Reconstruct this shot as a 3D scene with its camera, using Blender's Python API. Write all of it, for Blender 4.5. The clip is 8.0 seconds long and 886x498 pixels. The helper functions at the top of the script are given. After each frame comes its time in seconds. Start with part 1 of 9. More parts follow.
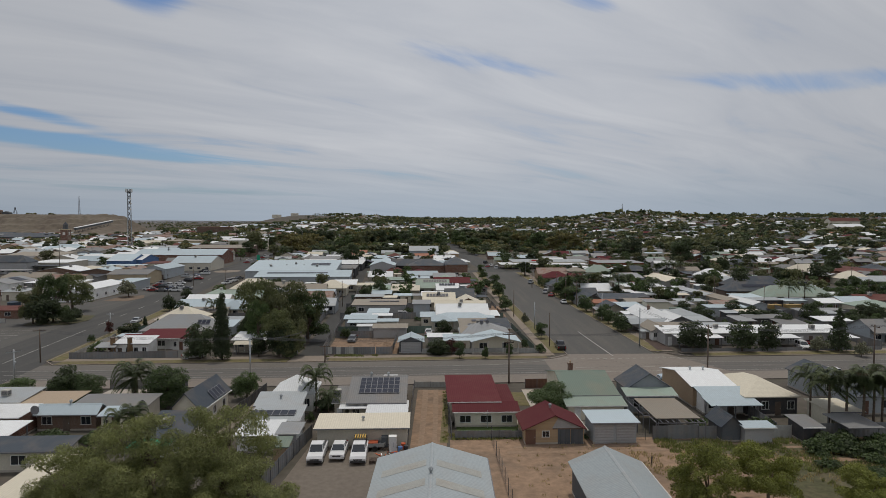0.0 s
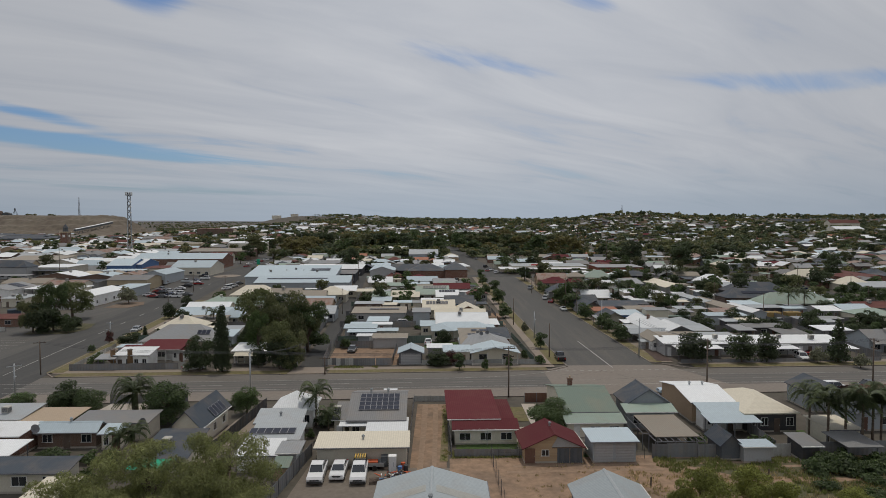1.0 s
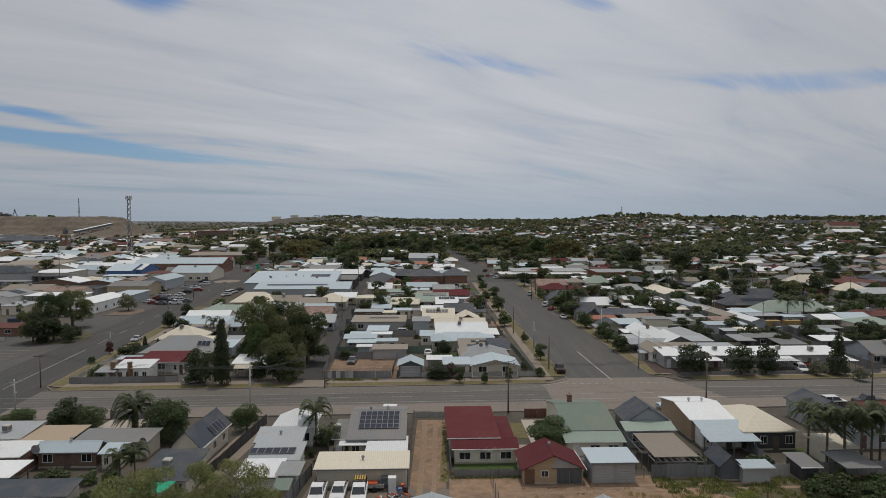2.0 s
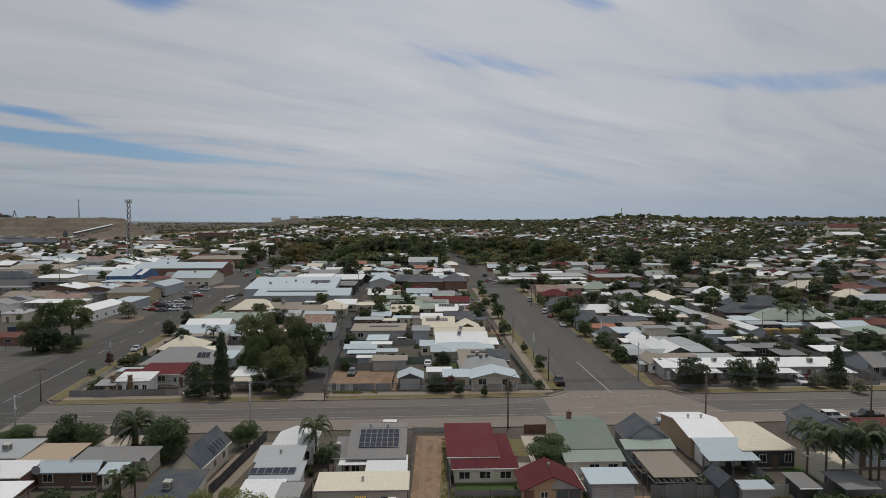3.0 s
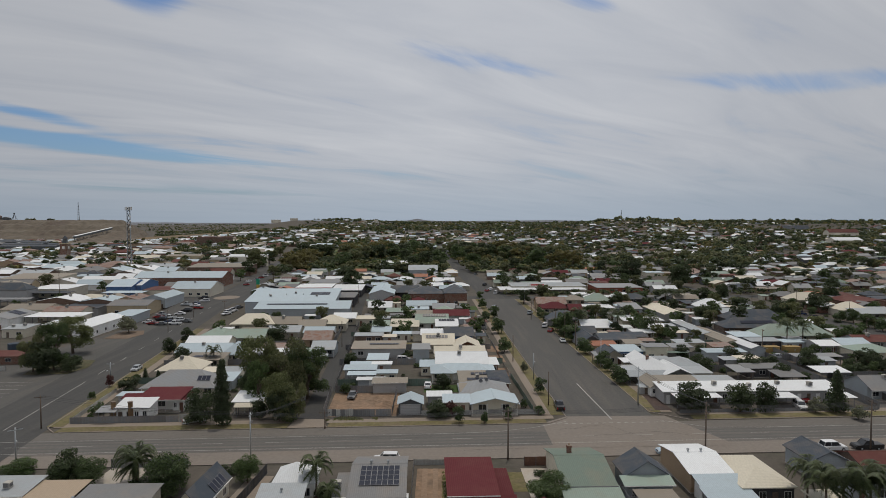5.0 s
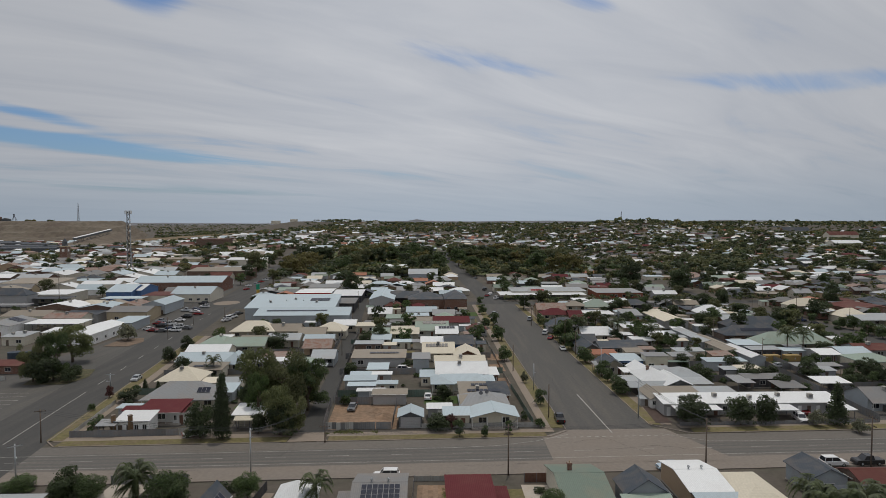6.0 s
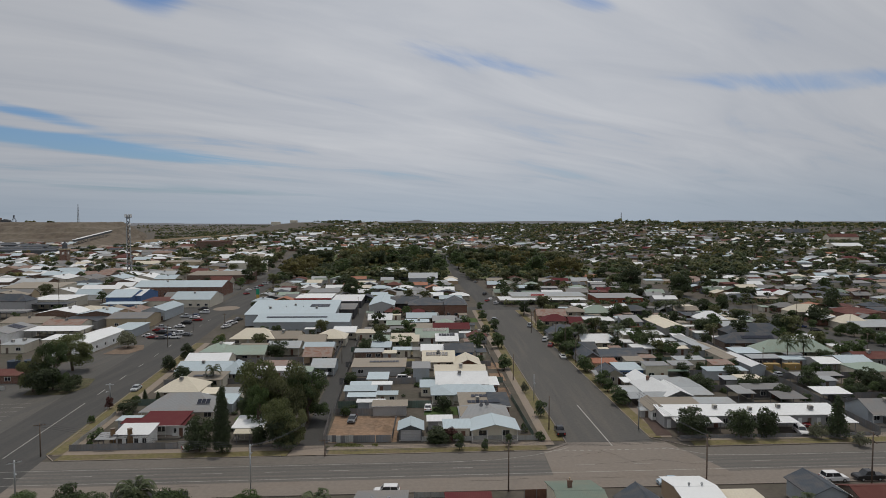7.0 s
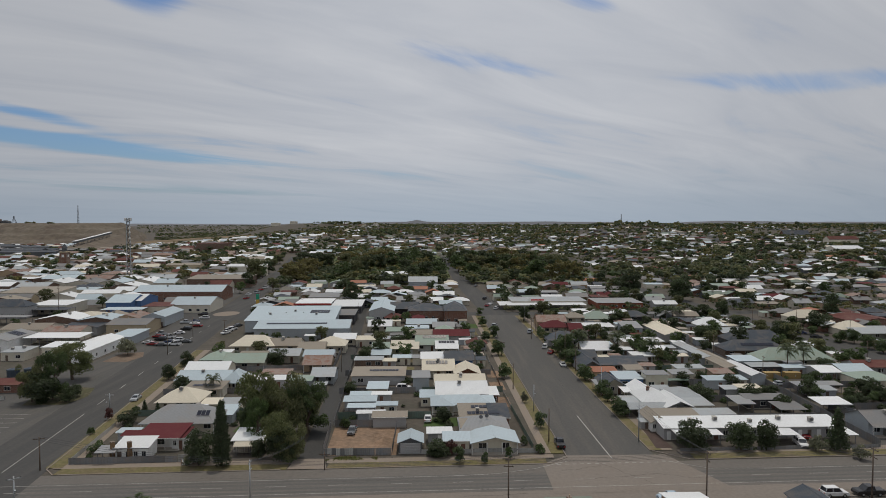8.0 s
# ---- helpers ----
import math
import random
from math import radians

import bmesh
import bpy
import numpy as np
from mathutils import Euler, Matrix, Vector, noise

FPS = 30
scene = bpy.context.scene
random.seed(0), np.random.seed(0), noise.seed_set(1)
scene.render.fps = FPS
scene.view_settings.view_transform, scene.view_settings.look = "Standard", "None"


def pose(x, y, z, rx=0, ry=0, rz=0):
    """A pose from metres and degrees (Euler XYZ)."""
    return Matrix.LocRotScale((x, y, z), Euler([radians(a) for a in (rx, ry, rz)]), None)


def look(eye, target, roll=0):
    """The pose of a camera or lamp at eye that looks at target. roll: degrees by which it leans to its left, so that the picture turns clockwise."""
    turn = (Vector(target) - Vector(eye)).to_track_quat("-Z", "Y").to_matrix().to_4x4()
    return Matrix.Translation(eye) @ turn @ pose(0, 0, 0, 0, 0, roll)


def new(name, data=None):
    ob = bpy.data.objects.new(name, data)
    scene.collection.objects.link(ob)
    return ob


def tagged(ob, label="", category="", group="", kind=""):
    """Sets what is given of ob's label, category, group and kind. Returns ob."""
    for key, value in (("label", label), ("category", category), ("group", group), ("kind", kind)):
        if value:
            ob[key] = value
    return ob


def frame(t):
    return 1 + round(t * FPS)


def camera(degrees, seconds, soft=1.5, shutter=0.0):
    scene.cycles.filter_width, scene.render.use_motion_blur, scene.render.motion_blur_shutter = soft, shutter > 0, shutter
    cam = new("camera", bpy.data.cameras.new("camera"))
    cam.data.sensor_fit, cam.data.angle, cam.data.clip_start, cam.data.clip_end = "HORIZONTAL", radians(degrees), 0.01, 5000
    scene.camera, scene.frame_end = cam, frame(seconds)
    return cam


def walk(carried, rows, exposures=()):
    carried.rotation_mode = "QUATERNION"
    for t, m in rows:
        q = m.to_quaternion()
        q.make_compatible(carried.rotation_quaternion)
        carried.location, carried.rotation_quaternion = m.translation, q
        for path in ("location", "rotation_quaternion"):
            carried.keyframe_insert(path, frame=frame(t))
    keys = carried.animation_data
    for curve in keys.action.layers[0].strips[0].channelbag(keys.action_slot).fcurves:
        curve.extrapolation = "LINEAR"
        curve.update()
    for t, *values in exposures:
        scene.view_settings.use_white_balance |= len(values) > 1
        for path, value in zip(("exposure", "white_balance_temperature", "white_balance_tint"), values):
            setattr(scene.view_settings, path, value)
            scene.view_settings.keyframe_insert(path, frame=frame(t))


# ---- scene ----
import functools

# ------------------------------------------------------------------ camera
cam = camera(72, 8.0, soft=0.5)
PATH = [
    (0.0, 0.00, 0.00, 28.70, -2.549, 0.000),
    (0.5, 0.01, 0.00, 29.89, -2.551, -0.006),
    (1.0, 0.02, -0.03, 31.20, -2.553, -0.012),
    (1.5, 0.03, -0.04, 32.57, -2.553, -0.020),
    (3.0, 0.05, -0.06, 36.74, -2.551, -0.045),
    (3.5, 0.04, -0.06, 38.16, -2.549, -0.051),
    (4.0, 0.02, -0.05, 39.57, -2.547, -0.056),
    (4.5, 0.00, 0.00, 40.96, -2.544, -0.061),
    (6.0, -0.08, 0.31, 45.15, -2.541, -0.077),
    (6.5, -0.11, 0.46, 46.54, -2.540, -0.081),
    (7.0, -0.12, 0.60, 47.93, -2.540, -0.083),
    (7.5, -0.11, 0.72, 49.30, -2.540, -0.084),
    (8.0, -0.08, 0.82, 50.69, -2.541, -0.084),
]
walk(cam, [(t, pose(x, y, z, 90 + pitch, 0, yaw)) for t, x, y, z, pitch, yaw in PATH], exposures=[(0.0, 0.0), (8.0, 0.0)])

# ------------------------------------------------------------------ world and sun
SUN_ELEVATION, SUN_AZIMUTH = 75.0, 14.0   # azimuth clockwise from +y
world = bpy.data.worlds.new("world")
scene.world = world
world.use_nodes = True


def node(tree, kind, **inputs):
    n = tree.nodes.new(kind)
    for key, value in inputs.items():
        n.inputs[key.replace("_", " ")].default_value = value
    return n


def build_world():
    """High thin overcast in long streaks over a blue sky, with a few gaps, and paler haze at the horizon."""
    t = world.node_tree
    t.nodes.clear()

    def math_node(op, a, b=None, c=None, clamp=False):
        n = t.nodes.new("ShaderNodeMath")
        n.operation, n.use_clamp = op, clamp
        for k, v in enumerate((a, b, c)):
            if v is None:
                continue
            if isinstance(v, (int, float)):
                n.inputs[k].default_value = v
            else:
                t.links.new(v, n.inputs[k])
        return n.outputs[0]

    def ramp(value, a, b, lo=0.0, hi=1.0):
        n = t.nodes.new("ShaderNodeMapRange")
        n.interpolation_type = "SMOOTHSTEP"
        for key, v in (("From Min", a), ("From Max", b), ("To Min", lo), ("To Max", hi)):
            n.inputs[key].default_value = v
        t.links.new(value, n.inputs["Value"])
        return n.outputs[0]

    sky = t.nodes.new("ShaderNodeTexSky")
    sky.sky_type = "NISHITA"
    sky.sun_disc = False
    sky.sun_elevation = radians(SUN_ELEVATION)
    sky.sun_rotation = radians(SUN_AZIMUTH)
    sky.air_density, sky.dust_density, sky.ozone_density = 1.0, 1.2, 1.5
    coord = t.nodes.new("ShaderNodeTexCoord")
    split = t.nodes.new("ShaderNodeSeparateXYZ")
    t.links.new(coord.outputs["Generated"], split.inputs[0])
    high = math_node("MAXIMUM", split.outputs["Z"], 0.0)
    # a flat cloud deck seen in perspective: direction divided by its height
    lift = math_node("ADD", high, 0.10)
    deck = t.nodes.new("ShaderNodeCombineXYZ")
    for axis in ("X", "Y"):
        t.links.new(math_node("DIVIDE", split.outputs[axis], lift), deck.inputs[axis])
    turn = t.nodes.new("ShaderNodeMapping")
    turn.vector_type = "TEXTURE"
    turn.inputs["Rotation"].default_value = (0, 0, radians(CLOUD_TURN))
    turn.inputs["Scale"].default_value = CLOUD_SCALE
    turn.inputs["Location"].default_value = CLOUD_SHIFT
    t.links.new(deck.outputs[0], turn.inputs["Vector"])
    big = node(t, "ShaderNodeTexNoise", Scale=0.6, Detail=3.0, Roughness=0.5, Distortion=0.5)
    fine = node(t, "ShaderNodeTexNoise", Scale=1.9, Detail=9.0, Roughness=0.55, Distortion=0.8)
    for n in (big, fine):
        t.links.new(turn.outputs[0], n.inputs["Vector"])
    streak = math_node("MULTIPLY_ADD", fine.outputs["Fac"], 0.6, math_node("MULTIPLY", big.outputs["Fac"], 0.4))
    streak = math_node("MULTIPLY_ADD", streak, 1.7, -0.35)
    # gaps in the deck: where it lies thin, the streaks part and show the blue
    bearing = math_node("ARCTAN2", split.outputs["X"], split.outputs["Y"])
    gaps = None
    for b, z, rb, rz, lean, deep in CLOUD_GAPS:
        du = math_node("SUBTRACT", bearing, b)
        dv = math_node("SUBTRACT", math_node("SUBTRACT", split.outputs["Z"], z), math_node("MULTIPLY", du, lean))
        far = math_node("SQRT", math_node("ADD", math_node("POWER", math_node("DIVIDE", du, rb), 2.0), math_node("POWER", math_node("DIVIDE", dv, rz), 2.0)))
        hole = ramp(far, 0.25, 1.25, deep, 0.0)
        gaps = hole if gaps is None else math_node("MAXIMUM", gaps, hole)
    cover = math_node("SUBTRACT", math_node("ADD", streak, CLOUD_BASE), gaps)
    cover = ramp(cover, 0.24, 0.66, 0.0, 0.97)
    tone = t.nodes.new("ShaderNodeValToRGB")
    tone.color_ramp.elements[0].position, tone.color_ramp.elements[1].position = 0.22, 0.80
    tone.color_ramp.elements[0].color = CLOUD_DARK
    tone.color_ramp.elements[1].color = CLOUD_LIGHT
    t.links.new(streak, tone.inputs[0])
    blue = t.nodes.new("ShaderNodeVectorMath")
    blue.operation = "MULTIPLY"
    blue.inputs[1].default_value = (SKY_STRENGTH * 0.72, SKY_STRENGTH * 0.90, SKY_STRENGTH * 1.12)
    t.links.new(sky.outputs[0], blue.inputs[0])
    blend = t.nodes.new("ShaderNodeMix")
    blend.data_type = "RGBA"
    t.links.new(cover, blend.inputs["Factor"])
    t.links.new(blue.outputs[0], blend.inputs[6])
    t.links.new(tone.outputs[0], blend.inputs[7])
    # pale veil near the horizon
    final = t.nodes.new("ShaderNodeMix")
    final.data_type = "RGBA"
    t.links.new(ramp(high, 0.0, 0.12, 0.85, 0.0), final.inputs["Factor"])
    t.links.new(blend.outputs[2], final.inputs[6])
    final.inputs[7].default_value = HORIZON_HAZE
    # thin overcast: the deck glows more towards the zenith
    back = node(t, "ShaderNodeBackground", Strength=1.0)
    t.links.new(final.outputs[2], back.inputs["Color"])
    off_middle = math_node("ABSOLUTE", math_node("SUBTRACT", bearing, 0.06))     # and dims to both sides, a lens's edge fall-off put into the sky
    t.links.new(math_node("MULTIPLY", ramp(high, 0.30, 0.95, 1.0, ZENITH_GLOW), ramp(off_middle, 0.10, 0.75, 1.0, 0.84)), back.inputs["Strength"])
    out = t.nodes.new("ShaderNodeOutputWorld")
    t.links.new(back.outputs[0], out.inputs["Surface"])


SKY_STRENGTH = 0.085
ZENITH_GLOW = 1.2
CLOUD_TURN, CLOUD_SCALE, CLOUD_SHIFT = 38.0, (3.0, 0.85, 1.0), (3.1, -1.4, 0.0)
CLOUD_BASE = 0.24
# bearing, height (sine), half width, half height, lean, depth
CLOUD_GAPS = ((-0.52, 0.108, 0.27, 0.013, -0.075, 0.42), (-0.60, 0.148, 0.12, 0.010, -0.20, 0.30), (-0.45, 0.050, 0.34, 0.010, -0.03, 0.36),
              (-0.465, 0.312, 0.09, 0.034, -0.22, 0.40), (0.56, 0.190, 0.22, 0.020, -0.09, 0.29), (0.235, 0.330, 0.07, 0.022, -0.2, 0.30),
              (0.04, 0.255, 0.18, 0.018, -0.22, 0.22), (-0.95, 0.20, 0.2, 0.2, 0.0, 0.3))
CLOUD_DARK, CLOUD_LIGHT = (0.415, 0.440, 0.490, 1), (0.560, 0.572, 0.600, 1)
HORIZON_HAZE = (0.325, 0.39, 0.47, 1)
build_world()

sun = new("sun", bpy.data.lights.new("sun", "SUN"))
sun.data.energy, sun.data.angle, sun.data.color = 1.42, radians(1.5), (1.0, 0.92, 0.80)
_e, _a = radians(SUN_ELEVATION), radians(SUN_AZIMUTH)
sun.matrix_world = look((0, 0, 200), (-200 * math.cos(_e) * math.sin(_a), -200 * math.cos(_e) * math.cos(_a), 200 - 200 * math.sin(_e)))


# ------------------------------------------------------------------ materials
MATS = {}


def surface(name, color, rough=0.8, metal=0.0, vary=0.12, stain=0.25, grain=6.0, patch=0.35, ribs=0.0, bump=0.15,
            tint=(0.30, 0.22, 0.15), coords="Object", each=0.12, spread=0.0, spec=0.35, stretch=None):
    """A weathered surface: fine grain, larger stains towards a dust tint, optional ribs of corrugated sheet across
    local x, their shading also put into the colour.
    """
    m = bpy.data.materials.new(name)
    m.use_nodes = True
    t = m.node_tree
    bsdf = t.nodes["Principled BSDF"]
    bsdf.inputs["Roughness"].default_value = rough
    bsdf.inputs["Metallic"].default_value = metal
    bsdf.inputs["Specular IOR Level"].default_value = spec
    coord = t.nodes.new("ShaderNodeTexCoord")
    fine = node(t, "ShaderNodeTexNoise", Scale=grain, Detail=5.0, Roughness=0.6)
    wide = node(t, "ShaderNodeTexNoise", Scale=patch, Detail=4.0, Roughness=0.6, Distortion=0.5)
    for n in (fine, wide):
        t.links.new(coord.outputs[coords], n.inputs["Vector"])
    if stretch:                      # streaks along the way the traffic runs
        pull = t.nodes.new("ShaderNodeMapping")
        pull.inputs["Scale"].default_value = stretch
        t.links.new(coord.outputs[coords], pull.inputs["Vector"])
        t.links.new(pull.outputs[0], wide.inputs["Vector"])
    info = t.nodes.new("ShaderNodeObjectInfo")
    value = t.nodes.new("ShaderNodeMapRange")
    value.inputs["To Min"].default_value, value.inputs["To Max"].default_value = 1 - each, 1 + each
    t.links.new(info.outputs["Random"], value.inputs["Value"])
    grit = t.nodes.new("ShaderNodeMapRange")
    grit.inputs["From Min"].default_value, grit.inputs["From Max"].default_value = 0.3, 0.7
    grit.inputs["To Min"].default_value, grit.inputs["To Max"].default_value = 1 - vary, 1 + vary
    t.links.new(fine.outputs["Fac"], grit.inputs["Value"])
    both = t.nodes.new("ShaderNodeMath")
    both.operation = "MULTIPLY"
    t.links.new(value.outputs[0], both.inputs[0])
    t.links.new(grit.outputs[0], both.inputs[1])
    dirt = t.nodes.new("ShaderNodeMapRange")
    dirt.inputs["From Min"].default_value, dirt.inputs["From Max"].default_value = 0.45, 0.75
    dirt.inputs["To Min"].default_value, dirt.inputs["To Max"].default_value = 0.0, stain
    t.links.new(wide.outputs["Fac"], dirt.inputs["Value"])
    soil = t.nodes.new("ShaderNodeMix")
    soil.data_type = "RGBA"
    soil.inputs[6].default_value = (*color, 1)
    soil.inputs[7].default_value = (*tint, 1)
    t.links.new(dirt.outputs[0], soil.inputs["Factor"])
    last = both.outputs[0]
    height = fine.outputs["Fac"]
    if ribs:
        wave = node(t, "ShaderNodeTexWave", Scale=ribs, Distortion=0.0)
        wave.wave_type, wave.bands_direction, wave.wave_profile = "BANDS", "X", "SIN"
        t.links.new(coord.outputs["Object"], wave.inputs["Vector"])
        # shading of the ribs painted in: troughs darker, crests lighter
        rib_shade = t.nodes.new("ShaderNodeMapRange")
        rib_shade.inputs["To Min"].default_value, rib_shade.inputs["To Max"].default_value = 0.95, 1.03
        t.links.new(wave.outputs["Fac"], rib_shade.inputs["Value"])
        times = t.nodes.new("ShaderNodeMath")
        times.operation = "MULTIPLY"
        t.links.new(last, times.inputs[0])
        t.links.new(rib_shade.outputs[0], times.inputs[1])
        last = times.outputs[0]
        height = wave.outputs["Fac"]
    if spread:
        isle = t.nodes.new("ShaderNodeNewGeometry")
        leaf = t.nodes.new("ShaderNodeMapRange")
        leaf.inputs["To Min"].default_value, leaf.inputs["To Max"].default_value = 1 - spread, 1 + spread
        t.links.new(isle.outputs["Random Per Island"], leaf.inputs["Value"])
        times = t.nodes.new("ShaderNodeMath")
        times.operation = "MULTIPLY"
        t.links.new(last, times.inputs[0])
        t.links.new(leaf.outputs[0], times.inputs[1])
        last = times.outputs[0]
    scale = t.nodes.new("ShaderNodeVectorMath")
    scale.operation = "SCALE"
    t.links.new(soil.outputs[2], scale.inputs[0])
    t.links.new(last, scale.inputs["Scale"])
    t.links.new(scale.outputs[0], bsdf.inputs["Base Color"])
    if bump:
        b = node(t, "ShaderNodeBump", Strength=bump, Distance=0.03)
        t.links.new(height, b.inputs["Height"])
        t.links.new(b.outputs[0], bsdf.inputs["Normal"])
    if name.startswith("leaf_"):
        thin = t.nodes.new("ShaderNodeBsdfTranslucent")
        t.links.new(scale.outputs[0], thin.inputs["Color"])
        mixed = t.nodes.new("ShaderNodeAddShader")      # a leaf reflects and lets through about as much
        t.links.new(bsdf.outputs[0], mixed.inputs[0])
        t.links.new(thin.outputs[0], mixed.inputs[1])
        t.links.new(mixed.outputs[0], t.nodes["Material Output"].inputs["Surface"])
    MATS[name] = m
    return m


# corrugated and flat sheet roofs
def roof_mat(name, color, **kw):
    args = dict(rough=0.62, metal=0.0, vary=0.07, stain=0.30, grain=3.0, patch=0.22, ribs=1.05, bump=0.25, each=0.10, spec=0.22)
    args.update(kw)
    surface("roof_" + name, color, **args)


roof_mat("zinc", (0.36, 0.385, 0.40))
roof_mat("white", (0.69, 0.705, 0.71), stain=0.08)
roof_mat("shed", (0.32, 0.355, 0.37), stain=0.2)
roof_mat("cream", (0.60, 0.55, 0.445), stain=0.10)
roof_mat("tan", (0.27, 0.238, 0.195))
roof_mat("grey", (0.185, 0.185, 0.185))
roof_mat("midgrey", (0.26, 0.268, 0.275))
roof_mat("slate", (0.058, 0.07, 0.086))
roof_mat("blue", (0.43, 0.505, 0.545), stain=0.10)
roof_mat("green", (0.155, 0.2, 0.165))
roof_mat("palegreen", (0.27, 0.335, 0.285))
roof_mat("red", (0.112, 0.030, 0.034), stain=0.06, spec=0.08, rough=0.8)
roof_mat("sand", (0.37, 0.29, 0.21), stain=0.12)
roof_mat("rust", (0.26, 0.2, 0.17), stain=0.85, patch=0.5, tint=(0.22, 0.07, 0.03))
roof_mat("orange", (0.33, 0.14, 0.085), stain=0.2)
roof_mat("brownred", (0.12, 0.045, 0.038), stain=0.2, spec=0.1)
for _n, _c in dict(cream=(0.68, 0.63, 0.52), beige=(0.62, 0.575, 0.48), white=(0.79, 0.79, 0.77), grey=(0.38, 0.38, 0.38), tan=(0.45, 0.33, 0.22),
                   dark=(0.06, 0.06, 0.065), sand=(0.50, 0.41, 0.28), blue=(0.10, 0.19, 0.38), palegreen=(0.40, 0.44, 0.38),
                   steel=(0.36, 0.39, 0.41), charcoal=(0.10, 0.11, 0.12), fascia=(0.30, 0.10, 0.06)).items():
    surface("wall_" + _n, _c, rough=0.85, vary=0.08, stain=0.22, grain=5.0, patch=0.5, bump=0.1)


def brick_mat(name, a, b, mortar):
    m = surface("wall_" + name, a, rough=0.9)
    t = m.node_tree
    bsdf = t.nodes["Principled BSDF"]
    coord = t.nodes.new("ShaderNodeTexCoord")
    tile = t.nodes.new("ShaderNodeTexBrick")
    tile.inputs["Color1"].default_value = (*a, 1)
    tile.inputs["Color2"].default_value = (*b, 1)
    tile.inputs["Mortar"].default_value = (*mortar, 1)
    for key, value in (("Scale", 1.0), ("Mortar Size", 0.012), ("Brick Width", 0.24), ("Row Height", 0.086)):
        tile.inputs[key].default_value = value
    turn = t.nodes.new("ShaderNodeMapping")
    turn.inputs["Rotation"].default_value = (radians(90), 0, 0)
    t.links.new(coord.outputs["Object"], turn.inputs["Vector"])
    t.links.new(turn.outputs[0], tile.inputs["Vector"])
    t.links.new(tile.outputs["Color"], bsdf.inputs["Base Color"])


brick_mat("brick", (0.20, 0.085, 0.055), (0.15, 0.06, 0.04), (0.26, 0.22, 0.18))
brick_mat("brown", (0.17, 0.10, 0.07), (0.13, 0.075, 0.05), (0.22, 0.18, 0.15))
brick_mat("stone", (0.46, 0.32, 0.18), (0.38, 0.25, 0.14), (0.40, 0.33, 0.25))

surface("asphalt_main", (0.126, 0.118, 0.108), rough=0.9, vary=0.12, stain=0.9, grain=1.6, patch=0.5, stretch=(0.06, 1, 1), tint=(0.168, 0.15, 0.132), bump=0.1, each=0.0)
surface("asphalt_dark", (0.062, 0.061, 0.059), rough=0.9, vary=0.12, stain=0.9, grain=1.6, patch=0.4, stretch=(1, 0.06, 1), tint=(0.088, 0.083, 0.076), bump=0.1, each=0.0)
surface("asphalt", (0.088, 0.085, 0.08), rough=0.9, vary=0.12, stain=0.9, grain=1.6, patch=0.4, stretch=(1, 0.07, 1), tint=(0.118, 0.108, 0.096), bump=0.1, each=0.0)
surface("asphalt_pale", (0.142, 0.130, 0.117), rough=0.9, vary=0.10, stain=0.45, grain=1.2, patch=0.05, tint=(0.18, 0.155, 0.13), bump=0.1, each=0.0)
surface("seal_pale", (0.205, 0.178, 0.153), rough=0.9, vary=0.10, stain=0.4, grain=1.4, patch=0.08, tint=(0.19, 0.152, 0.12), bump=0.1, each=0.0)
surface("asphalt_worn", (0.106, 0.101, 0.095), rough=0.85, vary=0.1, stain=0.4, grain=1.6, patch=0.06, tint=(0.125, 0.116, 0.106), each=0.0)
surface("tar", (0.054, 0.053, 0.051), rough=0.85, vary=0.15, stain=0.3, grain=2.0, patch=0.2, tint=(0.085, 0.08, 0.075), each=0.0)
surface("soil", (0.100, 0.086, 0.071), rough=0.95, vary=0.16, stain=0.9, grain=0.7, patch=0.11, tint=(0.066, 0.064, 0.046), bump=0.3, each=0.0)
surface("red_dirt", (0.265, 0.178, 0.118), rough=0.95, vary=0.25, stain=1.0, grain=0.9, patch=0.16, tint=(0.17, 0.122, 0.088), bump=0.3, each=0.05)
surface("rut", (0.27, 0.188, 0.13), rough=0.95, vary=0.15, stain=0.6, grain=1.5, patch=0.5, tint=(0.24, 0.175, 0.12), bump=0.3, each=0.05)
surface("paver_dark", (0.075, 0.05, 0.042), rough=0.9, vary=0.2, stain=0.4, grain=2.5, patch=0.5, tint=(0.11, 0.085, 0.07))
surface("scrub", (0.082, 0.080, 0.040), rough=0.95, vary=0.35, stain=0.8, grain=1.2, patch=0.22, tint=(0.15, 0.115, 0.075), bump=0.5, each=0.05)
surface("rut_dark", (0.165, 0.122, 0.09), rough=0.95, vary=0.2, stain=0.8, grain=0.9, patch=0.3, tint=(0.21, 0.15, 0.105), bump=0.3, each=0.05)
surface("gravel", (0.165, 0.14, 0.115), rough=0.95, vary=0.15, stain=0.5, grain=1.5, patch=0.15, tint=(0.15, 0.125, 0.105), bump=0.3, each=0.05)
surface("concrete", (0.42, 0.38, 0.33), rough=0.9, vary=0.08, stain=0.35, grain=2.0, patch=0.2, each=0.05)
surface("path", (0.245, 0.205, 0.168), rough=0.9, vary=0.08, stain=0.35, grain=2.0, patch=0.2, each=0.05)
surface("dry_grass", (0.146, 0.128, 0.056), rough=0.95, vary=0.25, stain=0.95, grain=1.3, patch=0.3, tint=(0.17, 0.13, 0.09), bump=0.4, each=0.05)
surface("green_grass", (0.055, 0.095, 0.025), rough=0.95, vary=0.3, stain=0.4, grain=2.5, patch=0.3, tint=(0.13, 0.12, 0.05), bump=0.4, each=0.05)
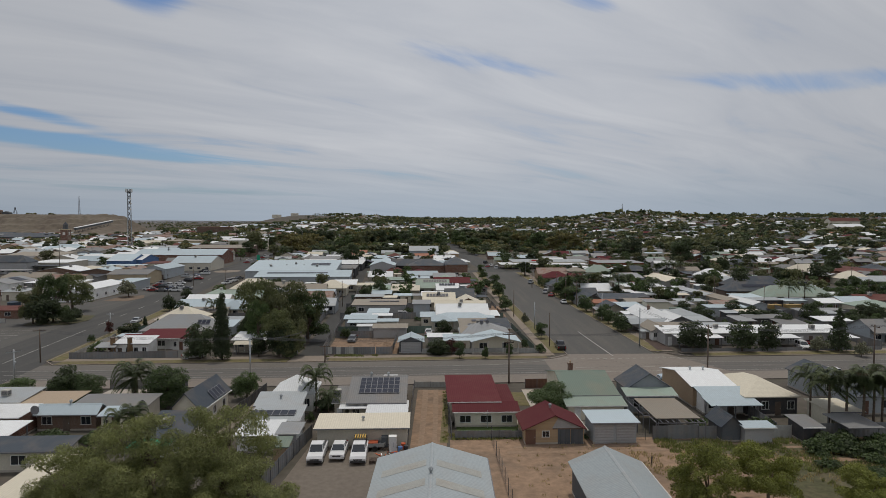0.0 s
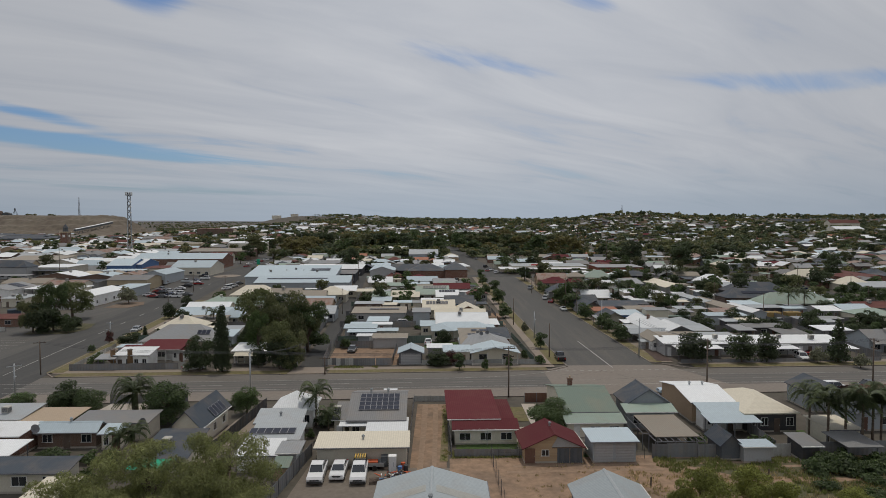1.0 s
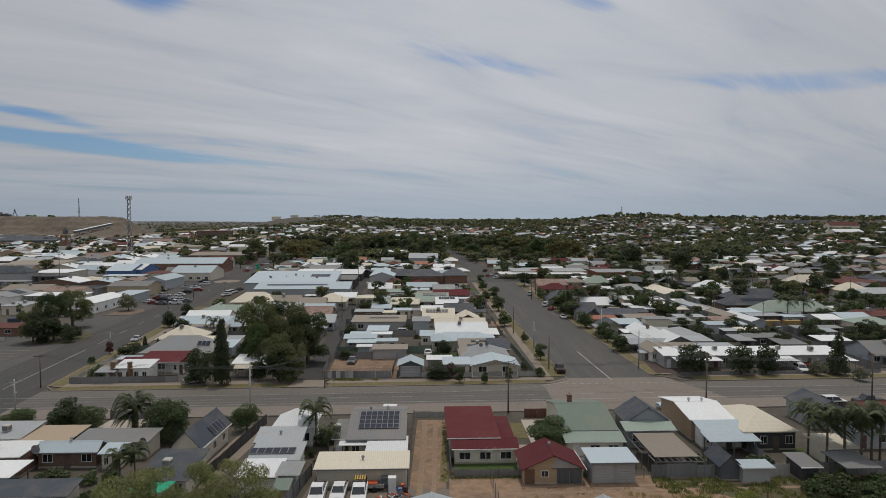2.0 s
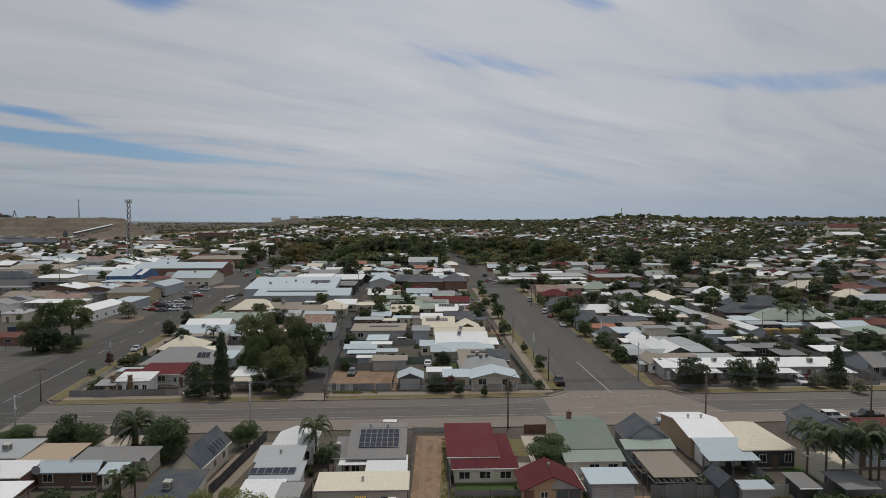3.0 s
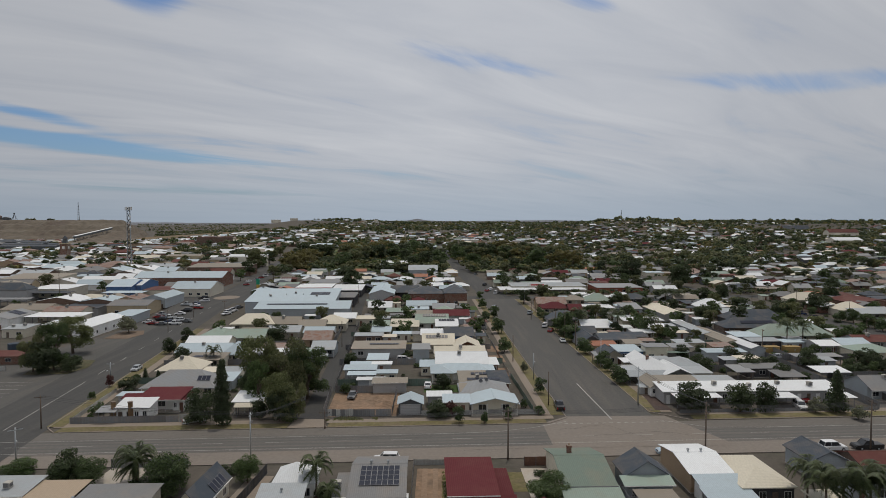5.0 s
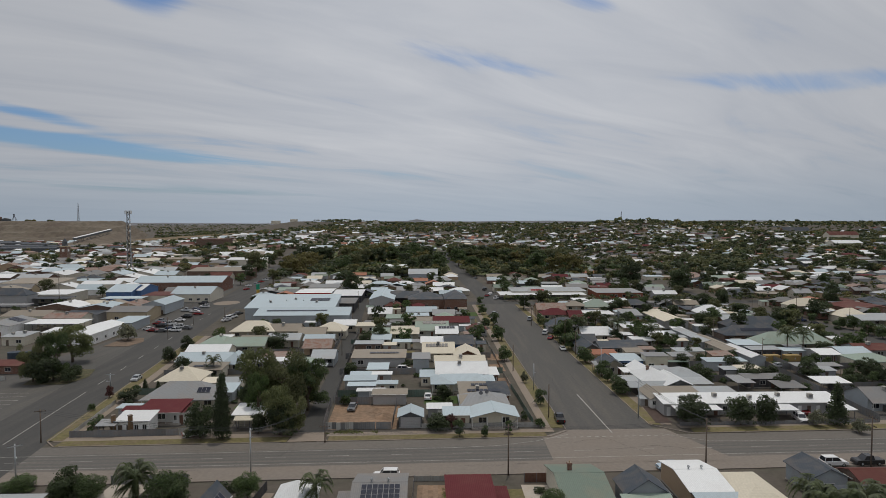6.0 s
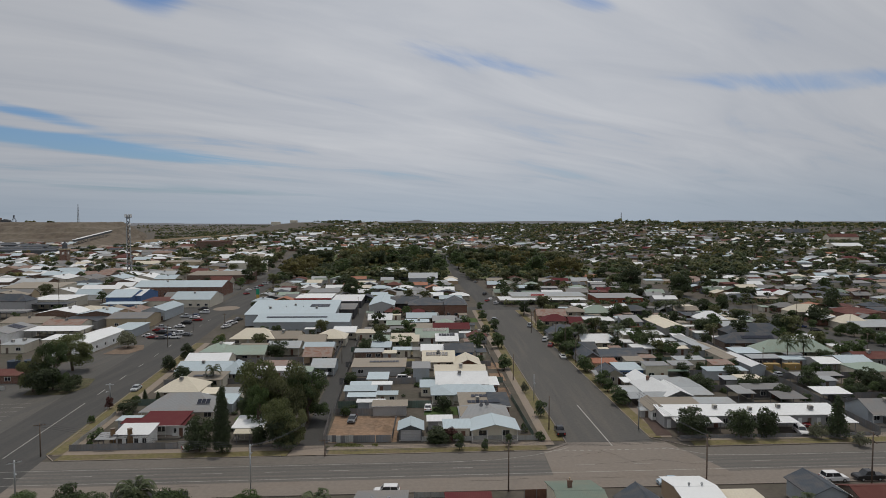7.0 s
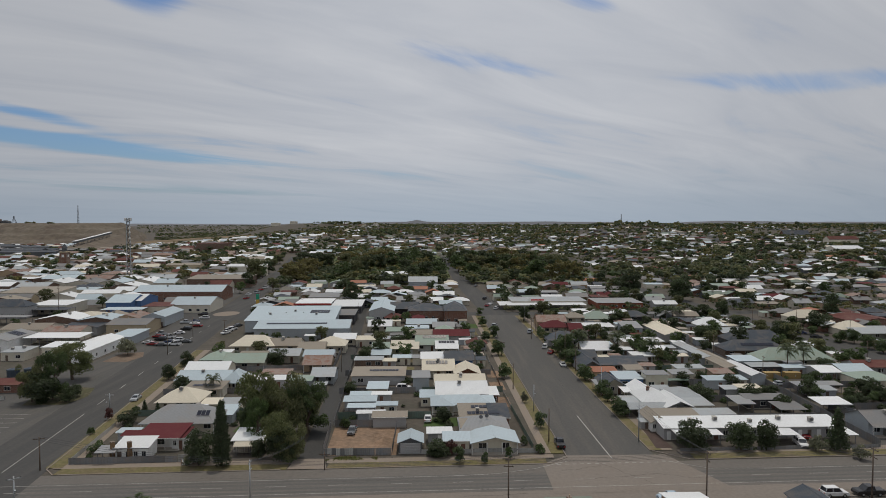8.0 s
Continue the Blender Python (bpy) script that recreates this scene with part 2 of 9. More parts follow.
surface("park_grass", (0.075, 0.10, 0.035), rough=0.95, vary=0.3, stain=0.6, grain=0.3, patch=0.03, tint=(0.17, 0.14, 0.07), bump=0.3, each=0.05)
surface("mullock", (0.155, 0.13, 0.10), rough=0.95, vary=0.22, stain=1.0, grain=0.10, patch=0.014, tint=(0.085, 0.062, 0.048), bump=0.5, each=0.05)
surface("ochre", (0.20, 0.145, 0.085), rough=0.95, vary=0.2, stain=0.7, grain=0.12, patch=0.02, tint=(0.12, 0.10, 0.065), bump=0.5, each=0.05)
# distance haze mixed into the base colour of the far hills
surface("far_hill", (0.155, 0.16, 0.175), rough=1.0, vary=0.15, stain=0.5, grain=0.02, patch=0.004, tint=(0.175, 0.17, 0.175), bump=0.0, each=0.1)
surface("paint", (0.36, 0.35, 0.33), rough=0.8, vary=0.12, stain=0.5, grain=4.0, patch=1.2, tint=(0.25, 0.23, 0.2), each=0.1)
surface("kerb", (0.22, 0.19, 0.165), rough=0.9, vary=0.1, stain=0.4, grain=3.0, patch=0.3, each=0.08)
surface("fence_steel", (0.19, 0.195, 0.20), rough=0.6, vary=0.08, stain=0.45, grain=3.0, patch=0.5, ribs=5.0, each=0.22)
surface("fence_dark", (0.05, 0.052, 0.055), rough=0.7, vary=0.08, stain=0.3, grain=3.0, patch=0.5, ribs=5.0, each=0.2)
surface("fence_white", (0.42, 0.42, 0.40), rough=0.7, vary=0.08, stain=0.4, grain=3.0, patch=0.5, ribs=5.0, each=0.2)
surface("fence_green", (0.12, 0.17, 0.14), rough=0.6, vary=0.08, stain=0.2, grain=3.0, patch=0.5, ribs=5.0, each=0.1)
surface("fence_brown", (0.16, 0.085, 0.06), rough=0.8, vary=0.15, stain=0.2, grain=3.0, patch=0.5, each=0.15)
surface("trim", (0.70, 0.69, 0.66), rough=0.6, vary=0.05, stain=0.1)
surface("gutter_dark", (0.16, 0.16, 0.17), rough=0.5, vary=0.05, stain=0.1)
surface("glass", (0.02, 0.024, 0.03), rough=0.08, vary=0.05, stain=0.0, bump=0.0, spec=0.8)
surface("solar_cell", (0.012, 0.016, 0.032), rough=0.32, vary=0.1, stain=0.08, bump=0.0, spec=0.3)
surface("solar_rim", (0.25, 0.25, 0.26), rough=0.5, metal=0.0, stain=0.0)
surface("plastic", (0.42, 0.40, 0.36), rough=0.6, vary=0.06, stain=0.2, each=0.3)
surface("dark_metal", (0.07, 0.07, 0.075), rough=0.5, metal=0.3, stain=0.1)
surface("galvanised", (0.45, 0.47, 0.48), rough=0.45, metal=0.6, stain=0.15)
surface("timber", (0.13, 0.10, 0.08), rough=0.9, vary=0.2, stain=0.3, grain=4.0, patch=1.0)
surface("bark", (0.115, 0.088, 0.066), rough=0.95, vary=0.25, stain=0.4, grain=5.0, patch=1.0, bump=0.5)
surface("leaf_gum", (0.062, 0.067, 0.027), rough=0.75, vary=0.2, stain=0.4, grain=0.9, patch=0.25, tint=(0.085, 0.083, 0.038), bump=0.0, spread=0.35, each=0.2)
surface("leaf_willow", (0.104, 0.112, 0.040), rough=0.75, vary=0.2, stain=0.4, grain=0.9, patch=0.25, tint=(0.095, 0.094, 0.040), bump=0.0, spread=0.4, each=0.1)
surface("leaf_olive", (0.066, 0.076, 0.027), rough=0.75, vary=0.2, stain=0.4, grain=0.9, patch=0.25, tint=(0.085, 0.085, 0.036), bump=0.0, spread=0.4, each=0.1)
surface("leaf_yellow", (0.085, 0.078, 0.024), rough=0.75, vary=0.2, stain=0.6, grain=0.9, patch=0.2, tint=(0.075, 0.052, 0.024), bump=0.0, spread=0.4, each=0.2)
surface("leaf_brown", (0.085, 0.055, 0.026), rough=0.8, vary=0.2, stain=0.4, grain=1.0, patch=0.3, tint=(0.06, 0.05, 0.025), bump=0.0, spread=0.4, each=0.1)
surface("leaf_fresh", (0.036, 0.056, 0.016), rough=0.7, vary=0.2, stain=0.4, grain=1.0, patch=0.3, tint=(0.055, 0.066, 0.022), bump=0.0, spread=0.5, each=0.2)
surface("leaf_green", (0.036, 0.054, 0.017), rough=0.7, vary=0.2, stain=0.3, grain=1.0, patch=0.3, tint=(0.055, 0.062, 0.025), bump=0.0, spread=0.45, each=0.2)
surface("leaf_dark", (0.028, 0.039, 0.015), rough=0.75, vary=0.2, stain=0.3, grain=1.0, patch=0.3, tint=(0.036, 0.036, 0.018), bump=0.0, spread=0.4, each=0.2)
surface("leaf_palm", (0.050, 0.066, 0.026), rough=0.6, vary=0.2, stain=0.3, grain=1.0, patch=0.3, tint=(0.10, 0.09, 0.04), bump=0.0, spread=0.3, each=0.15)
surface("leaf_grey", (0.085, 0.088, 0.056), rough=0.8, vary=0.2, stain=0.4, grain=1.0, patch=0.3, tint=(0.12, 0.10, 0.06), bump=0.0, spread=0.4, each=0.2)
surface("leaf_wine", (0.055, 0.022, 0.02), rough=0.8, vary=0.2, stain=0.4, grain=1.0, patch=0.3, tint=(0.05, 0.06, 0.025), bump=0.0, spread=0.4, each=0.2)
for _n, _c in dict(white=(0.72, 0.72, 0.72), silver=(0.42, 0.44, 0.46), black=(0.015, 0.015, 0.017), navy=(0.02, 0.035, 0.09), red=(0.25, 0.02, 0.02),
                   grey=(0.12, 0.125, 0.13), blue=(0.06, 0.13, 0.26), paleblue=(0.40, 0.50, 0.58)).items():
    surface("car_" + _n, _c, rough=0.25, vary=0.03, stain=0.05, bump=0.0, spec=0.6, each=0.05)
surface("tyre", (0.02, 0.02, 0.02), rough=0.85, stain=0.2)
surface("lamp_red", (0.35, 0.02, 0.02), rough=0.3, stain=0.0, bump=0.0)
surface("lamp_clear", (0.7, 0.7, 0.7), rough=0.2, stain=0.0, bump=0.0)
surface("container_tan", (0.36, 0.25, 0.10), rough=0.7, stain=0.3)
surface("yellow", (0.55, 0.36, 0.08), rough=0.6, stain=0.15)
surface("green_cloth", (0.02, 0.30, 0.17), rough=0.8, stain=0.1)
surface("orange_paint", (0.55, 0.12, 0.05), rough=0.6, stain=0.1)
surface("red_paint", (0.40, 0.03, 0.03), rough=0.6, stain=0.1)


# ------------------------------------------------------------------ mesh helpers
class Shape:
    """Collects vertices and faces of one part."""

    def __init__(self):
        self.v, self.f = [], []

    def add(self, verts, faces):
        k = len(self.v)
        self.v += [tuple(p) for p in verts]
        self.f += [tuple(i + k for i in f) for f in faces]
        return self

    def box(self, x0, y0, z0, x1, y1, z1):
        return self.add([(x0, y0, z0), (x1, y0, z0), (x1, y1, z0), (x0, y1, z0), (x0, y0, z1), (x1, y0, z1), (x1, y1, z1), (x0, y1, z1)],
                        [(3, 2, 1, 0), (4, 5, 6, 7), (0, 1, 5, 4), (1, 2, 6, 5), (2, 3, 7, 6), (3, 0, 4, 7)])

    def slab(self, a, b, c, d, thick):
        """A sheet with the corners a b c d (seen from above, anticlockwise) as its upper face."""
        low = [(p[0], p[1], p[2] - thick) for p in (a, b, c, d)]
        return self.add([*low, a, b, c, d], [(3, 2, 1, 0), (4, 5, 6, 7), (0, 1, 5, 4), (1, 2, 6, 5), (2, 3, 7, 6), (3, 0, 4, 7)])

    def tube(self, p, q, r0, r1=None, n=8):
        p, q = Vector(p), Vector(q)
        r1 = r0 if r1 is None else r1
        way = (q - p).normalized()
        side = way.cross(Vector((0, 0, 1)) if abs(way.z) < 0.9 else Vector((1, 0, 0))).normalized()
        up = side.cross(way)
        rings = [[c + (side * math.cos(a) + up * math.sin(a)) * r for a in (2 * math.pi * i / n for i in range(n))] for c, r in ((p, r0), (q, r1))]
        faces = [(i, (i + 1) % n, n + (i + 1) % n, n + i) for i in range(n)]
        return self.add(rings[0] + rings[1], faces + [tuple(range(n - 1, -1, -1)), tuple(range(n, 2 * n))])

    def prism(self, profile, axis, a, b):
        """A convex or simple outline in the plane across the axis, drawn out from a to b."""
        n = len(profile)
        put = {"x": lambda s, p: (s, p[0], p[1]), "y": lambda s, p: (p[0], s, p[1]), "z": lambda s, p: (p[0], p[1], s)}[axis]
        verts = [put(a, p) for p in profile] + [put(b, p) for p in profile]
        return self.add(verts, [tuple(range(n)), tuple(range(2 * n - 1, n - 1, -1))] + [(i, n + i, n + (i + 1) % n, (i + 1) % n) for i in range(n)])

    def mesh(self, name, mat, smooth=False):
        m = bpy.data.meshes.new(name)
        m.from_pydata(self.v, [], self.f)
        m.materials.append(MATS[mat])
        bm = bmesh.new()
        bm.from_mesh(m)
        bmesh.ops.recalc_face_normals(bm, faces=bm.faces)
        bm.to_mesh(m)
        bm.free()
        if smooth:
            m.polygons.foreach_set("use_smooth", [True] * len(m.polygons))
        return m

    def part(self, name, mat, parent=None, label="", smooth=False):
        ob = new(name, self.mesh(name, mat, smooth))
        if parent:
            ob.parent = parent
        return tagged(ob, label)


def quick(name, verts, faces, mat):
    m = bpy.data.meshes.new(name)
    m.from_pydata(verts, [], faces)
    m.materials.append(MATS[mat])
    return m


def thing(name, x, y, z=None, turn=0.0, label="", category="", group="", kind=""):
    """An empty at the base of a thing, that carries its parts."""
    ob = new(name)
    ob.empty_display_size = 0.3
    k = lean(y)
    ob.matrix_basis = pose(*lay(x, y, height(x, y) if z is None else z), 0, 0, turn) @ Matrix.Scale(1.0 if name in ("car", "power_pole") else k, 4)
    return tagged(ob, label, category, group, kind)


def put(name, mesh, parent, m=None, label=""):
    ob = new(name, mesh)
    ob.parent = parent
    if m is not None:
        ob.matrix_basis = m
    return tagged(ob, label)


def smooth01(a, b, v):
    s = min(1.0, max(0.0, (v - a) / (b - a)))
    return s * s * (3 - 2 * s)


def height(x, y):
    """The lie of the land: flat town, a long rise behind it, a ridge to the east and low ground by the mine."""
    rise = 24.0 * smooth01(470, 1250, y) * (1 - 0.92 * smooth01(-250, -620, x))
    rise += 13.0 * smooth01(1250, 2150, y) * smooth01(-330, -120, x) * (1 - 0.7 * smooth01(150, 420, x))
    rise *= 1 - 0.8 * smooth01(2250, 3000, y)
    rise += 22.0 * smooth01(2250, 4000, y)
    ridge = 10.0 * math.exp(-((x - 350) / 110) ** 2 - ((y - 1220) / 200) ** 2)
    knoll = 29.0 * math.exp(-((x + 420) / 130) ** 2 - ((y - 1660) / 170) ** 2)
    knoll += 13.0 * math.exp(-((x + 235) / 120) ** 2 - ((y - 1690) / 190) ** 2)
    hollow = 14.0 * math.exp(-((x - 607) / 130) ** 2 - ((y - 1040) / 110) ** 2)
    east = 14.0 * smooth01(160, 480, x) * smooth01(330, 700, y) * (1 - 0.9 * smooth01(1500, 2600, y))
    return rise + ridge + knoll + east - hollow


def lean(y):
    """How far the plan draws in where the town climbs gently behind the second cross street."""
    return 1 - 0.075 * smooth01(225, 350, y) - 0.02 * smooth01(350, 500, y) + 0.095 * smooth01(540, 860, y)


def lay(x, y, z=0.0):
    """A point of the flat plan set down on the climbing town."""
    k = lean(y)
    return Vector((x * k, y * k, 40 - (40 - z) * k))


# ------------------------------------------------------------------ ground, roads, kerbs
def build_ground():
    xs = sorted({*range(-4600, -1200, 200), *range(-1200, 1201, 40), *range(1200, 4601, 200)})
    ys = sorted({*range(-400, 200, 100), *range(200, 900, 5), *range(900, 2400, 40), *range(2400, 4801, 200)})
    verts = [lay(x, y, height(x, y)) for y in ys for x in xs]
    n = len(xs)
    faces = [(j * n + i, j * n + i + 1, (j + 1) * n + i + 1, (j + 1) * n + i) for j in range(len(ys) - 1) for i in range(n - 1)]
    tagged(new("ground", quick("ground", verts, faces, "soil")), "dry brown earth of the town and plain", "ground", kind="structure")


build_ground()


def strip(name, mat, path, z=0.03, step=5.0, label="", category="road"):
    """A paved band: path rows are (left x, right x, y) or, for bands across, corners; it follows the land."""
    verts, faces = [], []
    for (l0, r0, y0), (l1, r1, y1) in zip(path, path[1:]):
        n = max(1, int(abs(y1 - y0) / step))
        for i in range(n + 1):
            s = i / n
            l, r, y = l0 + (l1 - l0) * s, r0 + (r1 - r0) * s, y0 + (y1 - y0) * s
            k = len(verts)
            verts += [lay(l, y, height(l, y) + z), lay(r, y, height(r, y) + z)]
            if i:
                faces.append((k - 2, k - 1, k + 1, k))
    return tagged(new(name, quick(name, verts, faces, mat)), label, category, kind="structure")


def band(name, mat, x0, y0, x1, y1, near, far, z=0.03, step=20.0, label="", category="road"):
    """A band along x: its middle line from (x0, y0) to (x1, y1), with edges so far to the near and far side."""
    n = max(1, int(abs(x1 - x0) / step))
    verts, faces = [], []
    for i in range(n + 1):
        s = i / n
        x, y = x0 + (x1 - x0) * s, y0 + (y1 - y0) * s
        k = len(verts)
        verts += [lay(x, y - near, height(x, y - near) + z), lay(x, y + far, height(x, y + far) + z)]
        if i:
            faces.append((k - 2, k, k + 1, k - 1))
    return tagged(new(name, quick(name, verts, faces, mat)), label, category, kind="structure")


def patch(name, mat, corners, z=0.02, label="", category="ground"):
    bm = bmesh.new()
    bm.faces.new([bm.verts.new((x, y, 0)) for x, y in corners])
    low, top = min(y for x, y in corners), max(y for x, y in corners)
    y = 5 * math.ceil(low / 5)
    while y < top and top > 205:          # cut along the slope, so that it lies on the land
        bmesh.ops.bisect_plane(bm, geom=[*bm.verts, *bm.edges, *bm.faces], plane_co=(0, y, 0), plane_no=(0, 1, 0), dist=0.01)
        y += 5
    for v in bm.verts:
        v.co = lay(v.co.x, v.co.y, height(v.co.x, v.co.y) + z)
    m = bpy.data.meshes.new(name)
    bm.to_mesh(m)
    bm.free()
    m.materials.append(MATS[mat])
    return tagged(new(name, m), label, category, kind="structure")


SLOPE = 0.058                 # the main road climbs the plan a little to the east


def main_y(x):
    return 116.0 + SLOPE * x


# main road, with paler shoulders
band("road_main", "asphalt_main", -420, main_y(-420), 420, main_y(420), 3.2, 4.9, 0.04, label="worn grey asphalt main road with white lines")
band("road_shoulder_far", "asphalt_pale", -420, main_y(-420), 420, main_y(420), -4.9, 9.2, 0.03, label="dusty pale road shoulder", category="road")
band("road_shoulder_near", "seal_pale", -420, main_y(-420), 420, main_y(420), 9.2, -3.2, 0.03, label="dusty brown road shoulder", category="road")
for _i, (_a, _b) in enumerate(((-1.6, -0.9), (-0.1, 0.6), (1.8, 2.5), (3.2, 3.8))):
    band("wheel_track_%d" % (_i + 1), "asphalt_worn", -420, main_y(-420), 420, main_y(420), -_a, _b, 0.048, label="darker worn wheel track in the asphalt", category="road")
# wide side street going away
SIDE = lambda y: 26.8 - 0.028 * (y - 131)     # its west kerb
strip("road_side", "asphalt", [(SIDE(124.5), SIDE(124.5) + 19.2, 124.5), (SIDE(336), SIDE(336) + 18.6, 336)], 0.05, label="wide worn asphalt side street")
strip("road_side_far", "asphalt_dark", [(SIDE(336) + 2, SIDE(336) + 17, 336), (13, 27, 480), (6, 17, 620), (-6, 4, 800), (-22, -13, 1050)], 0.05, label="grey asphalt street running up the rise")
# pale sealed crossing apron
patch("road_crossing", "seal_pale", [(21, 112.5), (56, 114.0), (48.5, 131.6), (SIDE(131), 131.0), (21, 126.5)], 0.06, "pale patched seal of the street crossing", "road")
# lane between the blocks
strip("lane_west", "tar", [(-30.6, -24.9, 124.6), (-31.7, -26.9, 145), (-34.2, -29.2, 182), (-40.2, -35.2, 256), (-47.5, -43.0, 345), (-64, -59, 520)], 0.05, label="narrow dark tar lane between back fences", category="lane")
# lane in the east block, and its street
strip("lane_east", "asphalt", [(98, 103, 131), (101, 106, 235), (98, 102, 330)], 0.04, label="narrow lane between steel fences", category="lane")
strip("road_east", "asphalt_dark", [(153, 174, 128), (151, 171, 270), (148, 164, 345), (140, 154, 520), (128, 138, 760)], 0.04, label="grey asphalt street with dirt verges")
band("road_second", "asphalt_dark", -44, 339, 330, 352, 6.5, 6.5, 0.045, label="grey asphalt cross street")
# western street towards the shops, with its angled parking
WEST = lambda y: -89.0 - 0.145 * (y - 122)    # its centre line
strip("road_west", "asphalt_dark", [(WEST(60) - 9, WEST(60) + 9, 60), (WEST(130) - 9, WEST(130) + 8.5, 130), (WEST(360) - 8, WEST(360) + 8, 360), (WEST(760) - 7, WEST(760) + 7, 760)], 0.05,
      label="dark asphalt street leading to the shops")
strip("car_park", "asphalt", [(-190, WEST(128) - 8, 128), (-165, WEST(150) - 8, 150), (-128, WEST(205) - 8, 205), (-126, WEST(240) - 8, 240), (-140, WEST(330) - 8, 330)], 0.045,
      label="worn asphalt car park with faint bay lines", category="car park")
strip("road_parking", "asphalt", [(WEST(360) - 22, WEST(360) - 8, 345), (WEST(600) - 18, WEST(600) - 7, 600)], 0.04, label="asphalt roadside parking", category="car park")
patch("road_roundabout", "asphalt_dark", [(-150, 318), (-96, 318), (-100, 372), (-152, 372)], 0.055, "asphalt crossing with a small roundabout", "road")
band("road_shops", "asphalt_dark", -420, 322, -120, 345, 6, 6, 0.04, label="asphalt street of shops")
band("road_third", "asphalt_dark", -150, 470, -40, 478, 5, 5, 0.045, label="grey cross street below the park")
patch("park", "park_grass", [(-120, 520), (-20, 500), (8, 560), (-8, 900), (-160, 900)], 0.05, "dry green park lawn", "grass")
patch("park_east", "park_grass", [(24, 520), (150, 520), (150, 640), (20, 640)], 0.05, "green park lawn", "grass")

# verges, footpaths and kerbs
def verge(name, mat, x0, x1, near, far, z, label, category):
    band(name, mat, x0, main_y(x0), x1, main_y(x1), near, far, z, label=label, category=category)


verge("verge_1", "dry_grass", -78, -32.0, -9.2, 12.2, 0.14, "patchy dry grass verge", "verge")
verge("verge_2", "dry_grass", -23.8, 22, -9.2, 12.0, 0.14, "patchy dry grass verge", "verge")
verge("verge_3", "dry_grass", 54, 150, -9.6, 12.8, 0.14, "patchy dry grass verge", "verge")
verge("footpath_1", "path", -80, -31.4, -12.2, 14.6, 0.13, "dusty concrete footpath", "footpath")
verge("footpath_2", "path", -24.4, 24, -12.0, 14.2, 0.13, "dusty concrete footpath", "footpath")
verge("footpath_3", "path", 52, 152, -12.8, 15.2, 0.13, "dusty concrete footpath", "footpath")
strip("verge_side_west", "dry_grass", [(SIDE(132) - 3.0, SIDE(132) - 0.2, 132), (SIDE(334) - 3.0, SIDE(334) - 0.2, 334)], 0.14, label="dry grass verge beside the street", category="verge")
strip("footpath_side_west", "path", [(SIDE(132) - 5.0, SIDE(132) - 3.0, 132), (SIDE(334) - 5.0, SIDE(334) - 3.0, 334)], 0.13, label="concrete footpath", category="footpath")
strip("verge_side_east", "dry_grass", [(SIDE(134) + 19.4, SIDE(134) + 22, 134), (SIDE(334) + 18.8, SIDE(334) + 21.6, 334)], 0.14, label="dry grass verge beside the street", category="verge")
strip("footpath_side_east", "path", [(SIDE(134) + 22, SIDE(134) + 24.4, 134), (SIDE(334) + 21.6, SIDE(334) + 24.6, 334)], 0.13, label="concrete footpath", category="footpath")
strip("verge_west", "dry_grass", [(-81.6, -78.1, 124), (WEST(240) + 8.8, WEST(240) + 12, 240)], 0.152, label="grass verge beside the street", category="verge")
strip("footpath_west", "path", [(-78.1, -76.0, 124), (WEST(240) + 12, WEST(240) + 14.5, 240)], 0.12, label="pale footpath", category="footpath")


def kerb(name, x0, y0, x1, y1):
    """A kerb stone line, 15 cm high."""
    way = Vector((x1 - x0, y1 - y0, 0))
    n = max(1, int(way.length / 6))
    side = Vector((-way.y, way.x, 0)).normalized() * 0.11
    s = Shape()
    for i in range(n):
        p, q = Vector((x0, y0, 0.02)) + way * (i / n), Vector((x0, y0, 0.02)) + way * ((i + 0.985) / n)
        s.slab(*(tuple(lay(c.x, c.y, 0.18)) for c in (p - side, q - side, q + side, p + side)), 0.16)
    s.part(name, "kerb")
    tagged(bpy.data.objects[name], "worn concrete kerb", "kerb", kind="structure")


kerb("kerb_1", -77, main_y(-77) + 9.2, -33, main_y(-33) + 9.2)
kerb("kerb_2", -26, main_y(-26) + 9.2, 22.5, main_y(22.5) + 9.2)
kerb("kerb_3", 53, main_y(53) + 9.6, 150, main_y(150) + 9.6)
kerb("kerb_4", SIDE(130), 130, SIDE(334), 334)
kerb("kerb_5", SIDE(134) + 19.3, 134, SIDE(334) + 18.7, 334)
kerb("kerb_6", -81.0, 123.5, WEST(240) + 8.7, 240)
kerb("kerb_7", 22.5, main_y(22.5) + 9.2, SIDE(130), 130)
kerb("kerb_8", 53, main_y(53) + 9.6, SIDE(134) + 19.3, 134)
kerb("kerb_9", -78, main_y(-78) + 9.2, -81.0, 123.5)
kerb("kerb_10", -120, main_y(-120) - 9.2, 22, main_y(22) - 9.2)
kerb("kerb_11", 24, main_y(24) - 9.2, 140, main_y(140) - 9.2)


# painted lines
def line_x(name, x0, x1, off, width, dash=0.0, gap=0.0):
    s = []
    f = []
    x = x0
    while x < x1:
        e = min(x1, x + dash) if dash else x1
        n = max(1, int((e - x) / 25))
        for i in range(n):
            a, b = x + (e - x) * i / n, x + (e - x) * (i + 1) / n
            k = len(s)
            s += [(a, main_y(a) + off, 0.07), (b, main_y(b) + off, 0.07), (b, main_y(b) + off + width, 0.07), (a, main_y(a) + off + width, 0.07)]
            f.append((k, k + 1, k + 2, k + 3))
        x = e + gap if dash else x1 + 1
    tagged(new(name, quick(name, s, f, "paint")), "worn white road line", "road marking", kind="structure")


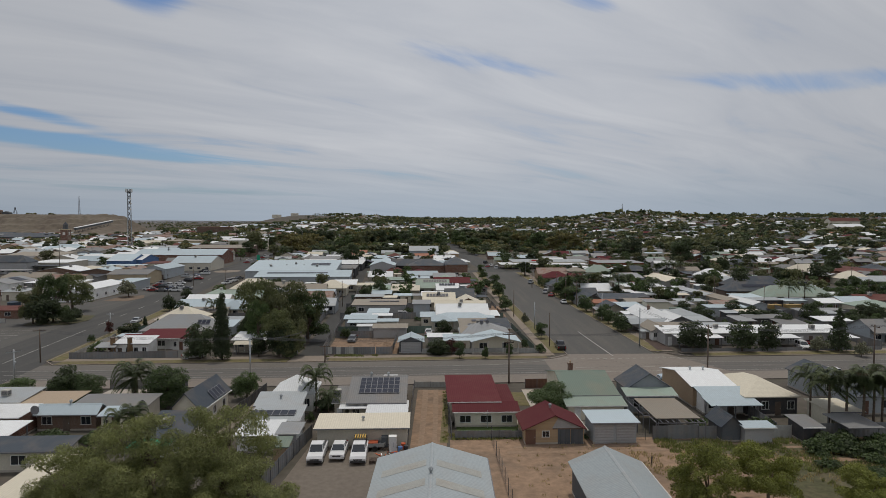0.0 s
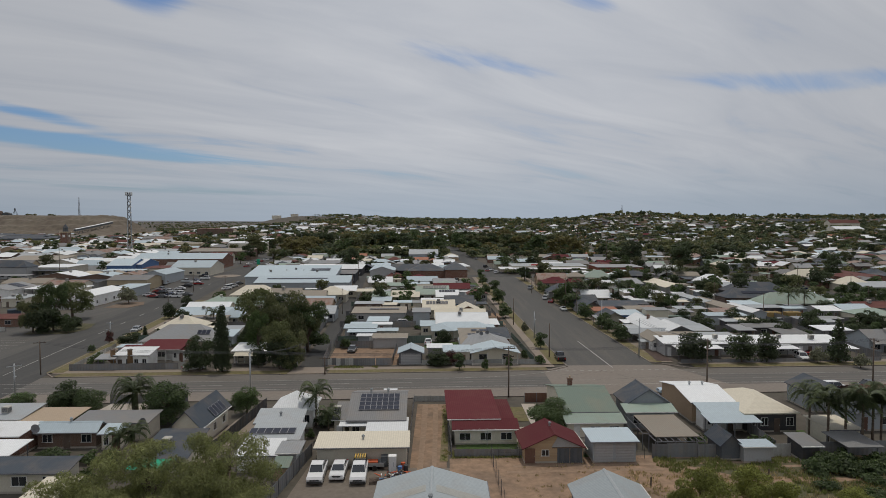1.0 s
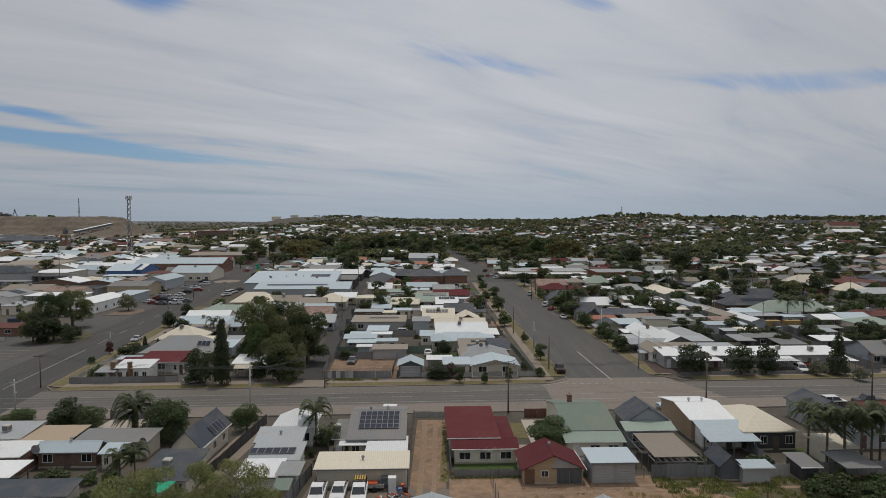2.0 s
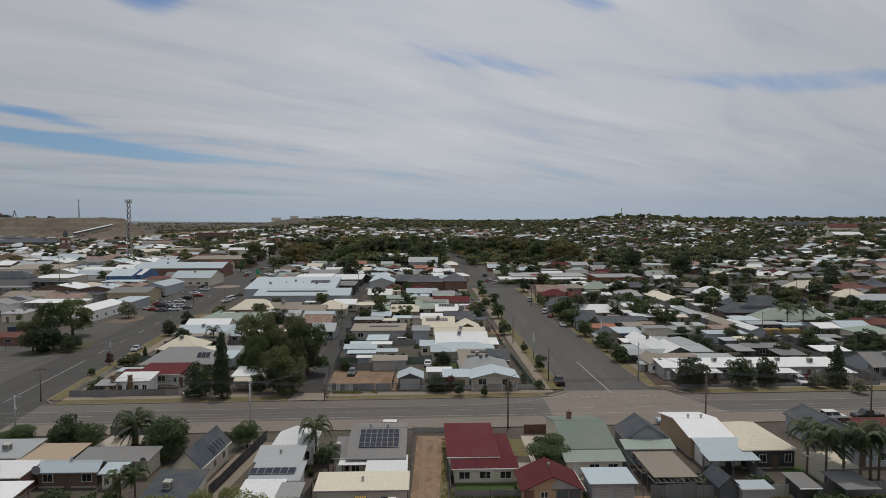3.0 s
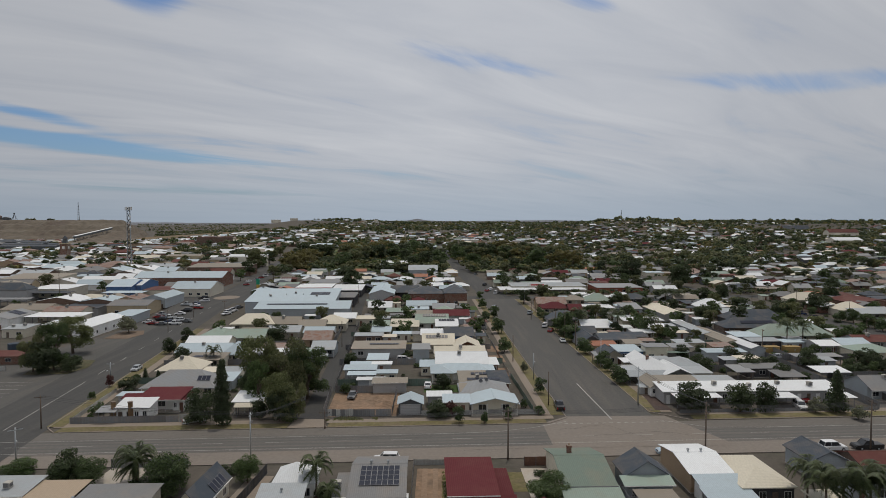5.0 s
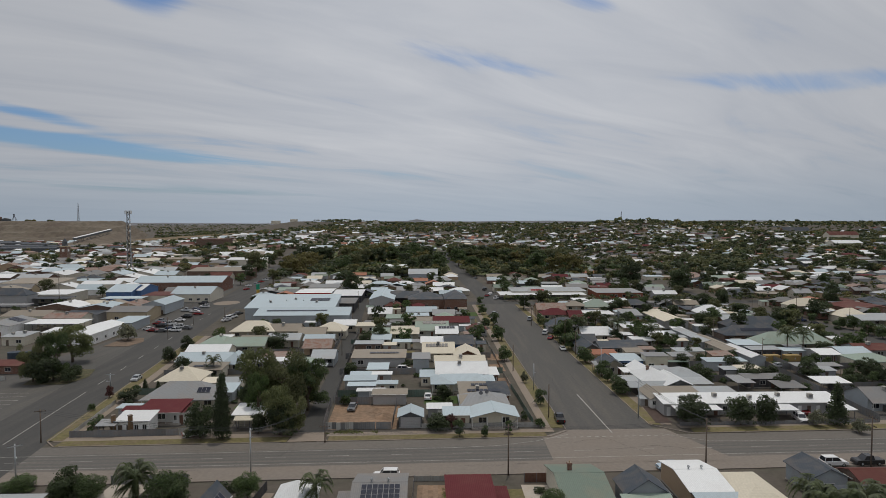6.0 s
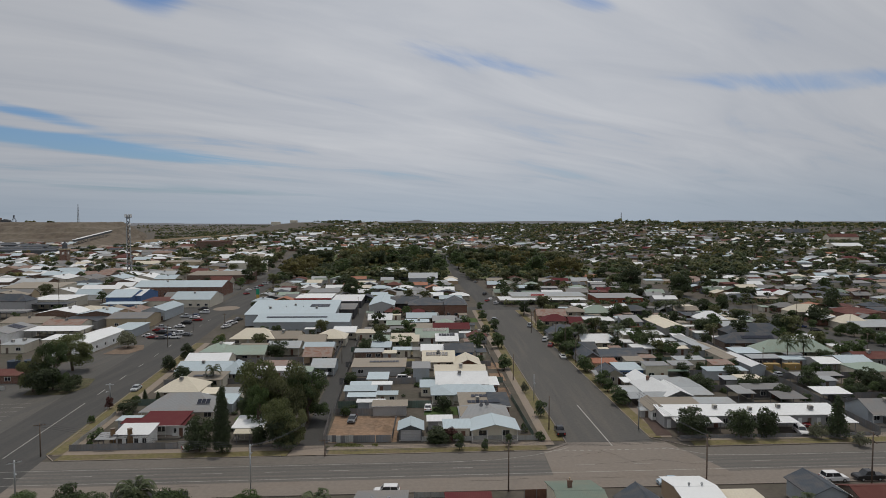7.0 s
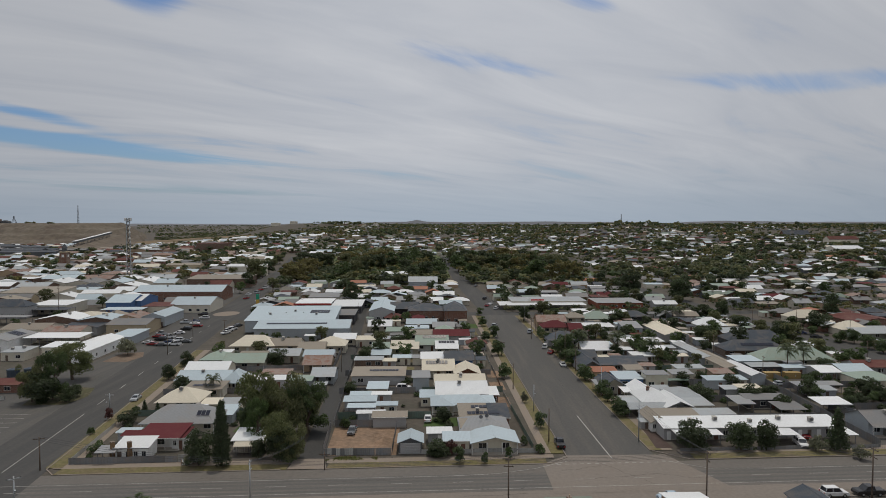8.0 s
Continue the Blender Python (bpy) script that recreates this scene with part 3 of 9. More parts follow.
line_x("line_1", -190, 2, 4.2, 0.13)
line_x("line_2", 66, 260, 4.2, 0.13)
line_x("line_3", -190, 260, -2.2, 0.12)
line_x("line_4", -190, 260, 1.2, 0.12, 4.0, 8.0)
line_x("line_5", 24, 50, 8.6, 0.25, 0.8, 0.8)


def line_to(name, x0, y0, x1, y1, width, z=0.09):
    way = Vector((x1 - x0, y1 - y0, 0)).normalized()
    side = Vector((-way.y, way.x, 0)) * width / 2
    a, b = lay(x0, y0, z), lay(x1, y1, z)
    tagged(new(name, quick(name, [a - side, b - side, b + side, a + side], [(0, 1, 2, 3)], "paint")), "worn white road line", "road marking", kind="structure")


line_to("line_6", 36.3, 129, 35.2, 158, 0.28)
for _i, (_p, _q) in enumerate((((2, main_y(2) + 4.2), (11, main_y(11) + 4.7)), ((11, main_y(11) + 4.7), (19, 123.9)), ((19, 123.9), (26.6, 127.9)),
                               ((46.5, 128.4), (55, 124.0)), ((55, 124.0), (66, main_y(66) + 4.2)))):
    line_to("line_%d" % (30 + _i), *_p, *_q, 0.14)
patch("lane_mouth", "path", [(-31.9, main_y(-32) + 9.2), (-23.8, main_y(-24) + 9.2), (-25.3, 129), (-31.2, 129)], 0.16, "dusty concrete crossover at the lane mouth", "paving")
line_to("line_9", WEST(122), 122, WEST(160), 160, 0.2)
for _i in range(9):
    _y = 168 + _i * 16
    line_to("line_%d" % (10 + _i), WEST(_y), _y, WEST(_y + 5), _y + 5, 0.22)
for _i in range(7):
    _y = 138 + _i * 3.4
    line_to("line_%d" % (20 + _i), WEST(_y) - 32, _y, WEST(_y) - 14, _y + 1.0, 0.16)
patch("traffic_island", "concrete", [(-99, 121), (-92, 118.5), (-90.5, 121), (-95, 127), (-99, 128)], 0.12, "pale concrete traffic island", "traffic island")

# tar-sealed cracks wandering over the old seal
def crack(name, x0, y0, x1, y1, seed, width=0.09):
    rng = random.Random(seed)
    n = 9
    way = Vector((x1 - x0, y1 - y0, 0))
    side = Vector((-way.y, way.x, 0)).normalized()
    mid = [Vector((x0, y0, 0.075)) + way * (i / n) + side * (rng.uniform(-0.35, 0.35) if 0 < i < n else 0) for i in range(n + 1)]
    verts = [p + side * k * width / 2 * rng.uniform(0.6, 1.4) for p in mid for k in (-1, 1)]
    tagged(new(name, quick(name, verts, [(2 * i, 2 * i + 1, 2 * i + 3, 2 * i + 2) for i in range(n)], "tar")), "dark tar-sealed crack in the road", "road crack", kind="structure")


for _i, _c in enumerate(((30, 119, 44, 121.5), (33, 127, 41, 116.5), (24, 122.5, 33, 125.5), (41, 122, 52, 119), (-60, 108, -44, 109), (-22, 117.5, -2, 118.6), (4, 111.2, 16, 112.4),
                         (70, 113.6, 88, 114.8), (-50, 119, -34, 119.6), (30, 150, 31.5, 176), (38, 165, 37.2, 196))):
    crack("crack_%d" % (_i + 1), *_c, _i, 0.06)

# yards and bare lots
patch("lot_red", "red_dirt", [(-25.5, 131), (-10, 131.5), (-10.5, 149), (-26.5, 149)], 0.03, "bare red dirt lot", "dirt")
patch("back_lane", "red_dirt", [(0.8, 45), (60, 45), (60, 81.5), (0.9, 79)], 0.03, "bare reddish dirt lot", "dirt")
patch("yard_gravel", "gravel", [(-19, 45), (0.8, 45), (0.9, 76), (-4.2, 76), (-17, 78)], 0.025, "oil-stained gravel yard", "dirt")
patch("driveway_dirt", "red_dirt", [(-4.2, 76), (0.5, 76), (0.6, 103), (-4.3, 103)], 0.03, "bare dirt driveway", "dirt")
for _i, (_x0, _y0, _x1, _y1) in enumerate(((8, 74.6, 60, 77.4), (9, 76.4, 58, 78.6))):
    band("lane_track_%d" % (_i + 1), "rut", _x0, _y0, _x1, _y1, 0.35, 0.35, 0.042, step=4.0, label="compacted wheel track in the dirt lane", category="dirt")
for _i, (_a, _b) in enumerate(((-3.3, -2.5), (-1.5, -0.8))):
    strip("wheel_rut_%d" % (_i + 1), "rut", [(_a, _b, 66), (_a + 0.1, _b, 80), (_a, _b + 0.1, 92), (_a - 0.1, _b, 103)], 0.055, label="paler wheel rut in the dirt driveway", category="dirt")
patch("lawn_red_house", "green_grass", [(1.9, 82), (12.0, 82), (12.4, 86), (1.8, 86)], 0.04, "small green lawn", "grass")
patch("lane_grass", "green_grass", [(1.5, 79.2), (22, 79.6), (24, 80.6), (1.5, 81)], 0.045, "strip of green weeds", "grass")
patch("drive_grass", "dry_grass", [(-0.4, 78), (0.7, 78), (0.7, 100), (0.1, 100)], 0.05, "strip of green grass", "grass")
patch("lawn_palms", "green_grass", [(50, 81), (53, 81), (54, 90), (50.5, 90)], 0.045, "green back lawn under palms", "grass")
patch("lawn_corner", "green_grass", [(-62, 59), (-42, 59), (-42, 64), (-62, 64)], 0.04, "dark green lawn", "grass")
patch("path_house", "path", [(-34, 76), (-30, 76), (-28, 100), (-32, 100)], 0.03, "brick paved side path", "path")
patch("drive_pavers", "paver_dark", [(47.8, 135.0), (51.6, 135.2), (51.3, 147), (48.8, 147)], 0.16, "driveway of dark red pavers", "paving")
for _i, _y in enumerate((183.0, 197.5, 166.0)):
    patch("side_yard_%d" % (_i + 1), "red_dirt", [(14.9, _y), (19.2, _y), (18.9, _y + 9), (14.6, _y + 9)], 0.05, "bare orange dirt yard beside the street", "dirt")
patch("courtyard", "concrete", [(13.6, 91), (20.5, 91), (20.5, 103), (13.4, 103)], 0.11, "pale concrete courtyard", "paving")


# ------------------------------------------------------------------ builders
COLOUR = dict(zinc="pale zinc", white="white", cream="cream", tan="tan", grey="grey", midgrey="mid grey", slate="dark slate-grey", blue="pale blue-grey",
              green="dull green", palegreen="pale green", red="dark red", rust="rusty", orange="orange", brownred="brownish red", beige="beige", dark="dark",
              sand="sandy", steel="steel-grey", charcoal="charcoal", brick="red brick", brown="brown brick", stone="sandstone")


@functools.lru_cache(None)
def window_meshes(w, h):
    f = Shape()
    b = 0.07
    f.box(-w / 2, -0.05, 0, -w / 2 + b, 0.03, h).box(w / 2 - b, -0.05, 0, w / 2, 0.03, h)
    f.box(-w / 2 + b, -0.05, h - b, w / 2 - b, 0.03, h).box(-w / 2 - 0.06, -0.1, -0.06, w / 2 + 0.06, 0.03, 0.0)
    f.box(-0.025, -0.04, 0, 0.025, 0.02, h - b)
    p = Shape().box(-w / 2 + b, -0.02, 0.0, w / 2 - b, 0.01, h - b)
    return f.mesh("window", "trim"), p.mesh("pane", "glass")


def window(parent, m, w=1.4, h=1.1):
    frame_mesh, pane_mesh = window_meshes(round(w, 1), round(h, 1))
    ob = put("window", frame_mesh, parent, m)
    put("pane", pane_mesh, ob)
    return ob


@functools.lru_cache(None)
def door_meshes(w, h, mat):
    leaf = Shape().box(-w / 2, -0.05, 0, w / 2, 0.02, h)
    knob = Shape().box(w / 2 - 0.14, -0.1, h * 0.47, w / 2 - 0.08, -0.05, h * 0.52)
    return leaf.mesh("door", mat), knob.mesh("handle", "galvanised")


def door(parent, m, w=0.9, h=2.05, mat="timber"):
    leaf, knob = door_meshes(w, h, mat)
    ob = put("door", leaf, parent, m)
    if parent.location.y < 110:
        put("handle", knob, ob)


@functools.lru_cache(None)
def roller_mesh(w, h, mat):
    s = Shape()
    n = 14
    line = [(0.02, 0.0)] + [(-0.065 if i % 2 else -0.03, h * i / n) for i in range(n + 1)] + [(0.02, h)]
    return s.prism(line, "x", -w / 2, w / 2).mesh("roller_door", mat)


@functools.lru_cache(None)
def cooler_meshes():
    s = Shape()
    s.box(-0.5, -0.5, 0.35, 0.5, 0.5, 0.42).box(-0.46, -0.46, 0.42, 0.46, 0.46, 1.05)
    s.prism([(-0.52, 1.05), (0.52, 1.05), (0.40, 1.18), (-0.40, 1.18)], "y", -0.5, 0.5)
    louvre = Shape()
    for i in range(5):
        louvre.box(-0.38, -0.5, 0.48 + i * 0.11, 0.38, -0.455, 0.54 + i * 0.11)
        louvre.box(0.455, -0.38, 0.48 + i * 0.11, 0.5, 0.38, 0.54 + i * 0.11)
    duct = Shape().box(-0.3, -0.3, -0.5, 0.3, 0.3, 0.36)
    return s.mesh("cooler", "plastic"), louvre.mesh("louvre", "gutter_dark"), duct.mesh("duct", "galvanised")


def cooler(parent, x, y, z, size=1.0):
    body, louvre, duct = cooler_meshes()
    ob = put("cooler", body, parent, Matrix.Translation((x, y, z)) @ Matrix.Scale(size, 4), "boxy evaporative cooler")
    put("louvre", louvre, ob)
    put("duct", duct, ob)


@functools.lru_cache(None)
def vent_mesh():
    s = Shape().tube((0, 0, -0.2), (0, 0, 0.25), 0.13, 0.13, 8)
    for i in range(8):
        a = i * math.pi / 4
        s.tube((0.13 * math.cos(a), 0.13 * math.sin(a), 0.25), (0.2 * math.cos(a), 0.2 * math.sin(a), 0.42), 0.04, 0.05, 4)
        s.tube((0.2 * math.cos(a), 0.2 * math.sin(a), 0.42), (0.05 * math.cos(a), 0.05 * math.sin(a), 0.58), 0.05, 0.04, 4)
    return s.mesh("vent", "galvanised")


@functools.lru_cache(None)
def chimney_meshes(h, mat):
    return (Shape().box(-0.35, -0.3, -0.8, 0.35, 0.3, h).box(-0.42, -0.37, h - 0.3, 0.42, 0.37, h - 0.1).mesh("chimney", mat),
            Shape().tube((0, 0, h), (0, 0, h + 0.35), 0.14, 0.11, 8).mesh("chimney_pot", "wall_tan"))


def chimney(parent, x, y, z, h=1.2, mat="wall_brick"):
    body, pot = chimney_meshes(h, mat)
    ob = put("chimney", body, parent, Matrix.Translation((x, y, z)))
    put("chimney_pot", pot, ob)


@functools.lru_cache(None)
def panel_meshes():
    cell = Shape().box(-0.46, -0.78, 0.0, 0.46, 0.78, 0.035).mesh("solar_panel", "solar_cell")
    rim = Shape().box(-0.5, -0.82, -0.02, -0.46, 0.82, 0.045).box(0.46, -0.82, -0.02, 0.5, 0.82, 0.045)
    rim.box(-0.46, -0.82, -0.02, 0.46, -0.78, 0.045).box(-0.46, 0.78, -0.02, 0.46, 0.82, 0.045)
    return cell, rim.mesh("rim", "solar_rim")


def solar(parent, m, cols, rows, wide=1.0, tall=1.65):
    cell, rim = panel_meshes()
    for j in range(rows):
        for i in range(cols):
            place = m @ Matrix.Translation(((i - (cols - 1) / 2) * wide * 1.03, (j - (rows - 1) / 2) * tall * 1.03, 0.12)) @ Matrix.Diagonal((wide, tall / 1.65, 1, 1))
            ob = put("solar_panel", cell, parent, place)
            if parent.matrix_basis.translation.y < 150:
                put("rim", rim, ob)


def roof_shape(kind, w, d, he, rise, over):
    """The sheeting, with its thickness; the ridge runs along local x."""
    s = Shape()
    X, Y = w / 2 + over, d / 2 + over
    tip = 0.09
    if kind == "gable":
        drop = rise * over / (d / 2)
        top, low, k = he + rise + tip, he - drop + tip, rise / (d / 2)
        s.prism([(-Y, low - tip), (0, top - tip), (Y, low - tip), (Y, low), (0.2, top - 0.2 * k), (0.17, top - 0.17 * k + 0.03), (0, top + 0.05), (-0.17, top - 0.17 * k + 0.03), (-0.2, top - 0.2 * k), (-Y, low)], "x", -X, X)
    elif kind == "hip":
        drop = rise * over / (d / 2)
        r = max(0.05, w / 2 - d / 2)
        top, low = he + rise + tip, he - drop + tip
        lip = low - 0.16
        s.add([(-X, -Y, low), (X, -Y, low), (X, Y, low), (-X, Y, low), (-r, 0, top), (r, 0, top), (-X, -Y, lip), (X, -Y, lip), (X, Y, lip), (-X, Y, lip)],
              [(0, 1, 5, 4), (1, 2, 5), (2, 3, 4, 5), (3, 0, 4), (6, 7, 1, 0), (7, 8, 2, 1), (8, 9, 3, 2), (9, 6, 0, 3), (9, 8, 7, 6)])
    else:
        k = rise / d
        s.slab((-X, -Y, he - k * over + tip), (X, -Y, he - k * over + tip), (X, Y, he + rise + k * over + tip), (-X, Y, he + rise + k * over + tip), tip)
    return s


def roof_z(kind, y, w, d, he, rise):
    if kind == "skillion":
        return he + rise * (y + d / 2) / d
    return he + rise * max(0.0, 1 - abs(y) / (d / 2))


@functools.lru_cache(None)
def post_mesh(h):
    return Shape().box(-0.06, -0.06, 0, 0.06, 0.06, h).box(-0.11, -0.11, h - 0.25, 0.11, 0.11, h - 0.12).mesh("post", "trim")


FOOT = []            # footprints, so that nothing is set inside a building


def free(x, y, r):
    return all(abs(x - a) > w + r or abs(y - b) > d + r for a, b, w, d in FOOT)


def house(x, y, w, d, he, rise, kind, roof="zinc", wall="cream", turn=1.9, over=0.4, windows=2, back=0, coolers=0, chimneys=0, vents=0, panels=(), doors=1,
          rollers=0, posts=0, name="house", label="", z=None, gutter=True, parapet=0.0, sash="trim"):
    """A low building. posts > 0 leaves the walls out and stands the roof on posts. kind gable_y turns the ridge away from the viewer."""
    if kind.endswith("_y"):
        kind, w, d, turn = kind[:-2], d, w, turn + 90
        front = "end"
    else:
        front = "long"
    words = {"house": "low single-storey house", "shed": "plain backyard shed", "carport": "open carport", "verandah": "open back verandah", "shop": "low shop building",
             "warehouse": "long low warehouse", "garage": "garage"}
    if posts:
        text = "%s with a %s sheet roof on posts" % (words.get(name, name.replace("_", " ")), COLOUR.get(roof, roof))
    else:
        text = "%s with %s sheet roof and %s walls" % (words.get(name, name.replace("_", " ")), COLOUR.get(roof, roof), COLOUR.get(wall, wall))
    ob = thing(name, x, y, z, turn, label or text, name.replace("_", " "), "houses of the town" if name == "house" else "")
    FOOT.append((x, y, (w if front == "long" else d) / 2 + over, (d if front == "long" else w) / 2 + over))
    rng = random.Random(int(x * 31 + y * 17))
    if posts:
        nx = max(2, int(round(w / 3.2)) + 1)
        for i in range(nx):
            for sy in (-1, 1):
                px, py = -w / 2 + 0.12 + (w - 0.24) * i / (nx - 1), sy * (d / 2 - 0.12)
                Shape().box(px - 0.06, py - 0.06, 0, px + 0.06, py + 0.06, roof_z(kind, py, w, d, he, rise)).part("post", "gutter_dark" if wall == "dark" else "trim", ob)
        Shape().box(-w / 2, -d / 2 + 0.05, he - 0.22, w / 2, -d / 2 + 0.13, he - 0.02).part("beam", "gutter_dark", ob)
    else:
        s = Shape()
        deep = 1.7 if name == "house" and y > 122 and min(w, d) > 5 else 0.0       # verandah under the main roof
        fy, fx = (-d / 2 + deep, -w / 2) if front == "long" else (-d / 2, -w / 2 + deep)
        if kind == "gable":
            s.prism([(fy, 0), (d / 2, 0), (d / 2, he), (0, he + rise), (fy, he + rise * (fy + d / 2) / (d / 2))], "x", fx, w / 2)
        elif kind == "skillion":
            s.prism([(fy, 0), (d / 2, 0), (d / 2, he + rise), (fy, he + rise * (fy + d / 2) / d)], "x", fx, w / 2)
        else:
            s.box(fx, fy, 0, w / 2, d / 2, he)
        if deep and y < 230:
            for i in range(4):
                u = -0.5 + i / 3
                px, py = (u * (w - 0.3), -d / 2 + 0.12) if front == "long" else (-w / 2 + 0.12, u * (d - 0.3))
                put("post", post_mesh(round(he, 1)), ob, Matrix.Translation((px, py, 0)))
        s.part("wall", "wall_" + wall, ob)
        if y < 175:
            Shape().box(-w / 2 - 0.03, -d / 2 - 0.03, -0.2, w / 2 + 0.03, d / 2 + 0.03, 0.25).part("plinth", "concrete", ob)
    roof_ob = roof_shape(kind, w, d, he, rise, over).part("roof", "roof_" + roof, ob)
    if gutter and y < 160 and not posts and kind != "hip":
        k = rise * over / (d / 2 if kind == "gable" else d)
        g = Shape().box(-w / 2 - over, -d / 2 - over - 0.1, he - k - 0.06, w / 2 + over, -d / 2 - over + 0.01, he - k + 0.06)
        g.part("gutter", "trim" if rng.random() < 0.6 else "gutter_dark", ob)
    if parapet:
        Shape().box(-w / 2 - 0.05, -d / 2 - over - 0.25, 0, w / 2 + 0.05, -d / 2 - over - 0.12, he + parapet).part("parapet", "wall_" + wall, ob)
    if not posts:
        # openings on the face towards the viewer: the long side, or the end when the ridge points that way
        if front == "long":
            span, put_at = w, lambda u, zz: pose(u, fy, zz)
        else:
            span, put_at = d, lambda u, zz: pose(fx, -u, zz, 0, 0, -90)
        slots = windows + doors + rollers
        if slots and he > 1.9:
            kinds = ["w"] * windows + ["d"] * doors + ["r"] * rollers
            rng.shuffle(kinds)
            size = span / slots
            for i, k in enumerate(kinds):
                u = -span / 2 + size * (i + 0.5)
                if k == "w":
                    window(ob, put_at(u, min(1.0, he - 1.6)), max(0.6, min(1.8, size * 0.55)), min(1.2, he * 0.42))
                elif k == "d":
                    door(ob, put_at(u, 0.02), 0.9, min(2.05, he - 0.2), rng.choice(("timber", "wall_white", "fence_brown")))
                else:
                    put("roller_door", roller_mesh(round(min(size * 0.86, 4.6), 1), round(min(2.5, he - 0.25), 1), "wall_grey"), ob, put_at(u, 0.02))
        for i in range(back):     # side windows
            u = -0.5 + (i + 0.5) / back
            if front == "long":
                window(ob, pose(w / 2, u * d, 1.0, 0, 0, 90), 1.2, 1.1)
                window(ob, pose(-w / 2, u * d, 1.0, 0, 0, -90), 1.2, 1.1)
            else:
                window(ob, pose(u * w, -d / 2, 1.0), 1.2, 1.1)
                window(ob, pose(u * w, d / 2, 1.0, 0, 0, 180), 1.2, 1.1)
    for i in range(coolers):
        cy = -d * 0.12 if i % 2 == 0 else d * 0.1
        cx = w * ((i + 1) / (coolers + 1) - 0.5) + rng.uniform(-0.8, 0.8)
        if kind == "hip":
            cx *= 0.5
        cooler(ob, cx, cy, roof_z(kind, cy, w, d, he, rise) - 0.1, rng.uniform(0.85, 1.15))
    for i in range(chimneys):
        cy = d * 0.14
        cx = w * rng.uniform(-0.3, 0.3) * (0.5 if kind == "hip" else 1)
        chimney(ob, cx, cy, roof_z(kind, cy, w, d, he, rise), rng.uniform(0.9, 1.4))
    for i in range(vents):
        put("vent", vent_mesh(), ob, Matrix.Translation((w * ((i + 1) / (vents + 1) - 0.5), 0, roof_z(kind, 0, w, d, he, rise) + 0.1)), "spinning roof vent")
    for cols, rows, px, py, *size in panels:
        tilt = math.atan2(rise, d / 2 if kind != "skillion" else d)
        if kind != "skillion" and py > 0:
            tilt = -tilt
        m = Matrix.Translation((px, py, roof_z(kind, py, w, d, he, rise) + 0.1)) @ Matrix.Rotation(tilt, 4, "X")
        solar(ob, m, cols, rows, *size)
    return ob


@functools.lru_cache(None)
def sheet_mesh(w, h, mat):
    s = Shape()
    n = max(4, int(w / 0.3))
    top = [(w * i / n, 0.035 if i % 2 else 0.0) for i in range(n + 1)]
    back = [(x, y + 0.02) for x, y in reversed(top)]
    s.prism(top + back, "z", 0.03, h)
    return s.mesh("panel", mat)


def fence(x0, y0, x1, y1, h=1.8, mat="fence_steel", label="", step=2.4, posts=True):
    """Sheet panels between posts."""
    drop = lay(x1, y1) - lay(x0, y0)
    k, climb = lean(y0), drop.z
    way = Vector((drop.x / k, drop.y / k, 0))
    n = max(1, int(round(way.length / (step if y0 < 135 or step < 2 else 2 * step))))
    turn = math.degrees(math.atan2(way.y, way.x))
    colour = {"fence_steel": "weathered grey steel", "fence_white": "whitish sheet", "fence_green": "dull green steel", "fence_brown": "brown timber", "fence_dark": "dark steel"}.get(mat, "patched grey and white")
    ob = thing("fence", x0, y0, None, turn, label or "%s fence of upright sheets" % colour, "fence", "yard fences")
    rng = random.Random(int(x0 * 13 + y0 * 7))
    size = way.length / n
    post = Shape().box(-0.04, -0.04, 0, 0.04, 0.06, h + 0.05).mesh("post", "gutter_dark")
    for i in range(n):
        lift = rng.uniform(-0.06, 0.06)
        put("panel", sheet_mesh(round(size, 1), round(h, 1), mat if isinstance(mat, str) else rng.choice(mat)), ob, Matrix.Translation((size * i, 0, lift + climb * i / n)) @ Matrix.Diagonal((size / max(0.1, round(size, 1)), 1, 1, 1)))
        if y0 < 110:
            put("post", post, ob, Matrix.Translation((size * i, 0.05, 0)))
    put("post", post, ob, Matrix.Translation((way.length, 0.05, climb)))
    return ob


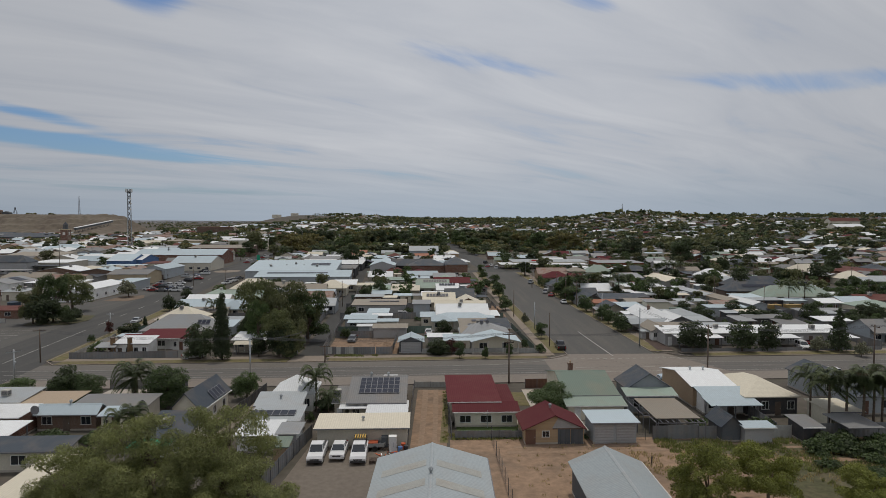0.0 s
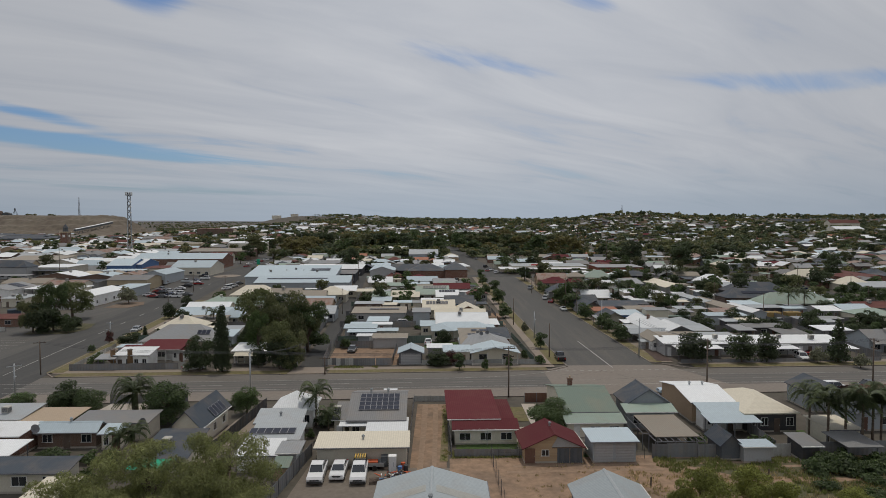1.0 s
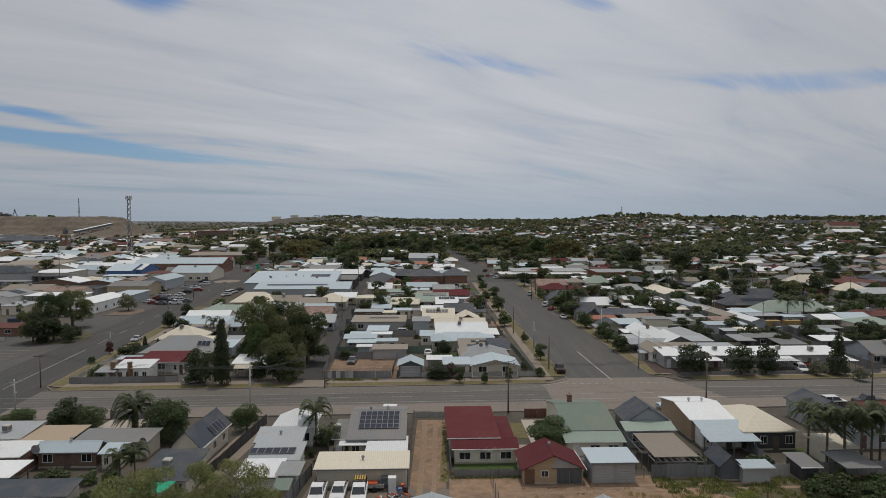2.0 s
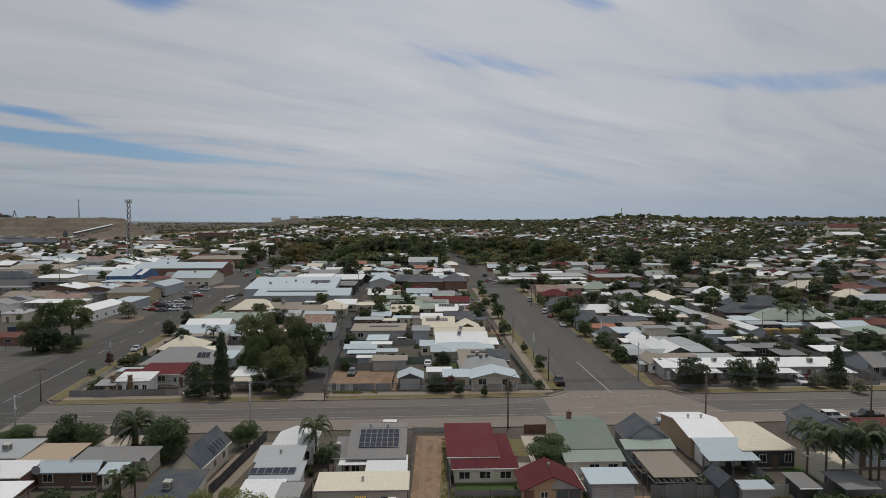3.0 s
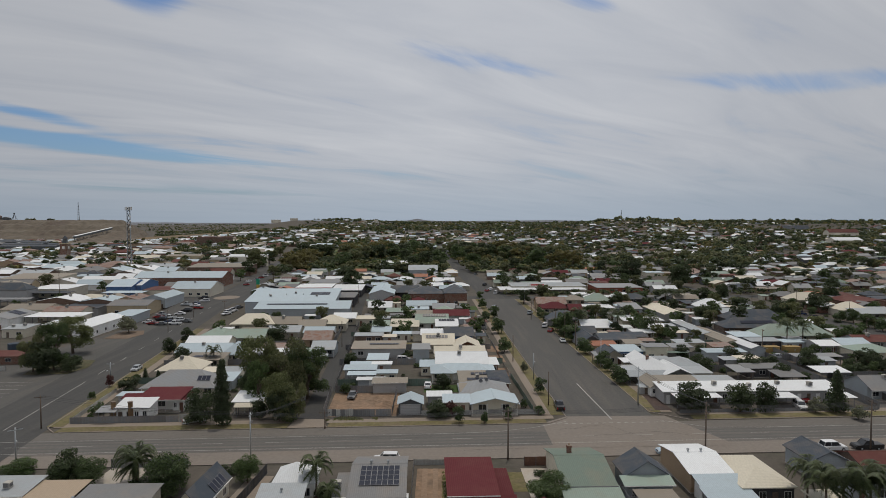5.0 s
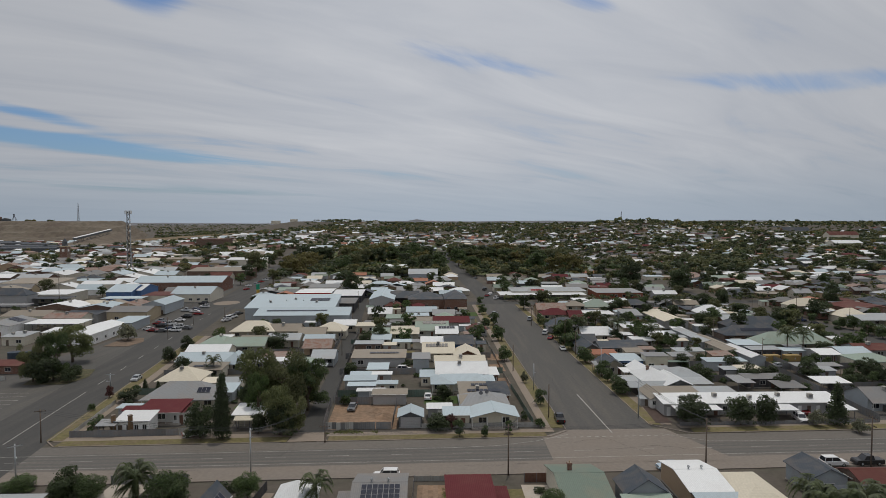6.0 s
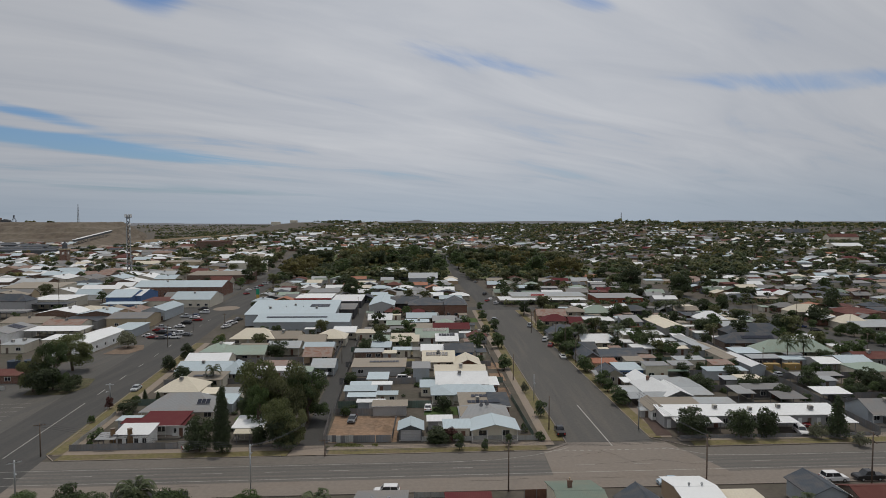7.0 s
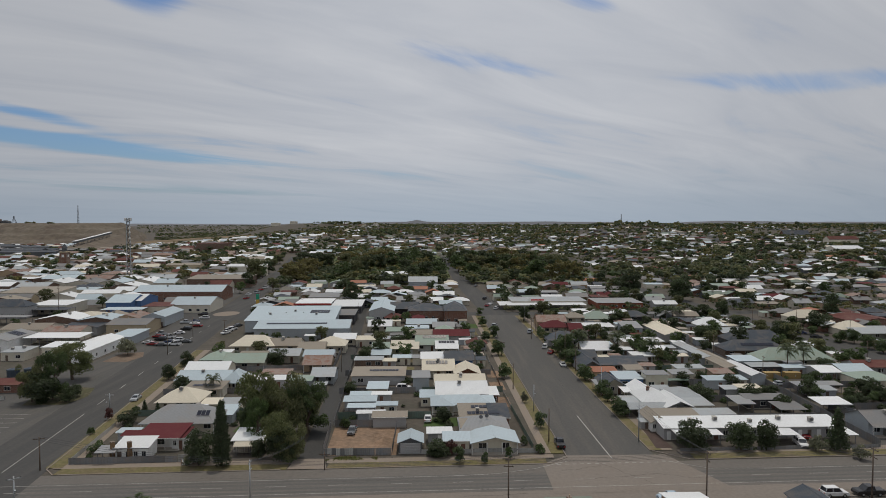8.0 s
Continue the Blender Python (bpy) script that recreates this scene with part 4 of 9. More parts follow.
# ------------------------------------------------------------------ plants
def leaf_cloud(name, blobs, count, size, mat, seed, droop=0.0, shell=0.55, slim=0.62):
    """Many small leaf clumps, thrown on and inside a set of rounded boughs."""
    rng = np.random.default_rng(seed)
    blobs = np.array(blobs, float)
    weight = blobs[:, 3] * blobs[:, 4]
    pick = rng.choice(len(blobs), count, p=weight / weight.sum())
    way = rng.normal(size=(count, 3))
    way /= np.linalg.norm(way, axis=1)[:, None]
    way[:, 2] = np.where(way[:, 2] < -0.35, -way[:, 2] * 0.6, way[:, 2])
    far = shell + (1 - shell) * rng.random(count) ** 0.7 + rng.normal(0, 0.07, count)
    b = blobs[pick]
    centre = b[:, :3] + way * far[:, None] * np.stack([b[:, 3], b[:, 3], b[:, 4]], 1)
    a = rng.normal(size=(count, 3)) * (1, 1, 0.55)
    out = way * (1, 1, 0.8) + (0, 0, 0.35) + rng.normal(0, 0.38, (count, 3))
    out /= np.linalg.norm(out, axis=1)[:, None]
    a -= out * (a * out).sum(1)[:, None] * 0.9
    a /= np.linalg.norm(a, axis=1)[:, None] + 1e-9
    c = np.cross(a, out)
    c /= np.linalg.norm(c, axis=1)[:, None] + 1e-9
    s = size * rng.uniform(0.6, 1.4, count)[:, None]
    a, c = a * s, c * s * slim
    if droop:
        a[:, 2] -= droop * s[:, 0]
    verts = np.stack([centre - a, centre + c * 0.8, centre + a, centre - c], 1).reshape(-1, 3)
    faces = np.arange(count * 4).reshape(-1, 4)
    m = bpy.data.meshes.new(name)
    m.from_pydata(verts.tolist(), [], faces.tolist())
    m.materials.append(MATS[mat])
    return m


def boughs(seed, n, spread, low, high, r0, r1, flat=0.75):
    rng = random.Random(seed)
    out = []
    for i in range(n):
        a = 2 * math.pi * (i + rng.random()) / n * 1.618
        k = math.sqrt(rng.random()) * spread
        r = rng.uniform(r0, r1)
        z = rng.uniform(low, high) - 0.18 * (high - low) * (k / spread) ** 2
        out.append((math.cos(a) * k, math.sin(a) * k, z, r, r * flat))
    return out


def trunk_mesh(seed, blobs, height_to, r, fork=0.35, n=7):
    rng = random.Random(seed)
    s = Shape()
    top = Vector((rng.uniform(-0.2, 0.2), rng.uniform(-0.2, 0.2), height_to * fork))
    s.tube((0, 0, -0.3), top, r, r * 0.8, n)
    for b in blobs[:9 if height_to > 7 else 5]:
        end = Vector(b[:3])
        mid = top.lerp(end, 0.5) + Vector((rng.uniform(-0.3, 0.3), rng.uniform(-0.3, 0.3), 0.3))
        s.tube(top, mid, r * 0.55, r * 0.35, 5)
        s.tube(mid, end, r * 0.35, r * 0.12, 4)
    return s.mesh("trunk", "bark", True)


TREES = {}


def joined_trees(name, rows, label):
    """Trees too far off to tell apart singly, as one mesh."""
    mats, verts, faces, slots, k = [], [], [], [], 0
    for key, x, y, size, squash in rows:
        turn = pose(*lay(x, y, height(x, y)), 0, 0, (x * 37 + y * 53) % 360) @ Matrix.Diagonal((size, size, size * squash, 1))
        m = np.array(turn)
        for mesh in TREES[key][3:5]:
            mat = mesh.materials[0]
            if mat not in mats:
                mats.append(mat)
            p = np.empty(len(mesh.vertices) * 3)
            mesh.vertices.foreach_get("co", p)
            p = p.reshape(-1, 3) @ m[:3, :3].T + m[:3, 3]
            verts.append(p)
            faces += [tuple(i + k for i in f.vertices) for f in mesh.polygons]
            slots += [mats.index(mat)] * len(mesh.polygons)
            k += len(p)
    mesh = bpy.data.meshes.new(name)
    mesh.from_pydata(np.concatenate(verts).tolist(), [], faces)
    for mat in mats:
        mesh.materials.append(mat)
    mesh.polygons.foreach_set("material_index", slots)
    tagged(new(name, mesh), label, "trees", kind="stuff")


def tree_kind(key, name, label, category, blobs, count, size, leaf, tall, r, seed, droop=0.0, shell=0.55, fork=0.35, slim=0.62):
    """A model tree, kept as meshes and set out later."""
    TREES[key] = (name, label, category, trunk_mesh(seed, blobs, tall, r, fork), leaf_cloud("crown", blobs, count, size, leaf, seed, droop, shell, slim))


STEMS = []           # where trunks stand


def tree(key, x, y, size=1.0, turn=None, label="", z=None, squash=1.0):
    STEMS.append((x, y))
    name, text, category, trunk, crown = TREES[key]
    ob = thing(name, x, y, z, (x * 37 + y * 53) % 360 if turn is None else turn, label or text, category, "trees of the town" if category == "tree" else "")
    m = Matrix.Diagonal((size, size, size * squash, 1))
    put("trunk", trunk, ob, m)
    put("crown", crown, ob, m)
    return ob


for _i in range(3):
    tree_kind("gum%d" % _i, "gum_tree", "spreading gum tree with olive-green crown", "tree", boughs(11 + _i, 34, 4.0, 1.6, 7.6, 1.0, 1.75), 12000, 0.155, ("leaf_gum", "leaf_fresh", "leaf_olive")[_i], 8.0, 0.34, 21 + _i, 0.0, 0.84)
    tree_kind("round%d" % _i, "street_tree", "small round-headed dark green street tree", "tree", boughs(31 + _i, 16, 1.15, 1.05, 3.4, 0.75, 1.1), 2500, 0.155, "leaf_green", 3.6, 0.12, 41 + _i, 0.0, 0.72)
    tree_kind("dark%d" % _i, "tree", "dense dark green tree", "tree", boughs(51 + _i, 32, 2.2, 1.0, 5.0, 0.85, 1.45), 4000, 0.19, "leaf_dark", 5.6, 0.22, 61 + _i, 0.0, 0.7)
    tree_kind("fine%d" % _i, "tree", "dense leafy dark green tree", "tree", boughs(51 + _i, 30, 2.2, 1.0, 5.0, 0.9, 1.5), 11000, 0.115, ("leaf_fresh", "leaf_green", "leaf_fresh")[_i], 5.6, 0.22, 161 + _i, 0.0, 0.82)
    tree_kind("bush%d" % _i, "bush", "leafy green garden bush", "bush", boughs(71 + _i, 10, 0.9, 0.4, 1.3, 0.5, 0.8, 0.9), 600, 0.17, "leaf_green", 1.2, 0.06, 81 + _i)
    tree_kind("far%d" % _i, "tree", "dark olive tree in the town", "tree", boughs(91 + _i, 24, 2.6, 2.4, 6.8, 0.8, 1.5), 1000, 0.36, ("leaf_fresh", "leaf_gum", "leaf_dark")[_i], 6.0, 0.25, 95 + _i, 0.0, 0.72)
tree_kind("far3", "tree", "yellow-olive gum tree in the town", "tree", boughs(98, 24, 2.6, 2.4, 6.9, 0.8, 1.5), 1000, 0.36, "leaf_yellow", 6.0, 0.25, 98, 0.0, 0.72)
surface("leaf_wattle", (0.096, 0.104, 0.020), rough=0.75, vary=0.2, stain=0.4, grain=0.9, patch=0.3, tint=(0.078, 0.088, 0.026), bump=0.0, spread=0.45, each=0.15)
for _i in range(2):
    tree_kind("wattle%d" % _i, "wattle_bush", "yellow-olive feathery wattle bush", "tree", boughs(101 + _i, 34, 2.6, 0.9, 4.8, 0.55, 1.1), 24000, 0.11, "leaf_wattle", 5.0, 0.16, 111 + _i, 0.3, 0.8, slim=0.32)
tree_kind("biggum0", "gum_tree", "broad leafy gum tree with olive-green crown", "tree", boughs(15, 100, 4.6, 1.4, 8.3, 0.65, 1.25), 46000, 0.12, "leaf_willow", 8.4, 0.36, 25, 0.35, 0.80, slim=0.3)
tree_kind("biggum1", "gum_tree", "broad leafy gum tree with olive-green crown", "tree", boughs(16, 100, 4.6, 1.4, 8.3, 0.65, 1.25), 46000, 0.12, "leaf_willow", 8.4, 0.36, 26, 0.35, 0.80, slim=0.3)
tree_kind("brown0", "conifer", "brown dead-looking pencil conifer", "tree", [(0.1 * math.sin(i * 2.4), 0.1 * math.cos(i * 2.4), 0.7 + i * 0.5, 1.4 * (1 - i / 11) + 0.15, 0.7) for i in range(10)],
          2000, 0.15, "leaf_brown", 5.2, 0.15, 17, shell=0.7, fork=0.9)
tree_kind("shrub0", "bush", "garden shrub", "bush", boughs(72, 7, 0.8, 0.4, 1.2, 0.5, 0.8, 0.9), 170, 0.29, "leaf_dark", 1.2, 0.06, 82, shell=0.75)
tree_kind("shrub1", "bush", "garden shrub", "bush", boughs(73, 7, 0.8, 0.4, 1.2, 0.5, 0.8, 0.9), 170, 0.29, "leaf_green", 1.2, 0.06, 83, shell=0.75)
tree_kind("grey0", "bush", "pale grey-green garden shrub", "bush", boughs(7, 10, 1.2, 0.7, 2.2, 0.7, 1.0), 1100, 0.17, "leaf_grey", 2.0, 0.08, 8)
tree_kind("wine0", "bush", "dark wine-red leafy shrub", "bush", boughs(9, 10, 1.2, 0.7, 2.4, 0.7, 1.0), 1100, 0.17, "leaf_wine", 2.0, 0.08, 10)
tree_kind("cypress0", "cypress", "tall narrow dark cypress", "tree", [(0.15 * math.sin(i * 2.4), 0.15 * math.cos(i * 2.4), 0.8 + i * 0.62, 1.25 * (1 - (i / 15) ** 2.2) + 0.2, 0.9) for i in range(14)],
          9000, 0.125, "leaf_dark", 9.0, 0.2, 12, shell=0.7, fork=0.9)
tree_kind("conifer0", "conifer", "dark green cone-shaped conifer", "tree", [(0.1 * math.sin(i * 2.4), 0.1 * math.cos(i * 2.4), 0.7 + i * 0.5, 1.6 * (1 - i / 11) + 0.15, 0.7) for i in range(10)],
          2000, 0.17, "leaf_dark", 5.2, 0.15, 13, shell=0.6, fork=0.9)


def palm_kind(key, label, tall, r, fronds, reach, width, rise, seed, skirt=0):
    """A palm: ringed trunk and arching fronds made of paired leaflets."""
    rng = random.Random(seed)
    t = Shape()
    for i in range(8):
        a, b = tall * i / 8, tall * (i + 1) / 8
        t.tube((0, 0, a), (0, 0, b + 0.02), r * (1.12 - 0.03 * i), r * (1.0 - 0.03 * i), 9)
    leaves, whole = [], Shape()
    for k in range(fronds + skirt):
        s = Shape()
        a = 2 * math.pi * k / fronds * 1.618 + rng.uniform(-0.2, 0.2)
        lift = (0.15 + 1.25 * ((k * 0.618) % 1.0)) * rise if k < fronds else -0.5
        out = Vector((math.cos(a), math.sin(a), 0))
        side = Vector((-out.y, out.x, 0))
        n = 12
        spine = []
        for j in range(n + 1):
            u = j / n
            spine.append(Vector((0, 0, tall)) + out * reach * u * (1 - 0.18 * u) + Vector((0, 0, lift * reach * (u - 0.85 * u * u) - 0.42 * reach * u ** 3)))
        for j in range(n):
            s.tube(spine[j], spine[j + 1], 0.035 * (1 - 0.7 * j / n), 0.035 * (1 - 0.7 * (j + 1) / n), 3)
        for j in range(3, 3 * n):
            u = j / (3 * n)
            p = spine[int(u * n)].lerp(spine[min(n, int(u * n) + 1)], u * n - int(u * n))
            ln = width * math.sin(math.pi * min(1, u * 0.9 + 0.1)) ** 0.6
            for sg in (-1, 1):
                e = p + side * sg * ln + out * ln * 0.5 + Vector((0, 0, -0.28 * ln + rng.uniform(-0.08, 0.08)))
                q = out * 0.085
                s.add([p - q, p + q, e], [(0, 1, 2)])
        leaves.append(s.mesh("frond", "leaf_palm"))
        whole.add(s.v, s.f)
    TREES[key] = (label, t.mesh("trunk", "bark"), leaves, whole.mesh("crown", "leaf_palm"))


def palm(key, x, y, size=1.0, turn=0.0):
    label, trunk, leaves, whole = TREES[key]
    ob = thing("palm", x, y, None, turn, label, "tree", "palms")
    m = Matrix.Scale(size, 4)
    put("trunk", trunk, ob, m)
    if y > 150:                   # far palms: fronds cannot be told apart
        put("crown", whole, ob, m)
        return
    for f in leaves:
        put("frond", f, ob, m)


palm_kind("date", "stout date palm with arching grey-green fronds", 3.0, 0.38, 46, 3.3, 0.42, 1.7, 3, 8)
palm_kind("queen", "slender palm with drooping feathery fronds", 5.0, 0.13, 22, 3.0, 0.58, 1.75, 4, 3)


# ------------------------------------------------------------------ vehicles
def car_kind(style):
    """Body outline seen from the side, x forward, then the glass house, lamps and wheels."""
    L, W = {"sedan": (4.6, 1.8), "suv": (4.7, 1.88), "ute": (5.3, 1.88)}[style]
    h = L / 2
    low = 0.32
    body = {"sedan": [(-h, low + 0.12), (-h + 0.1, 0.88), (-h + 0.75, 0.95), (0.62, 0.95), (h - 0.25, 0.82), (h, 0.62), (h - 0.02, low)],
            "suv": [(-h, low + 0.1), (-h + 0.03, 1.02), (0.85, 1.05), (h - 0.25, 0.95), (h, 0.72), (h - 0.02, low)],
            "ute": [(-h, low + 0.2), (-h, 1.08), (-0.45, 1.08), (0.95, 1.10), (h - 0.22, 1.0), (h, 0.75), (h - 0.02, low)]}[style]
    roof = {"sedan": (-1.6, -0.95, 0.38, 1.12, 1.44), "suv": (-2.15, -1.9, 0.42, 1.08, 1.75), "ute": (-0.78, -0.62, 0.62, 1.28, 1.80)}[style]
    base = 0.93 if style == "sedan" else 1.03
    return L, W, low, body, roof, base


@functools.lru_cache(None)
def car_meshes(style, paint):
    L, W, low, body, roof, base = car_kind(style)
    s = Shape()
    n = len(body)
    rows = []
    for y, k in ((-W / 2, 0.93), (-W / 2 + 0.09, 1.0), (W / 2 - 0.09, 1.0), (W / 2, 0.93)):
        rows.append([(x * (0.97 + 0.03 * k), y, low + (z - low) * k) for x, z in [(-L / 2 + 0.05, low), *body]])
    n = len(rows[0])
    s.add([p for r in rows for p in r],
          [(i + j * n, (i + 1) % n + j * n, (i + 1) % n + (j + 1) * n, i + (j + 1) * n) for j in range(3) for i in range(n)] + [tuple(range(n)), tuple(range(4 * n - 1, 3 * n - 1, -1))])
    a, b, c, d, top = roof
    top_s = Shape()
    in_w = W / 2 - 0.22
    top_s.slab((b - 0.05, -in_w, top), (c + 0.05, -in_w, top), (c + 0.05, in_w, top), (b - 0.05, in_w, top), 0.06)
    for px, qx in ((a, b), (d, c), ((b + c) / 2, (b + c) / 2)):
        for sg in (-1, 1):
            top_s.tube((px, sg * (W / 2 - 0.1), base), (qx, sg * in_w, top - 0.03), 0.045, 0.045, 4)
    g = Shape()
    o = W / 2 - 0.13
    i = in_w - 0.02
    g.add([(a, -o, base), (d, -o, base), (d, o, base), (a, o, base), (b, -i, top - 0.05), (c, -i, top - 0.05), (c, i, top - 0.05), (b, i, top - 0.05)],
          [(0, 1, 5, 4), (1, 2, 6, 5), (2, 3, 7, 6), (3, 0, 4, 7), (4, 5, 6, 7)])
    tray = None
    if style == "ute":
        tray = Shape().box(-L / 2 + 0.1, -W / 2 + 0.14, 1.02, -0.85, W / 2 - 0.14, 1.10).mesh("tray", "dark_metal")
    wheel = Shape().tube((0, -0.11, 0), (0, 0.11, 0), 0.34, 0.34, 14).mesh("tyre", "tyre")
    rim = Shape().tube((0, -0.12, 0), (0, 0.12, 0), 0.2, 0.2, 10).mesh("rim", "galvanised")
    head = Shape().box(-0.03, -0.2, -0.08, 0.06, 0.2, 0.08).mesh("headlight", "lamp_clear")
    tail = Shape().box(-0.05, -0.1, -0.18, 0.03, 0.1, 0.18).mesh("tail_light", "lamp_red")
    bump = Shape().box(L / 2 - 0.1, -W / 2 + 0.06, low, L / 2 + 0.06, W / 2 - 0.06, low + 0.22).mesh("bumper", "dark_metal" if style != "sedan" else paint)
    return s.mesh("body", paint), top_s.mesh("roof", paint), g.mesh("glass", "glass"), tray, wheel, rim, head, tail, bump


@functools.lru_cache(None)
def grille_mesh(L, W):
    return Shape().box(L / 2 - 0.06, -W * 0.28, 0.58, L / 2 + 0.03, W * 0.28, 0.74).mesh("grille", "dark_metal")


def car(x, y, turn, style="sedan", paint="white", rack=False):
    """turn: the way the bonnet points, degrees from +x."""
    L, W, low, body, roof, base = car_kind(style)
    mb, mr, mg, tray, wheel, rim, head, tail, bump = car_meshes(style, "car_" + paint)
    kind = {"sedan": "car", "suv": "wagon", "ute": "ute"}[style]
    ob = thing("car", x, y, height(x, y) + 0.06, turn, "parked %s %s" % ({"paleblue": "pale blue", "navy": "dark blue"}.get(paint, paint), {"sedan": "sedan car", "suv": "four-wheel-drive wagon", "ute": "utility truck with open tray"}[style]), "car", "parked cars")
    put("body", mb, ob)
    put("roof", mr, ob)
    put("glass", mg, ob)
    if tray:
        put("tray", tray, ob)
    put("bumper", bump, ob)
    if y < 300:
        put("grille", grille_mesh(L, W), ob)
    for sx in (-1, 1):
        for sy in (-1, 1):
            if y > 300:
                continue
            w = put("tyre", wheel, ob, Matrix.Translation((sx * L * 0.3, sy * (W / 2 - 0.1), 0.34)))
            if y < 160:
                put("rim", rim, w)
    for sy in (-1, 1) if y < 210 else ():
        put("headlight", head, ob, Matrix.Translation((L / 2 - 0.1, sy * (W / 2 - 0.32), 0.7)))
        put("tail_light", tail, ob, Matrix.Translation((-L / 2 + 0.02, sy * (W / 2 - 0.2), 0.8)))
    if rack:
        s = Shape()
        for k in range(4):
            s.box(-2.3 + k * 0.5, -0.75, 1.85, -2.25 + k * 0.5, 0.75, 1.9)
        s.box(-2.4, -0.8, 1.1, -2.3, -0.7, 1.9).box(-2.4, 0.7, 1.1, -2.3, 0.8, 1.9).box(-0.9, -0.8, 1.1, -0.8, -0.7, 1.9).box(-0.9, 0.7, 1.1, -0.8, 0.8, 1.9)
        s.part("ladder_rack", "dark_metal", ob)
        t = Shape()
        for k in range(5):
            t.tube((-2.3, -0.6 + k * 0.3, 1.97), (-1.0, -0.6 + k * 0.3, 1.97), 0.09, 0.09, 6)
        t.part("load", "yellow", ob, "yellow cylinders on the rack")
    return ob


# ------------------------------------------------------------------ poles and wires
def pole(x, y, tall=9.5, turn=0.0, arm=2.2, low_arm=True, lamp=0.0, mat="timber", r=0.15):
    ob = thing("power_pole", x, y, None, turn, "weathered timber power pole with crossarms" if mat == "timber" else "grey steel power pole with crossarms", "power pole", "power poles")
    Shape().tube((0, 0, -0.2), (0, 0, tall), r, r * 0.72, 9).part("pole", mat, ob, smooth=True)
    arms = ([tall - 0.4] if arm else []) + ([tall - 1.8] if low_arm else [])
    for k, z in enumerate(arms):
        ln = arm * (1 if k == 0 else 0.8)
        Shape().box(-ln / 2, -0.16, z - 0.07, ln / 2, -0.06, z + 0.07).part("crossarm", mat, ob)
        for i in range(4 if y < 150 else 0):
            u = -ln / 2 + 0.12 + (ln - 0.24) * i / 3
            Shape().tube((u, -0.11, z + 0.07), (u, -0.11, z + 0.24), 0.05, 0.035, 6).part("insulator", "dark_metal", ob)
    if lamp:
        s = Shape().tube((0, 0, tall - 2.4), (0, -lamp, tall - 1.9), 0.04, 0.035, 6)
        s.part("lamp_arm", "galvanised", ob)
        Shape().box(-0.12, -lamp - 0.55, tall - 1.95, 0.12, -lamp + 0.05, tall - 1.82).part("lamp_head", "galvanised", ob)
    return ob


def wire(p, q, sag=0.8, r=0.022):
    """One hanging line: a thin triangular tube along a shallow curve."""
    s = Shape()
    p, q = Vector(p), Vector(q)
    n = 12
    side = (q - p).cross(Vector((0, 0, 1))).normalized() * r
    up = Vector((0, 0, r * 1.5))
    for i in range(n + 1):
        c = p.lerp(q, i / n) - Vector((0, 0, sag * 4 * (i / n) * (1 - i / n)))
        s.v += [tuple(c - side), tuple(c + side), tuple(c + up)]
    s.f = [(3 * i + k, 3 * i + (k + 1) % 3, 3 * i + 3 + (k + 1) % 3, 3 * i + 3 + k) for i in range(n) for k in range(3)]
    tagged(s.part("power_line", "dark_metal"), "thin black overhead power line", "power line", "overhead lines")


# ------------------------------------------------------------------ buildings

# near row, backs towards the viewer
house(-35.1, 87.6, 3.8, 10.1, 3.2, 2.0, "gable_y", "slate", "cream", -2, windows=0, doors=0, back=3, panels=((4, 1, 1.5, -1.6),))
house(-34.3, 76.7, 5.6, 7.0, 2.5, 0.9, "skillion", "slate", "cream", windows=2, coolers=1, name="extension")
house(-51.8, 83.9, 7.9, 2.4, 2.5, 0.8, "gable", "blue", "brown", windows=2, vents=1)
house(-45.5, 83.3, 2.5, 2.1, 2.3, 0.4, "skillion", "blue", "cream", windows=1, name="extension")
house(-47.4, 87.8, 10.2, 4.2, 2.6, 0.3, "skillion", "grey", "beige", name="shed")
house(-57.1, 88.2, 6.9, 5.6, 2.7, 0.3, "skillion", "sand", "dark", posts=1, name="carport")
house(-60.4, 81.6, 8.3, 4.4, 2.9, 0.3, "skillion", "white", "brick", windows=2, vents=1, coolers=1)
house(-57.2, 75.8, 7.1, 4.0, 2.5, 0.3, "skillion", "white", "dark", posts=1, name="verandah")
house(-64.3, 89.0, 6.9, 5.4, 2.9, 0.5, "skillion", "zinc", "cream", coolers=1)
house(-48.7, 70.1, 10.5, 2.7, 2.5, 0.5, "skillion", "slate", "beige", windows=2, name="cottage")
house(-22.6, 93.4, 5.8, 5.8, 3.2, 1.8, "hip", "white", "white", label="white cottage with a steep white pyramid roof")
house(-23.3, 86.7, 6.1, 3.4, 2.9, 0.7, "skillion", "zinc", "white", name="extension", windows=0, doors=0, vents=1)
house(-22.5, 82.0, 6.3, 4.5, 2.4, 0.5, "skillion", "zinc", "white", name="extension", windows=0, doors=0, panels=((6, 1, -0.6, -0.3),))
house(-23.3, 77.0, 4.7, 4.8, 2.2, 0.2, "skillion", "white", "white", name="extension", windows=0, doors=0)
house(-19.4, 76.6, 2.3, 3.2, 2.4, 0.1, "skillion", "midgrey", "white", name="garage", rollers=1, windows=0, doors=0)
house(-9.7, 93.0, 7.8, 14.7, 3.1, 1.8, "gable", "grey", "beige", windows=3, vents=2, panels=((7, 4, 0.2, -3.0, 0.82, 1.12),))
house(-14.9, 89.6, 1.5, 6.7, 2.9, 0.4, "skillion", "grey", "beige", name="extension", windows=0, doors=1, coolers=1)
